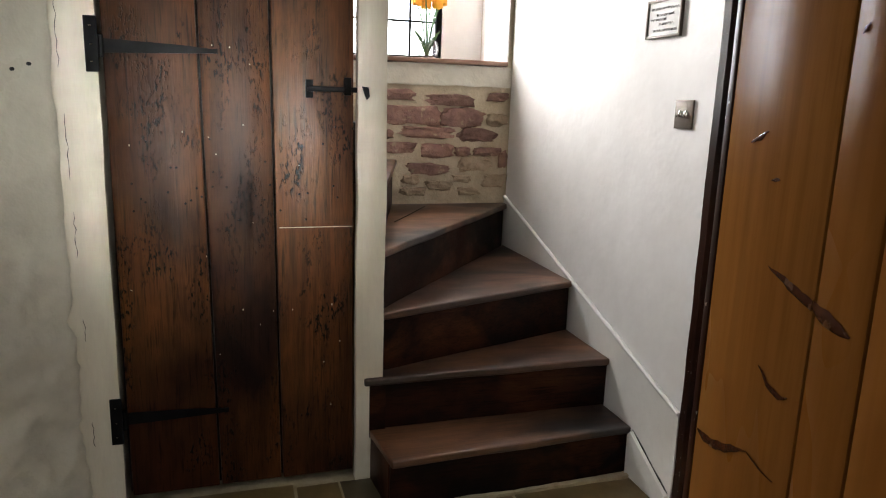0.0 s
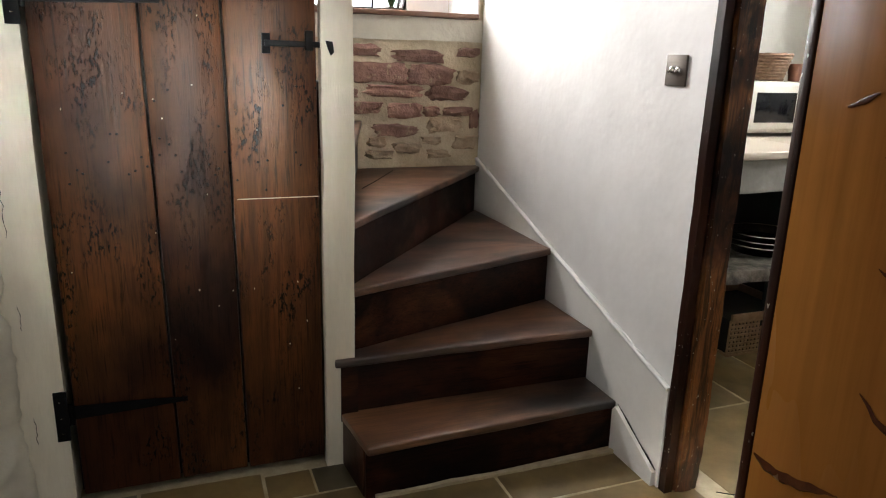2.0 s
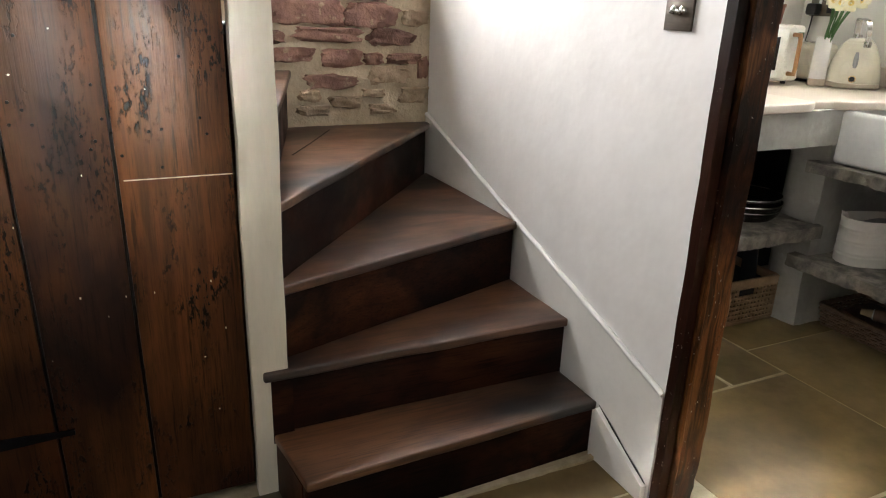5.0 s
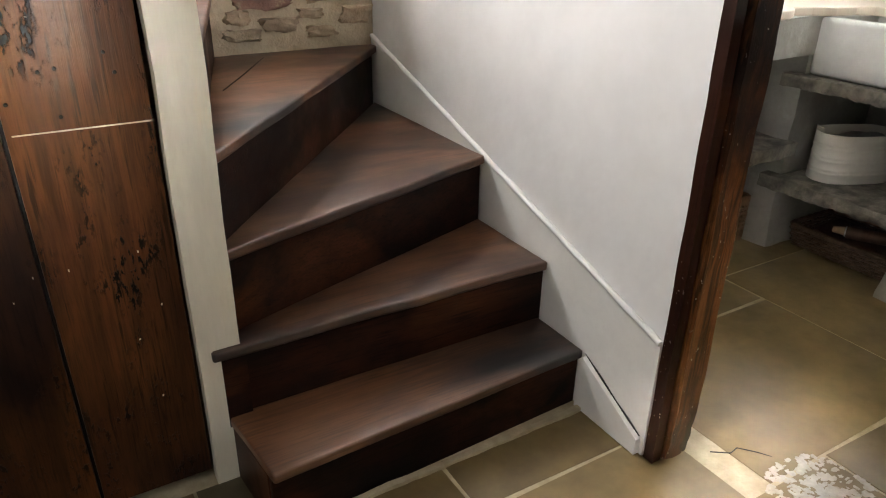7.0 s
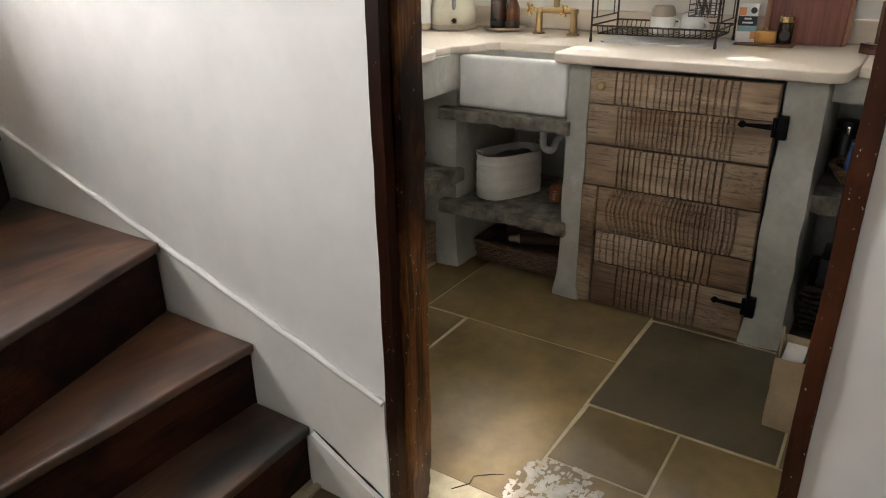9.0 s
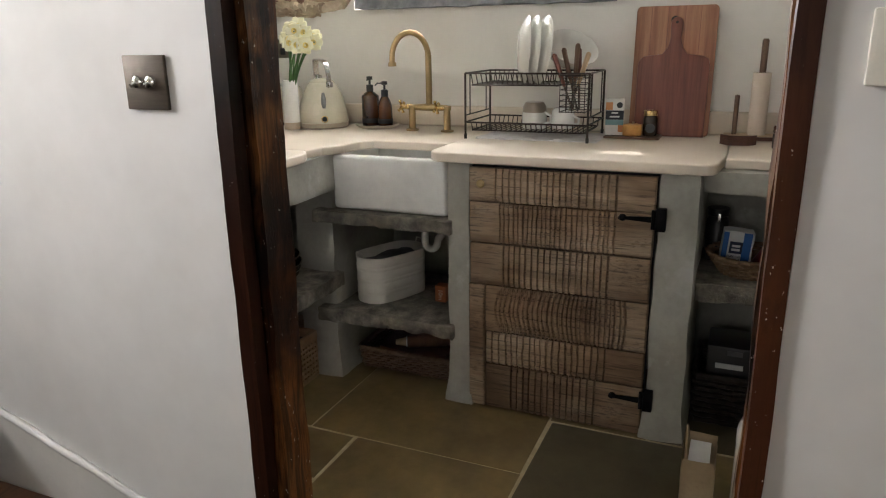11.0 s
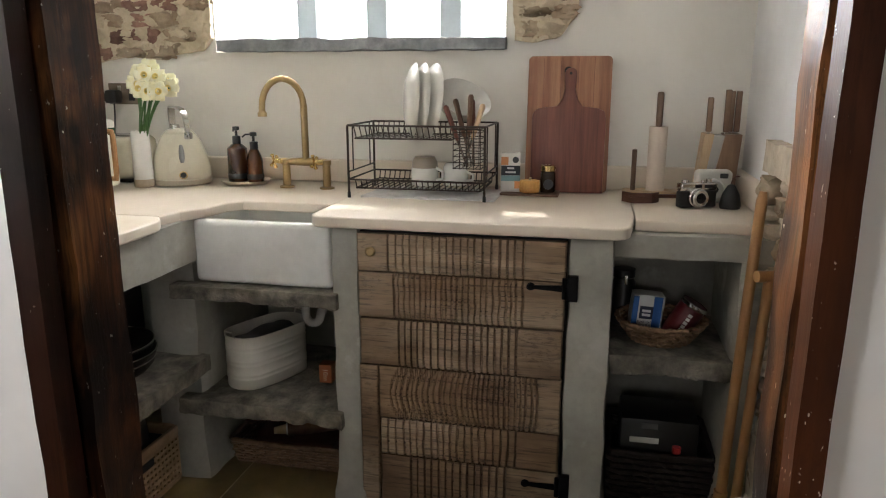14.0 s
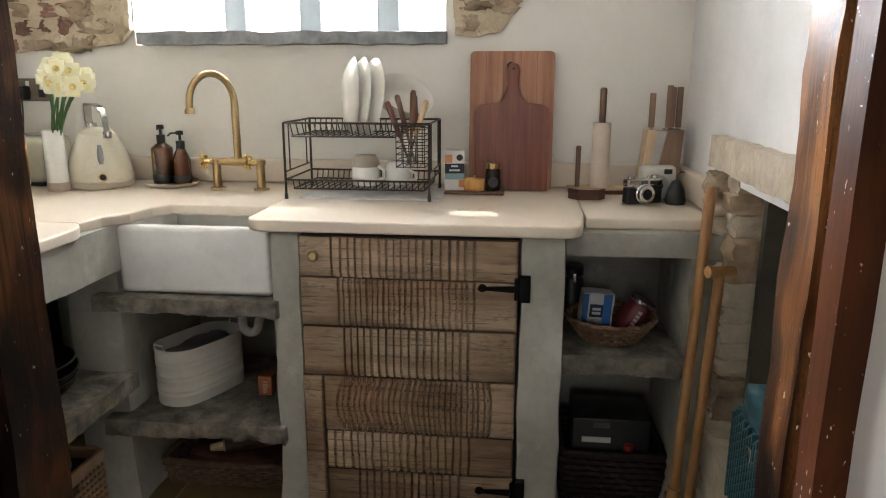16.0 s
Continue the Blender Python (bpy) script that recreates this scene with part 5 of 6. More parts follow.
loop(RX0, RX1, RY0, RY1, RZ + 0.243, 0.0035)
loop(RX0 + 0.014, RX1 - 0.014, 1.36, RY1 - 0.022, RZ + 0.200, 0.0028)
loop(RX0, RX1, RY0, RY1, RZ + 0.062, 0.0035)
loop(RX0 + 0.014, RX1 - 0.014, RY0 + 0.02, RY1 - 0.022, RZ + 0.032, 0.0028)
for i in range(17):
    y = RY1 - 0.022 - i * 0.0196
    if y > 1.36:
        part("wire", tube(bm_new(), [(RX0, y, RZ + 0.243), (RX0 + 0.012, y - 0.004, RZ + 0.205), (RX0 + 0.03, y, RZ + 0.199), (RX1 - 0.03, y, RZ + 0.199), (RX1 - 0.012, y, RZ + 0.205), (RX1, y, RZ + 0.243)], 0.0022, 5), WIRE, rk)
for i in range(23):
    y = RY1 - 0.024 - i * 0.0194
    part("wire", tube(bm_new(), [(RX0, y, RZ + 0.062), (RX0 + 0.012, y, RZ + 0.034), (RX0 + 0.03, y, RZ + 0.030), (RX1 - 0.03, y, RZ + 0.030), (RX1 - 0.012, y, RZ + 0.034), (RX1, y, RZ + 0.062)], 0.0022, 5), WIRE, rk)
for y in (RY0, RY1):
    part("side_bar", tube(bm_new(), [(RX0, y, RZ + 0.088), (RX1, y, RZ + 0.088)], 0.003, 6), WIRE, rk)
    for x in (RX0 + 0.05, RX1 - 0.05):
        part("side_bar", tube(bm_new(), [(x, y, RZ + 0.088), (x, y, RZ + 0.243)], 0.0024, 6), WIRE, rk)
# cutlery caddy
cd = part("cutlery_caddy", tube(bm_new(), [(RX0 + 0.002, 1.262, RZ + 0.236), (RX0 + 0.002, 1.352, RZ + 0.236), (RX0 + 0.11, 1.352, RZ + 0.236), (RX0 + 0.11, 1.262, RZ + 0.236), (RX0 + 0.002, 1.262, RZ + 0.236)], 0.003, 6), WIRE, rk)
for i in range(7):
    z = RZ + 0.108 + i * 0.0195
    part("wire", tube(bm_new(), [(RX0 + 0.002, 1.262, z), (RX0 + 0.002, 1.352, z), (RX0 + 0.11, 1.352, z), (RX0 + 0.11, 1.262, z), (RX0 + 0.002, 1.262, z)], 0.0016, 5), WIRE, cd)
for i in range(5):
    y = 1.262 + i * 0.0225
    part("wire", tube(bm_new(), [(RX0 + 0.002, y, RZ + 0.236), (RX0 + 0.002, y, RZ + 0.106), (RX0 + 0.11, y, RZ + 0.106), (RX0 + 0.11, y, RZ + 0.236)], 0.0016, 5), WIRE, cd)
for i, (y, x, ty, tx, h, m_) in enumerate(((1.310, 0.03, 0.075, 0.0, 0.310, CHERRY_DARK), (1.300, 0.06, 0.060, 0.01, 0.330, WALNUT), (1.315, 0.05, -0.012, 0.0, 0.345, WALNUT), (1.295, 0.07, 0.008, 0.0, 0.330, CHERRY_DARK), (1.325, 0.04, -0.065, 0.0, 0.315, PALE_WOOD))):
    c = thing("wooden_utensil", "wooden-handled steel cutlery standing in the wire caddy", "utensil", "cutlery in the caddy")
    a_ = Vector((RX0 + x, y, RZ + 0.110))
    b_ = Vector((RX0 + x + tx, y + ty, RZ + h))
    part("shank", tube(bm_new(), [a_, a_.lerp(b_, 0.45)], 0.004, 6), STEEL, c)
    part("handle", tube(bm_new(), [a_.lerp(b_, 0.44), a_.lerp(b_, 0.6), a_.lerp(b_, 0.97), b_], [0.006, 0.0085, 0.0095, 0.005], 8), m_, c)

# crockery
for i, (y, lean) in enumerate(((1.552, 3), (1.522, 5), (1.486, 8))):
    bm = lathe(bm_new(), [(0, 0), (0.072, 0.0), (0.112, 0.016), (0.125, 0.028), (0.127, 0.031), (0.122, 0.032), (0.108, 0.022), (0.074, 0.008), (0, 0.007)], n=40)
    pl = solid("dinner_plate", bm, STONEWARE, "off-white stoneware plate standing in the rack", "plate", "plates in the rack", smooth=60)
    pl.matrix_world = Matrix.Translation((3.335 - 0.006 * i, y, RZ + 0.200 + 0.125)) @ pose(0, 0, 0, 90 + lean, 0, 4 * i + 22)
bm = lathe(bm_new(), [(0, 0), (0.045, 0.0), (0.085, 0.03), (0.105, 0.07), (0.108, 0.076), (0.103, 0.075), (0.08, 0.036), (0.04, 0.008), (0, 0.007)], n=40)
bw = solid("serving_bowl", bm, STONEWARE, "off-white bowl propped on edge in the rack", "bowl", smooth=60)
bw.matrix_world = Matrix.Translation((3.37, 1.385, RZ + 0.200 + 0.082)) @ pose(0, 0, 0, 48, 0, -40) @ Matrix.Diagonal((1.0, 0.8, 1.0, 1.0))
def mug(x, y, r, h, band, label):
    m_ = thing("mug", label, "mug", "mugs in the rack")
    z = RZ + 0.034
    part("body", lathe(bm_new(), [(r * 0.95, 0), (r, 0.006), (r, h * 0.55), (r * 0.98, h * 0.62)], (x, y, z), 28), CERAMIC, m_, smooth=60)
    part("foot", lathe(bm_new(), [(r * 0.98, h * 0.62), (r * 0.92, h * 0.85), (r * 0.74, h), (0, h)], (x, y, z), 28), band, m_, smooth=60)
    part("handle", tube(bm_new(), [(x - 0.01, y - r * 0.95, z + h * 0.2), (x - 0.02, y - r - 0.020, z + h * 0.25), (x - 0.02, y - r - 0.022, z + h * 0.5), (x - 0.01, y - r * 0.9, z + h * 0.62)], 0.005, 8), CERAMIC, m_)
mug(3.31, 1.478, 0.047, 0.098, plain("taupe_glaze", (0.33, 0.27, 0.21), 0.3), "white mug with a taupe foot turned upside down")
mug(3.34, 1.375, 0.045, 0.075, CERAMIC, "small white mug turned upside down")

# cloth under the rack
def cloth_h(a, b):
    return 0.0025 + 0.007 * max(0.0, math.sin(a * 26)) * max(0.0, 1 - b * 2.4)
bm = bm_new()
relief(bm, (3.196, 1.215, WT), (0, 0.460, 0), (0.26, 0, 0), (0, 0, 1), 60, 12, cloth_h, 0.0)
for q in bm.verts:
    if q.co.x < 3.21:
        q.co.x += 0.007 * math.sin(q.co.y * 55)
solid("drying_cloth", bm, mat("grey_linen", (0.66, 0.64, 0.63), (0.57, 0.55, 0.54), 30, fine=300, grain=0.2), "grey waffle cloth with a wavy hem under the rack", "cloth", smooth=60)

# box, gourd, jar on a little board
solid("small_board", rough(box(bm_new(), 3.335, 3.455, 1.015, 1.218, WT, WT + 0.008, 0.003), 0.003, 12), WALNUT, "thin wooden serving board under the jar", "board")
bx = thing("tea_box", "slim white and black carton with coloured panels", "carton")
BM_ = pose(3.395, 1.188, WT + 0.0085, 0, 0, 8)
part("carton", box(bm_new(), -0.022, 0.022, -0.033, 0.033, 0.0, 0.135, 0.001), plain("white_card", (0.72, 0.70, 0.66), 0.5), bx)
part("panel", box(bm_new(), -0.0232, -0.0215, -0.033, 0.033, 0.058, 0.092), plain("navy_card", (0.012, 0.016, 0.022), 0.5), bx)
part("panel", box(bm_new(), -0.0232, -0.0215, -0.033, 0.033, 0.038, 0.0575), plain("teal_card", (0.22, 0.36, 0.38), 0.5), bx)
part("panel", box(bm_new(), -0.0232, -0.0215, -0.033, -0.014, 0.012, 0.0375), plain("orange_card", (0.60, 0.24, 0.09), 0.5), bx)
part("panel", box(bm_new(), -0.0232, -0.0215, 0.008, 0.033, 0.094, 0.122), plain("orange_card_b", (0.62, 0.26, 0.10), 0.5), bx)
seal = part("seal", lathe(bm_new(), [(0, 0.001), (0.011, 0.001), (0.011, 0), (0, 0)], n=20), BLACK_PLASTIC, bx)
seal.matrix_basis = pose(-0.0222, -0.017, 0.112, 0, -90, 0)
for i, w_ in enumerate((0.018, 0.012)):
    part("print_bar", box(bm_new(), -0.0242, -0.0230, -w_, w_, 0.066 + 0.014 * i, 0.072 + 0.014 * i), plain("white_print", (0.6, 0.6, 0.58), 0.5), bx)
bx.matrix_world = BM_
gd = thing("gourd", "small orange ribbed gourd on the board", "gourd")
bm = bm_new()
for i in range(10):
    a = i * math.pi / 5
    blob(bm, 3.385 + 0.019 * math.cos(a), 1.118 + 0.019 * math.sin(a), WT + 0.029, 0.034, 0.034, 0.044, 2, 0.03, 4)
part("flesh", bm, mat("gourd_skin", (0.55, 0.29, 0.08), (0.46, 0.22, 0.06), 30), gd, smooth=70)
part("stalk", tube(bm_new(), [(3.385, 1.118, WT + 0.046), (3.383, 1.116, WT + 0.060)], [0.006, 0.004], 7), PALE_WOOD, gd)
jr = thing("spice_jar", "small dark jar with a gold lid", "jar")
JX, JY = 3.40, 1.057
part("glass", lathe(bm_new(), [(0, 0.0085), (0.024, 0.0085), (0.026, 0.012), (0.026, 0.072), (0.021, 0.082), (0, 0.082)], (JX, JY, WT), 24), plain("dark_jar_glass", (0.035, 0.022, 0.014), 0.08), jr, smooth=60)
part("lid", lathe(bm_new(), [(0, 0.102), (0.024, 0.102), (0.0255, 0.100), (0.0255, 0.083), (0, 0.083)], (JX, JY, WT), 24), BRASS_BRIGHT, jr)
lb = part("label", lathe(bm_new(), [(0, 0.0014), (0.017, 0.0014), (0.0175, 0), (0, 0)], n=24), BLACK_PLASTIC, jr)
lb.matrix_basis = Matrix.Translation((JX - 0.0255, JY - 0.004, WT + 0.038)) @ pose(0, 0, 0, 0, -90, 0)

# chopping boards
cb = thing("chopping_board", "tall rectangular cherry chopping board leaning on the wall", "chopping board")
bm = bm_new()
box(bm, -0.010, 0.010, -0.145, 0.145, 0, 0.475)
bmesh.ops.bevel(bm, geom=[e for e in bm.edges if abs(e.verts[0].co.x - e.verts[1].co.x) > 0.01], offset=0.016, segments=5, profile=0.5, affect='EDGES')
part("board", bm, CHERRY, cb)
hl = part("hole", lathe(bm_new(), [(0, 0.0008), (0.014, 0.0008), (0.014, 0), (0, 0)], n=20), BLACK_VOID, cb)
hl.matrix_basis = pose(-0.0102, 0.005, 0.425, 0, -90, 0)
for y in (-0.085, -0.03, 0.03, 0.09):
    part("joint", box(bm_new(), -0.0106, -0.0098, y - 0.0008, y + 0.0008, 0.004, 0.471), CHERRY_DARK, cb)
cb.matrix_world = Matrix.Translation((3.475, 1.000, WT)) @ pose(0, 0, 0, 0, 6.5, 0)
pb = thing("paddle_board", "dark cherry paddle board leaning on the larger board", "chopping board")
bm = bm_new()
out = [(-0.125, 0.0), (0.128, 0.0), (0.130, 0.26)] + [(0.130 - 0.030 * (1 - math.cos(a * math.pi / 10)), 0.26 + 0.035 * math.sin(a * math.pi / 10)) for a in range(1, 6)] + [(0.045, 0.302), (0.027, 0.325), (0.018, 0.36), (0.021, 0.405)] + \
      [(0.021 * math.cos(a * math.pi / 6), 0.415 + 0.020 * math.sin(a * math.pi / 6)) for a in range(0, 7)] + [(-0.021, 0.405), (-0.018, 0.36), (-0.027, 0.325), (-0.045, 0.302), (-0.10, 0.295), (-0.120, 0.285), (-0.127, 0.26)]
prism(bm, out, 'x', -0.008, 0.008)
bmesh.ops.bevel(bm, geom=[e for e in bm.edges if abs(e.verts[0].co.x - e.verts[1].co.x) < 0.001], offset=0.003, segments=2, profile=0.5, affect='EDGES')
part("board", bm, CHERRY_DARK, pb)
h2 = part("hole", lathe(bm_new(), [(0, 0.0008), (0.005, 0.0008), (0.005, 0), (0, 0)], n=14), BLACK_VOID, pb)
h2.matrix_basis = pose(-0.0082, 0.0, 0.415, 0, -90, 0)
pb.matrix_world = Matrix.Translation((3.450, 0.995, WT + 0.001)) @ pose(0, 0, 0, 0, 6.5, 0)

# paper towel holder
ph = thing("paper_towel_holder", "wooden kitchen roll holder with a thin roll", "kitchen roll holder")
part("base", rough(prism(bm_new(), [(3.44, 0.80), (3.40, 0.70), (3.43, 0.60), (3.52, 0.60), (3.54, 0.70), (3.51, 0.80)], 'z', WT, WT + 0.014), 0.003, 10), PALE_WOOD, ph)
part("roll", lathe(bm_new(), [(0.0, 0.016), (0.031, 0.016), (0.031, 0.235), (0.012, 0.235)], (3.475, 0.690, WT), 28), plain("unbleached_paper", (0.66, 0.555, 0.46), 0.8), ph)
part("dowel", lathe(bm_new(), [(0.011, 0.22), (0.0115, 0.345), (0.008, 0.352), (0, 0.352)], (3.475, 0.690, WT), 12), WALNUT, ph)
part("dowel", lathe(bm_new(), [(0.0085, 0.01), (0.0085, 0.155), (0, 0.158)], (3.475, 0.765, WT), 12), WALNUT, ph)

# leather strap
sc = thing("leather_strap", "dark brown leather strap loop on the worktop", "strap")
part("loop", tube(bm_new(), [(3.30, 0.80, WT + 0.022), (3.265, 0.775, WT + 0.022), (3.275, 0.715, WT + 0.022), (3.30, 0.690, WT + 0.022), (3.315, 0.73, WT + 0.022), (3.31, 0.79, WT + 0.022), (3.30, 0.80, WT + 0.022)], 0.004, 6), LEATHER, sc)
bm = bm_new()
prism(bm, [(3.302, 0.806), (3.264, 0.775), (3.272, 0.712), (3.300, 0.688), (3.304, 0.692), (3.278, 0.716), (3.270, 0.773), (3.304, 0.800)], 'z', WT + 0.001, WT + 0.034)
part("band", bm, LEATHER, sc)
part("tail", rough(prism(bm_new(), [(3.295, 0.694), (3.310, 0.690), (3.322, 0.600), (3.310, 0.595)], 'z', WT + 0.014, WT + 0.026), 0.003, 20), LEATHER, sc)


def vintage_camera():
    c = thing("film_camera", "vintage silver and black rangefinder film camera", "camera")
    part("body", box(bm_new(), -0.017, 0.017, -0.062, 0.062, 0.0, 0.052, 0.006, 3), mat("black_leatherette", (0.016, 0.015, 0.015), (0.012, 0.011, 0.011), 60, gloss=(0.5, 0.6), bump=0.5, fine=400), c)
    part("top_plate", box(bm_new(), -0.0175, 0.0175, -0.062, 0.062, 0.0525, 0.078, 0.005, 3), STEEL, c)
    part("viewfinder", box(bm_new(), -0.0195, -0.0170, -0.006, 0.016, 0.060, 0.073, 0.001), BLACK_PLASTIC, c)
    part("window", box(bm_new(), -0.0192, -0.0170, -0.042, -0.016, 0.061, 0.072, 0.001), BLACK_PLASTIC, c)
    for y, r, h in ((-0.040, 0.010, 0.010), (-0.020, 0.006, 0.006), (0.042, 0.011, 0.008)):
        part("dial", lathe(bm_new(), [(r, 0), (r, h), (0, h)], (0, y, 0.078), 16), STEEL, c)
    lens = part("lens", lathe(bm_new(), [(0.030, 0.0), (0.030, 0.014), (0.027, 0.016), (0.027, 0.030), (0.024, 0.034), (0.018, 0.032), (0, 0.028)], n=32), STEEL, c, "chrome lens barrel")
    lens.matrix_basis = pose(-0.0165, 0.012, 0.034, 0, -90, 0)
    g = part("lens_glass", lathe(bm_new(), [(0, 0.003), (0.012, 0.002), (0.0185, 0.0), (0, 0)], n=24), plain("dark_lens", (0.010, 0.010, 0.014), 0.05), lens)
    g.matrix_basis = pose(0, 0, 0.031)
    return c


vintage_camera().matrix_world = pose(3.245, 0.580, WT, 0, 0, 24)
ic = thing("instant_camera", "pale grey plastic instant camera", "camera")
part("body", box(bm_new(), -0.025, 0.025, -0.058, 0.058, 0, 0.108, 0.016, 4), plain("pale_grey_plastic", (0.56, 0.55, 0.50), 0.35), ic)
ln = part("lens", lathe(bm_new(), [(0.034, 0), (0.034, 0.022), (0.028, 0.028), (0.012, 0.024), (0, 0.024)], n=28), plain("grey_plastic", (0.42, 0.42, 0.40), 0.35), ic)
ln.matrix_basis = pose(-0.024, 0.008, 0.048, 0, -90, 0)
lg = part("lens_glass", lathe(bm_new(), [(0, 0.003), (0.013, 0.001), (0, 0)], n=20), BLACK_PLASTIC, ln)
lg.matrix_basis = pose(0, 0, 0.024)
part("flash", box(bm_new(), -0.0265, -0.0245, -0.040, -0.014, 0.082, 0.098, 0.002), BLACK_PLASTIC, ic)
ic.matrix_world = pose(3.345, 0.520, WT, 0, 0, 10)
po = thing("lens_pouch", "small black soft lens pouch with a cord", "pouch")
part("body", lathe(bm_new(), [(0, 0), (0.030, 0), (0.033, 0.012), (0.026, 0.045), (0.012, 0.072), (0, 0.078)], (3.235, 0.480, WT), 14, 0.8, 1.0), BLACK_PLASTIC, po, smooth=60)
part("cord", tube(bm_new(), arc((3.235, 0.482, WT + 0.074), (3.24, 0.478, WT + 0.105), (3.25, 0.455, WT + 0.098), 6), 0.0018, 5), LEATHER, po)

# knife block
KNIFE_WOOD = mat("worn_brown_handle", (0.25, 0.15, 0.09), (0.17, 0.095, 0.055), 5, (7, 7, 0.6), (0.4, 0.55), 0.15, 60, grain=0.3)
kb = thing("knife_block", "walnut and beech knife block with wooden-handled knives", "knife block")
part("side", prism(bm_new(), [(0.545, WT), (0.565, WT), (0.545, WT + 0.215), (0.515, WT + 0.215)], 'x', 3.42, 3.52), PALE_WOOD, kb)
part("block", prism(bm_new(), [(0.440, WT), (0.520, WT), (0.480, WT + 0.215), (0.428, WT + 0.215)], 'x', 3.42, 3.52), KNIFE_WOOD, kb)
part("steel_wedge", prism(bm_new(), [(0.521, WT), (0.544, WT), (0.514, WT + 0.210), (0.481, WT + 0.210)], 'x', 3.43, 3.51), plain("grey_magnet_panel", (0.42, 0.41, 0.40), 0.4), kb)
for i, (x, y, h) in enumerate(((3.445, 0.532, 0.335), (3.44, 0.478, 0.36), (3.47, 0.462, 0.355), (3.46, 0.442, 0.355))):
    kn = thing("kitchen_knife", "kitchen knife with a pale wooden handle in the block", "knife", "knives in the block")
    part("handle", box(bm_new(), x - 0.009, x + 0.009, y - 0.009, y + 0.009, WT + 0.222, WT + h, 0.003), (KNIFE_WOOD, KNIFE_WOOD, KNIFE_WOOD, WALNUT)[i], kn)
    part("bolster", box(bm_new(), x - 0.007, x + 0.007, y - 0.004, y + 0.004, WT + 0.2155, WT + 0.222), STEEL, kn)

# ---- kitchen: fireplace in the side wall ----
fp = thing("fireplace", "small old fireplace with a rough stone lintel and jambs", "fireplace")
LINTEL = mat("pale_limestone", (0.58, 0.50, 0.39), (0.46, 0.39, 0.29), 14, gloss=(0.75, 0.9), bump=0.9, fine=50, c3=(0.20, 0.17, 0.13), spot=0.66, spot_scale=40, grain=0.3, depth=0.008)
bm = bm_new()
cells_box(bm, 2.12, 3.085, 0.30, 0.428, 1.082, 1.172, 0.025)
part("lintel", rough(bm, 0.006, 14, 3, 0.25), LINTEL, fp, smooth=50)
rng = random.Random(31)
for col, x_far, w0, w1 in ((0, 3.088, 0.085, 0.135), (1, 2.985, 0.060, 0.095)):
    z = 0.0
    while z < 1.05:
        h = min(rng.uniform(0.045, 0.085), 1.081 - z)
        w = rng.uniform(w0, w1)
        bm = blob(bm_new(), x_far - w / 2 - rng.uniform(0, 0.01), 0.368 - 0.030 * col, z + h / 2, w * 1.12, 0.125 + rng.uniform(-0.015, 0.02), h * 1.08, rng.uniform(0, 90), 0.13, 7, 0.40)
        part("jamb_stone", bm, BUFF_STONE if rng.random() < 0.4 else LINTEL, fp, smooth=50)
        z += h
bm = bm_new()
cells_box(bm, 2.925, 3.085, 0.30, 0.392, 0, 1.081, 0.025)
part("mortar", rough(bm, 0.006, 16, 4), LINTEL, fp, smooth=50)
part("hearth_cheek", box(bm_new(), 2.850, 2.879, 0.131, 0.330, 0.331, 1.081), mat("brown_render", (0.105, 0.095, 0.070), (0.065, 0.058, 0.044), 6, bump=0.5), fp, "dark olive rendered cheek")
bm = bm_new()
cells_box(bm, 2.88, 2.925, 0.13, 0.26, 0, 1.05, 0.04)
part("inner_pier", rough(bm, 0.006, 8, 2), PLASTER_ROUGH, fp)
part("fireback", box(bm_new(), 2.155, 2.88, 0.094, 0.13, 0, 1.05), mat("sooty_render", (0.085, 0.080, 0.070), (0.05, 0.047, 0.042), 6, bump=0.5), fp, "dark sooty back of the hearth")
bm = bm_new()
cells_box(bm, 2.155, 3.02, 0.135, 0.41, 0.0, 0.33, 0.04)
part("hearth", rough(bm, 0.008, 9, 6, 0.2), LINTEL, fp, smooth=50)

# long-handled brush and dustpan
br = thing("long_brush", "long tan wooden-handled hearth brush with black bristles", "brush")
part("handle", tube(bm_new(), [(2.900, 0.488, 0.15), (2.905, 0.484, 0.30), (2.938, 0.452, 1.02), (2.940, 0.450, 1.045)], [0.0155, 0.0150, 0.0150, 0.010], 12), HANDLE_WOOD, br)
part("ferrule", tube(bm_new(), [(2.899, 0.489, 0.165), (2.897, 0.490, 0.125)], 0.020, 12), HANDLE_WOOD, br)
part("head", box(bm_new(), 2.84, 2.95, 0.472, 0.508, 0.085, 0.126, 0.008), WALNUT, br)
for i in range(14):
    x = 2.846 + i * 0.0075
    part("bristle", tube(bm_new(), [(x, 0.490, 0.09), (x - 0.004, 0.495, 0.001)], [0.005, 0.007], 5), BLACK_PLASTIC, br)
dp = thing("long_dustpan", "cream dustpan with a long tan wooden T handle", "dustpan")
part("handle", tube(bm_new(), [(2.862, 0.460, 0.03), (2.850, 0.432, 0.835)], 0.0140, 12), HANDLE_WOOD, dp)
part("grip", tube(bm_new(), [(2.835, 0.468, 0.835), (2.865, 0.395, 0.832)], [0.0155, 0.0155], 12), HANDLE_WOOD, dp)
bm = bm_new()
prism(bm, [(2.70, 0.455), (2.86, 0.455), (2.86, 0.64), (2.70, 0.64)], 'z', 0.002, 0.006)
part("pan", bm, CREAM_METAL, dp)
for c in ((2.70, 2.704, 0.455, 0.64), (2.856, 2.86, 0.455, 0.64), (2.704, 2.856, 0.455, 0.459)):
    part("pan_side", box(bm_new(), *c, 0.0062, 0.05), CREAM_METAL, dp)

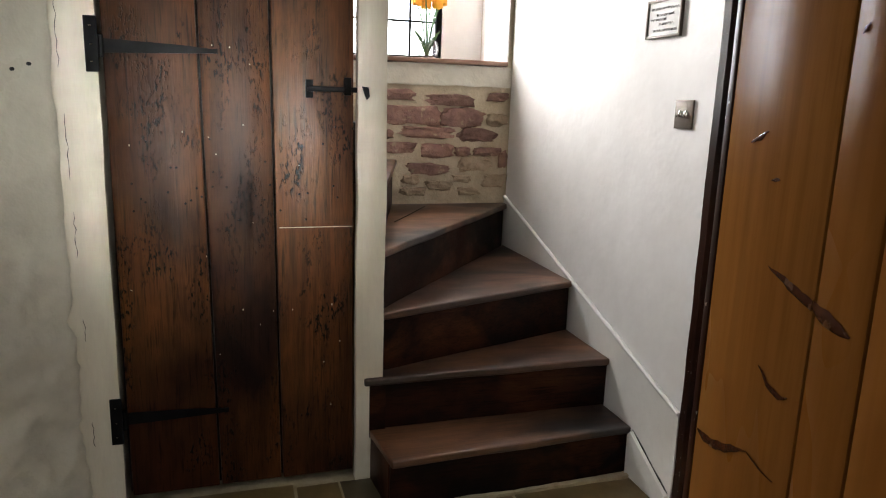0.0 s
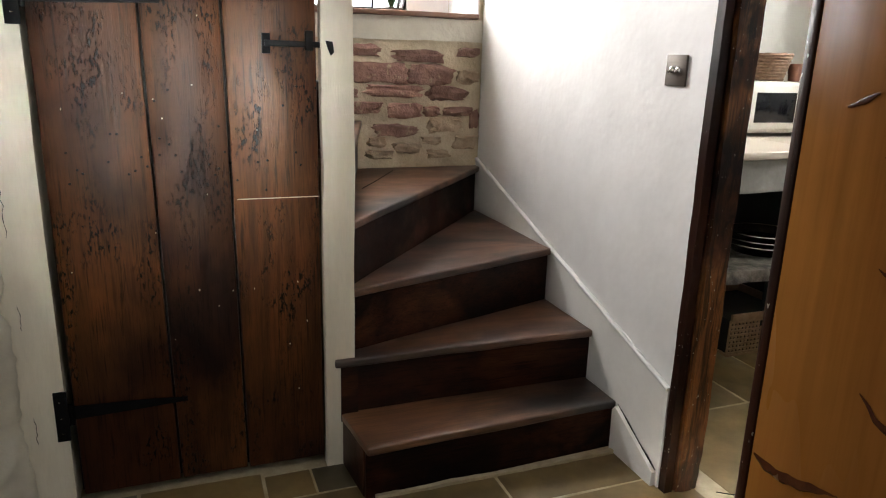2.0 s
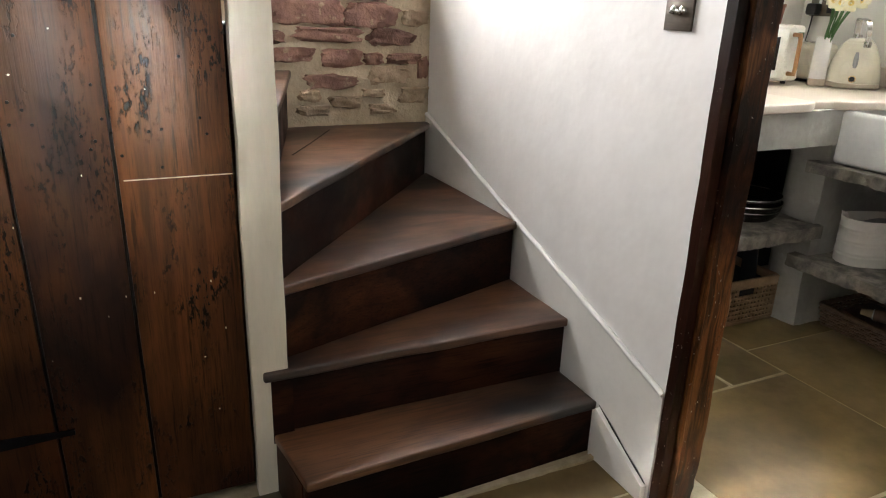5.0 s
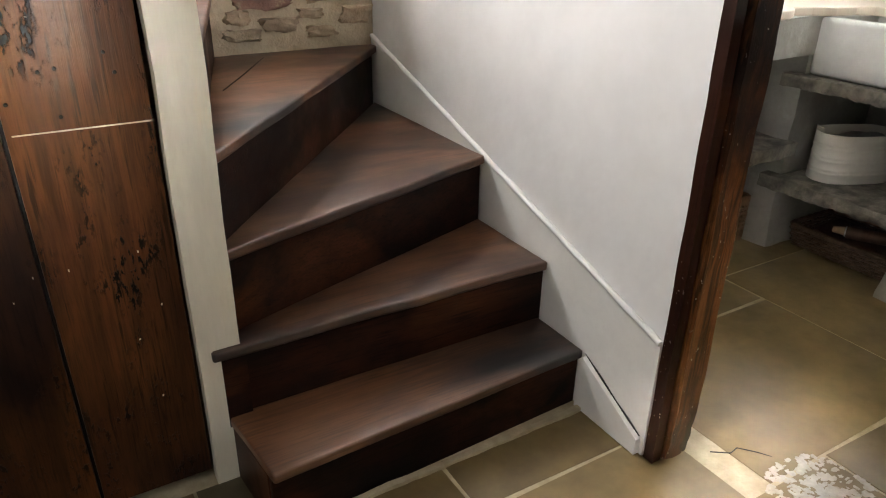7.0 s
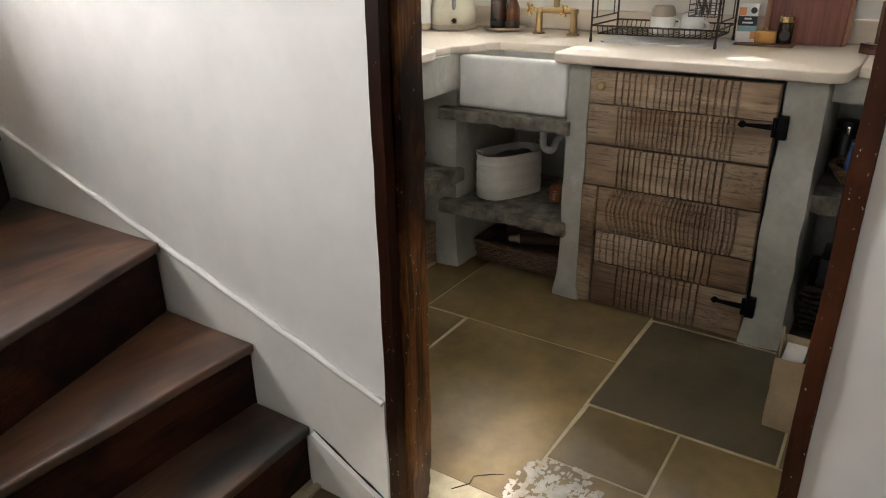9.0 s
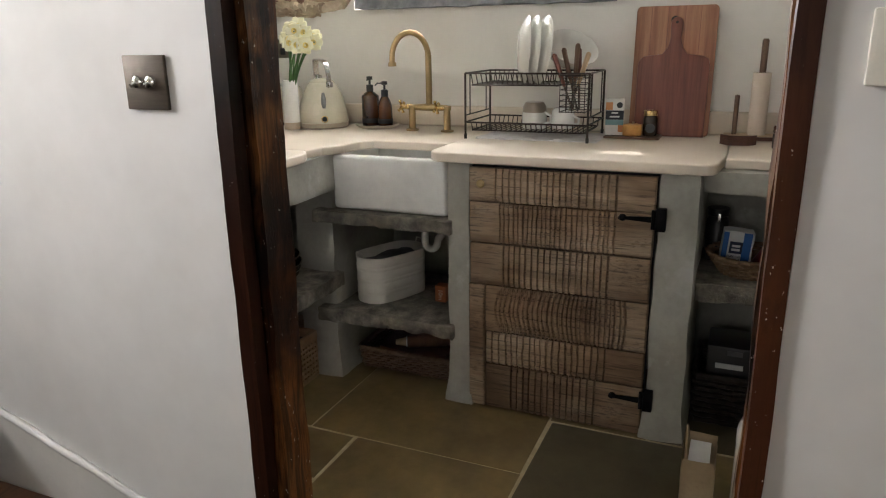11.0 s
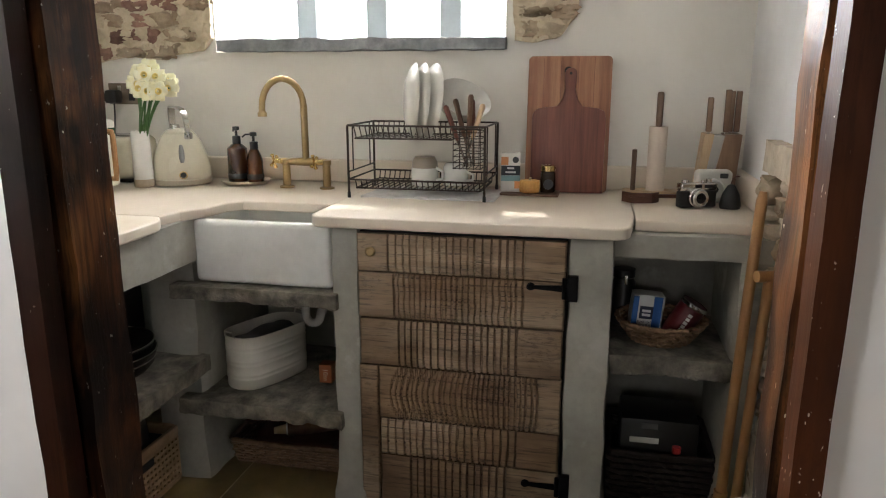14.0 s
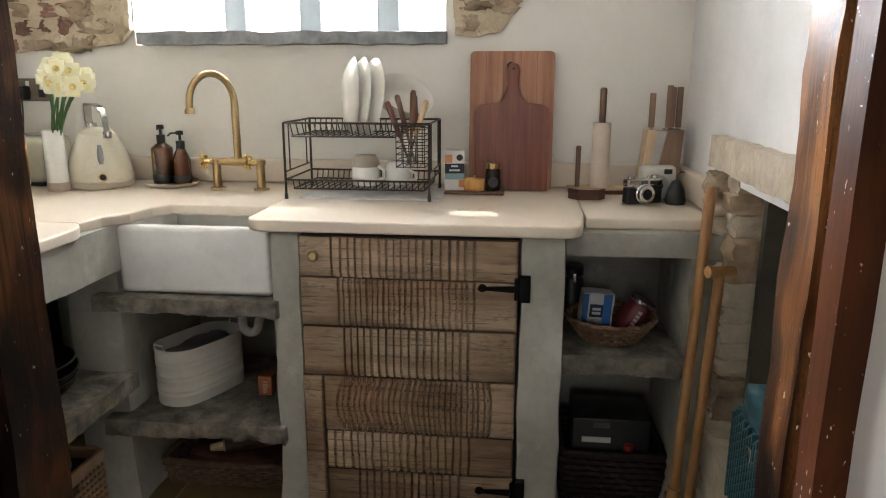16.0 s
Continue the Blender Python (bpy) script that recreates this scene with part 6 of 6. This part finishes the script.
# white bin, teal bag, paper bag
bn = thing("pedal_bin", "white rounded enamel bin on the flagstones", "bin")
part("body", lathe(bm_new(), [(0, 0), (0.115, 0), (0.120, 0.01), (0.120, 0.425), (0, 0.425)], (2.205, 0.560, 0.002), 32), CERAMIC, bn)
part("lid", lathe(bm_new(), [(0.121, 0.426), (0.121, 0.455), (0.105, 0.500), (0.065, 0.527), (0, 0.535)], (2.205, 0.560, 0.002), 32), CERAMIC, bn, smooth=70)
tb = thing("woven_bag", "teal woven leather bag with a steel buckle", "bag")
TEAL = mat("teal_leather", (0.030, 0.105, 0.125), (0.020, 0.075, 0.092), 20, gloss=(0.4, 0.55), bump=0.3, fine=200, vary=0.1)
part("body", rough(cells_box(bm_new(), 2.40, 2.62, 0.325, 0.435, 0.338, 0.58, 0.03), 0.006, 8, 1, 0.6), TEAL, tb, smooth=70)
for i in range(8):
    for j in range(10):
        yy, zz = 0.332 + i * 0.0135, 0.348 + j * 0.0225
        b_ = box(bm_new(), 2.386, 2.402, yy - 0.0065, yy + 0.0065, zz - 0.012 + 0.013 * (i % 2), zz + 0.012 + 0.013 * (i % 2), 0.003, 1)
        part("strip", b_, TEAL, tb)
for i in range(13):
    for j in range(10):
        xx, zz = 2.412 + i * 0.0155, 0.348 + j * 0.0225
        b_ = box(bm_new(), xx - 0.0065, xx + 0.0065, 0.431, 0.444, zz - 0.012 + 0.013 * (i % 2), zz + 0.012 + 0.013 * (i % 2), 0.003, 1)
        part("strip", b_, TEAL, tb)
part("buckle", box(bm_new(), 2.44, 2.465, 0.445, 0.450, 0.515, 0.545, 0.002), STEEL, tb)
part("shoulder", rough(cells_box(bm_new(), 2.42, 2.60, 0.335, 0.425, 0.56, 0.640, 0.03), 0.006, 8, 4, 0.7), TEAL, tb, smooth=70)
pg = thing("paper_bag", "brown paper carrier bag with a twisted handle", "bag")
KRAFT = mat("kraft_paper", (0.42, 0.32, 0.20), (0.35, 0.26, 0.16), 10, gloss=(0.7, 0.8), bump=0.4)
bm = bm_new()
cells_box(bm, 2.40, 2.55, 0.715, 0.80, 0.002, 0.235, 0.03)
bmesh.ops.delete(bm, geom=[f for f in bm.faces if all(q.co.z > 0.23 for q in f.verts)], context='FACES')
part("body", rough(bm, 0.006, 9, 2), KRAFT, pg)
part("handle", tube(bm_new(), arc((2.425, 0.79, 0.225), (2.47, 0.80, 0.36), (2.53, 0.79, 0.225), 10), 0.003, 6), KRAFT, pg)
part("lining", box(bm_new(), 2.415, 2.54, 0.73, 0.785, 0.02, 0.215), plain("white_tissue", (0.7, 0.69, 0.66), 0.8), pg)

# ---- under the worktop ----
tub = thing("oval_tub", "white ribbed metal oval tub on the stone shelf", "tub")
prof = [(0, 0), (0.97, 0.0), (0.985, 0.005)]
for z in (0.030, 0.078, 0.126):
    prof += [(0.982, z), (1.0, z + 0.003), (1.0, z + 0.007), (0.982, z + 0.010), (0.982, z + 0.016), (1.0, z + 0.019), (1.0, z + 0.023), (0.982, z + 0.026)]
prof += [(0.985, 0.176), (1.012, 0.179), (1.012, 0.186), (0.985, 0.187), (0.965, 0.176), (0.955, 0.012), (0, 0.012)]
bm = lathe(bm_new(), prof, (0, 0, 0), 56, 0.086, 0.086)
for v in bm.verts:
    v.co.x += 0.068 * max(-1.0, min(1.0, v.co.x / 0.030))
part("body", bm, WHITE_METAL, tub, smooth=40)
for sx_ in (-1, 1):
    part("handle", tube(bm_new(), [(sx_ * 0.150, -0.022, 0.178), (sx_ * 0.156, -0.020, 0.204), (sx_ * 0.156, 0.020, 0.204), (sx_ * 0.150, 0.022, 0.178)], 0.003, 6), WHITE_METAL, tub)
part("jar", rough(cells_box(bm_new(), -0.11, 0.11, -0.055, 0.055, 0.02, 0.165, 0.03), 0.012, 12, 3, 0.5), plain("grey_bottles", (0.16, 0.15, 0.14), 0.35), tub, "dark jars inside the tub", smooth=60)
tub.matrix_world = pose(3.080, 2.000, 0.3155, 0, 0, -24)
pipe = thing("sink_trap", "white plastic sink waste trap", "pipe")
part("trap", tube(bm_new(), [(3.06, 1.838, 0.657), (3.06, 1.838, 0.555)] + [(3.06, 1.812 + 0.026 * math.cos(a * math.pi / 8), 0.555 - 0.026 * math.sin(a * math.pi / 8)) for a in range(1, 8)] + [(3.07, 1.787, 0.566), (3.13, 1.784, 0.585), (3.25, 1.780, 0.600)], 0.0150, 12), CERAMIC, pipe, smooth=60)
ob_ = thing("orange_box", "small orange carton marked 10m", "carton")
part("carton", box(bm_new(), 3.05, 3.095, 1.75, 1.795, 0.3155, 0.3815, 0.001), mat("orange_carton", (0.36, 0.11, 0.035), (0.30, 0.09, 0.03), 20), ob_)
bar_text("10m", 0.026, Matrix.Translation((3.0492, 1.772, 0.3465)) @ pose(0, 0, 0, 90, 0, -90) @ pose(0, 0, 0, 0, 0, -90), plain("pale_print", (0.65, 0.5, 0.4), 0.6), ob_)


def woven_basket(name, label, x0, x1, y0, y1, z0, z1, material, rows, cols, flare=0.0):
    """A basket of stakes and wavy woven rows, open at the top."""
    b = thing(name, label, "basket")
    part("bottom", box(bm_new(), x0 + 0.006, x1 - 0.006, y0 + 0.006, y1 - 0.006, z0, z0 + 0.012), material, b)
    cx, cy = (x0 + x1) / 2, (y0 + y1) / 2

    def ringpt(u, z, off):
        per = 2 * ((x1 - x0) + (y1 - y0))
        d = (u % 1.0) * per
        a, c = x1 - x0, y1 - y0
        if d < a:
            p = Vector((x0 + d, y0, z))
        elif d < a + c:
            p = Vector((x1, y0 + d - a, z))
        elif d < 2 * a + c:
            p = Vector((x1 - (d - a - c), y1, z))
        else:
            p = Vector((x0, y1 - (d - 2 * a - c), z))
        out = Vector((p.x - cx, p.y - cy, 0)).normalized()
        return p + out * (off + flare * (z - z0) / (z1 - z0))
    n = cols * 2
    for r in range(rows):
        z = z0 + 0.008 + (z1 - z0 - 0.016) * r / (rows - 1)
        part("weaver", tube(bm_new(), [ringpt(i / n, z + 0.0015 * math.sin(i * 1.7 + r), 0.004 * (1 if (i + r) % 2 else -1)) for i in range(n + 1)], (z1 - z0) / rows * 0.48, 6), material, b)
    for i in range(cols):
        part("stake", tube(bm_new(), [ringpt((2 * i) / n, z0, 0.0), ringpt((2 * i) / n, z1, 0.0)], 0.004, 5), material, b)
    part("rim", tube(bm_new(), [ringpt(i / n, z1, 0.002 * (1 if i % 2 else -1)) for i in range(n + 1)], 0.009, 7), material, b)
    return b


wb = woven_basket("wicker_tray", "dark wicker tray basket on the floor under the shelf", 3.005, 3.28, 1.715, 2.105, 0.003, 0.092, mat("mid_brown_wicker", (0.165, 0.092, 0.052), (0.085, 0.046, 0.026), 30, gloss=(0.5, 0.7), bump=0.4, fine=120, grain=0.4), 7, 30, 0.02)
rp = thing("rolling_pin", "wooden rolling pin lying in the basket", "rolling pin")
part("barrel", tube(bm_new(), [(3.085, 1.94, 0.105), (3.16, 1.77, 0.112)], 0.027, 14), WALNUT, rp)
part("end", tube(bm_new(), [(3.066, 1.985, 0.103), (3.083, 1.945, 0.105)], [0.012, 0.018], 12), PALE_WOOD, rp)
part("collar", tube(bm_new(), [(3.083, 1.945, 0.105), (3.088, 1.934, 0.105)], 0.022, 12), CERAMIC, rp)
bd = solid("leather_apron", rough(cells_box(bm_new(), 3.045, 3.235, 1.75, 2.06, 0.016, 0.085, 0.03), 0.014, 10, 8, 0.5), LEATHER, "dark brown folded leather apron in the tray", "apron", smooth=60)

rb = thing("rattan_basket", "tan rattan crate with square openwork on the floor", "basket")
RAT = mat("tan_rattan", (0.34, 0.215, 0.125), (0.25, 0.15, 0.085), 20, gloss=(0.6, 0.75), bump=0.3, fine=150)
BX0, BX1, BY0, BY1, BZ1 = 2.47, 2.855, 2.235, 2.60, 0.205
part("bottom", box(bm_new(), BX0, BX1, BY0, BY1, 0.003, 0.012), RAT, rb)
# added black block: the crate's inner shade put into a colour
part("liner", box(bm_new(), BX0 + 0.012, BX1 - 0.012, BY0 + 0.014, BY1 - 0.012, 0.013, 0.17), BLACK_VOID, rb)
for i in range(20):
    x = BX0 + (BX1 - BX0) * i / 19
    part("upright", box(bm_new(), x - 0.005, x + 0.005, BY0, BY0 + 0.006, 0.012, BZ1 - 0.03), RAT, rb)
for j in range(8):
    z = 0.02 + j * 0.021
    part("strand", box(bm_new(), BX0, BX1, BY0 - 0.003, BY0 + 0.003, z - 0.0045, z + 0.0045), RAT, rb)
    part("strand", box(bm_new(), BX1 - 0.003, BX1 + 0.003, BY0 + 0.004, BY1, z - 0.0045, z + 0.0045), RAT, rb)
for i in range(16):
    y = BY0 + 0.012 + (BY1 - BY0 - 0.016) * i / 15
    part("upright", box(bm_new(), BX1 - 0.009, BX1 - 0.0035, y - 0.005, y + 0.005, 0.012, BZ1 - 0.03), RAT, rb)
part("rim", box(bm_new(), BX0, BX1, BY0 - 0.007, BY0 + 0.009, BZ1 - 0.034, BZ1, 0.005), RAT, rb)
part("rim", box(bm_new(), BX1 - 0.011, BX1 + 0.007, BY0 + 0.0095, BY1, BZ1 - 0.034, BZ1, 0.005), RAT, rb)
part("rim", box(bm_new(), BX0, BX1 - 0.012, BY1 - 0.009, BY1 + 0.007, BZ1 - 0.034, BZ1, 0.005), RAT, rb)
part("grip_slot", box(bm_new(), 2.63, 2.71, BY0 - 0.009, BY0 - 0.0065, BZ1 - 0.065, BZ1 - 0.040), BLACK_VOID, rb)
gr = thing("box_grater", "dark perforated metal grater standing in the crate", "grater")
part("sheet", prism(bm_new(), [(2.70, 0.17), (2.80, 0.17), (2.775, 0.36), (2.70, 0.345)], 'y', 2.30, 2.304), plain("dark_steel", (0.05, 0.05, 0.055), 0.3, 0.8), gr)
part("edge", tube(bm_new(), [(2.80, 2.302, 0.17), (2.775, 2.302, 0.36)], 0.003, 6), STEEL, gr)
for i, (z, r) in enumerate(((0.4525, 0.150), (0.4785, 0.158), (0.5045, 0.152))):
    pn = thing("frying_pan", "dark frying pan in a stack on the stone shelf", "pan", "stacked pans")
    part("pan", lathe(bm_new(), [(0, 0), (r * 0.85, 0), (r * 0.97, 0.02), (r, 0.040), (r * 0.97, 0.040), (r * 0.83, 0.006), (0, 0.006)], (2.70, 2.36, z), 40), plain("dark_pan", (0.03, 0.022, 0.018), 0.18, 0.7), pn, smooth=40)
    part("rim_ring", tube(bm_new(), [(2.70 + r * math.cos(a * math.pi / 20), 2.36 + r * math.sin(a * math.pi / 20), z + 0.040) for a in range(41)], 0.003, 6), STEEL, pn)

# right bay
bowl = thing("wicker_bowl", "round brown wicker bowl on the stone shelf", "basket")
for r in range(6):
    rr = 0.085 + 0.009 * r
    part("weaver", tube(bm_new(), [(3.115 + (rr + 0.004 * (1 if (i + r) % 2 else -1)) * math.cos(i * math.pi / 24), 0.672 + (rr + 0.004 * (1 if (i + r) % 2 else -1)) * 1.02 * math.sin(i * math.pi / 24), 0.552 + r * 0.0125) for i in range(49)], 0.0072, 6), WICKER, bowl)
part("bottom", lathe(bm_new(), [(0, 0), (0.085, 0), (0.085, 0.006), (0, 0.006)], (3.115, 0.672, 0.546)), WICKER, bowl)
sb = thing("sugar_bag", "blue and white paper bag of granulated sugar", "food packet")
sm = Matrix.Translation((3.13, 0.722, 0.553)) @ pose(0, 0, 0, 4, 0, 6)
bm = cells_box(bm_new(), -0.032, 0.032, -0.048, 0.048, 0.0, 0.135, 0.016)
part("packet", rough(bm, 0.003, 25, 1, 0.3), plain("white_paper", (0.72, 0.72, 0.70), 0.55), sb, smooth=60)
BLUE = plain("royal_blue_print", (0.025, 0.13, 0.42), 0.5)
part("stripe", box(bm_new(), -0.0365, -0.031, 0.032, 0.0485, 0.004, 0.13), BLUE, sb)
part("stripe", box(bm_new(), -0.0365, -0.031, -0.040, -0.014, 0.035, 0.132), BLUE, sb)
part("label", box(bm_new(), -0.0375, -0.034, -0.014, 0.026, 0.060, 0.100), plain("navy_print", (0.01, 0.02, 0.05), 0.5), sb)
for i, (w_, z) in enumerate(((0.013, 0.086), (0.013, 0.073))):
    part("mark", box(bm_new(), -0.0386, -0.0376, 0.006 - w_, 0.006 + w_, z - 0.004, z + 0.004), plain("white_mark", (0.7, 0.7, 0.68), 0.5), sb)
for body, size, z in (("PURE CANE", 0.010, 0.049), ("GRANULATED", 0.0115, 0.038), ("SUGAR", 0.014, 0.025)):
    bar_text(body, size, pose(-0.0358, 0.004, z, 90, 0, -90), plain("navy_text", (0.015, 0.025, 0.06), 0.5), sb)
sb.matrix_world = sm
cf = thing("coffee_tin", "dark red coffee tin leaning in the bowl", "food packet")
part("tin", lathe(bm_new(), [(0, 0), (0.040, 0), (0.041, 0.003), (0.041, 0.118), (0.039, 0.121), (0, 0.121)], (0, 0, 0), 28), mat("dark_red_tin", (0.13, 0.012, 0.016), (0.10, 0.010, 0.012), 20, gloss=(0.3, 0.4)), cf)
part("lid_band", lathe(bm_new(), [(0.0415, 0.108), (0.0425, 0.110), (0.0425, 0.120), (0.0405, 0.1225)], (0, 0, 0), 28), STEEL, cf)
for i in range(5):
    part("mark", box(bm_new(), -0.0428, -0.0405, -0.006, 0.006, 0.028 + i * 0.0135, 0.0375 + i * 0.0135), plain("pale_mark", (0.55, 0.5, 0.48), 0.5), cf)
cf.matrix_world = Matrix.Translation((3.115, 0.634, 0.562)) @ pose(0, 0, 0, 30, 0, 0)
mg = thing("black_jar", "black jar with a steel clip behind the sugar", "jar")
part("jar", lathe(bm_new(), [(0, 0), (0.038, 0), (0.038, 0.14), (0.030, 0.155), (0.036, 0.16), (0.036, 0.185), (0, 0.188)], (3.245, 0.785, 0.548), 24), BLACK_PLASTIC, mg)
part("clip", box(bm_new(), 3.200, 3.206, 0.775, 0.785, 0.69, 0.72, 0.001), STEEL, mg)
cr = woven_basket("storage_crate", "dark wicker storage crate on the floor", 3.04, 3.32, 0.50, 0.80, 0.003, 0.185, mat("black_brown_wicker", (0.030, 0.021, 0.016), (0.016, 0.012, 0.010), 30, gloss=(0.5, 0.7), bump=0.4, fine=120, grain=0.4, spec=0.2), 9, 26, 0.01)
bb = thing("black_file_box", "black plastic box with a white label in the crate", "box")
part("box", box(bm_new(), 3.07, 3.25, 0.535, 0.775, 0.022, 0.285, 0.008, 2), BLACK_PLASTIC, bb)
part("label", box(bm_new(), 3.0665, 3.0705, 0.655, 0.745, 0.205, 0.223), plain("white_label", (0.7, 0.7, 0.68), 0.5), bb)
part("sticker", box(bm_new(), 3.0665, 3.0705, 0.66, 0.71, 0.255, 0.272), plain("grey_sticker", (0.10, 0.10, 0.10), 0.4), bb)
rc = solid("red_cap", lathe(bm_new(), [(0, 0), (0.014, 0), (0.014, 0.02), (0, 0.022)], (3.060, 0.60, 0.186), 14), plain("red_plastic", (0.35, 0.02, 0.02), 0.4), "small red bottle cap on the crate", "cap")

# ---- flagstones ----
rng = random.Random(12)
FLAGS = [
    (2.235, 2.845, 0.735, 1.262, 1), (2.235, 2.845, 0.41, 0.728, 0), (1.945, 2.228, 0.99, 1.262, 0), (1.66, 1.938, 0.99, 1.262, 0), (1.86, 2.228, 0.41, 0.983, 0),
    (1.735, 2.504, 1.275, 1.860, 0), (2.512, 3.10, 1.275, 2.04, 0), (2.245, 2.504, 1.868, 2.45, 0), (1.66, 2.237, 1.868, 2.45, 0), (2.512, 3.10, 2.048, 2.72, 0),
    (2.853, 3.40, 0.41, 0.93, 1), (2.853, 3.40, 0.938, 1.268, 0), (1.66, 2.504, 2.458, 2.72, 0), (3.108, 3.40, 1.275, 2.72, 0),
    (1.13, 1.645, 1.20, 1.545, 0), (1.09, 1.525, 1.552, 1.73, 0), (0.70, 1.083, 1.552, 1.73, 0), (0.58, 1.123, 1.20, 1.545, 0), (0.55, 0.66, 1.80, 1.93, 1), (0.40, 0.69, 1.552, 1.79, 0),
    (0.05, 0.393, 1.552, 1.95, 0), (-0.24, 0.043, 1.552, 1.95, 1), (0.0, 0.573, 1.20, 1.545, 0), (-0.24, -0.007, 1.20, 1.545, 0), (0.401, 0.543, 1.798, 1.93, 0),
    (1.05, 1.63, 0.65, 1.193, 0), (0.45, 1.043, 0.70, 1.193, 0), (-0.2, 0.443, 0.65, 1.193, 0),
]
for r, (ya, yb) in enumerate(((0.1, 0.642), (-0.45, 0.093), (-1.0, -0.457), (-1.6, -1.007))):
    x = -1.2 + 0.2 * (r % 2)
    while x < 1.6:
        w = rng.uniform(0.45, 0.7)
        FLAGS.append((x, min(x + w, 1.64) - 0.008, ya, yb, 0))
        x += w
for k, (x0, x1, y0, y1, tone) in enumerate(FLAGS):
    bm = bm_new()
    lift = rng.uniform(0.0012, 0.0026)
    j = [rng.uniform(-0.004, 0.004) for _ in range(8)]
    prism(bm, [(x0 + j[0], y0 + j[1]), (x1 + j[2], y0 + j[3]), (x1 + j[4], y1 + j[5]), (x0 + j[6], y1 + j[7])], 'z', -0.03, lift)
    bmesh.ops.bevel(bm, geom=[e for e in bm.edges if e.verts[0].co.z > -0.01 and e.verts[1].co.z > -0.01], offset=0.004, segments=2, profile=0.5, affect='EDGES')
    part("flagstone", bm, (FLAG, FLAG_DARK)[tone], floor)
# paint-spattered worn patch and a hairline crack by the threshold
bm = bm_new()
for k in range(260):
    a, rr = rng.uniform(0, 6.28), rng.uniform(0, 1) ** 0.6
    blob(bm, 1.82 + 0.13 * rr * math.cos(a), 1.19 + 0.12 * rr * math.sin(a), 0.0028, rng.uniform(0.004, 0.022), rng.uniform(0.004, 0.017), 0.0014, k, 0.40, 5, 0.95)
part("paint_patch", bm, mat("chalky_paint", (0.56, 0.53, 0.46), (0.38, 0.34, 0.26), 30, bump=0.3), floor, "white flaking paint residue", smooth=60)
part("crack", tube(bm_new(), [(1.70, 1.42, 0.001), (1.74, 1.39, 0.002), (1.77, 1.395, 0.002), (1.80, 1.36, 0.002), (1.82, 1.33, 0.001)], 0.0016, 5), BLACK_VOID, floor)
bm = bm_new()
cells_box(bm, 0.70, 1.525, 1.706, 1.722, 0.0, 0.012, 0.02)
part("mortar_fillet", rough(bm, 0.004, 20, 2), GROUT, floor, "pale mortar fillet at the stair foot")
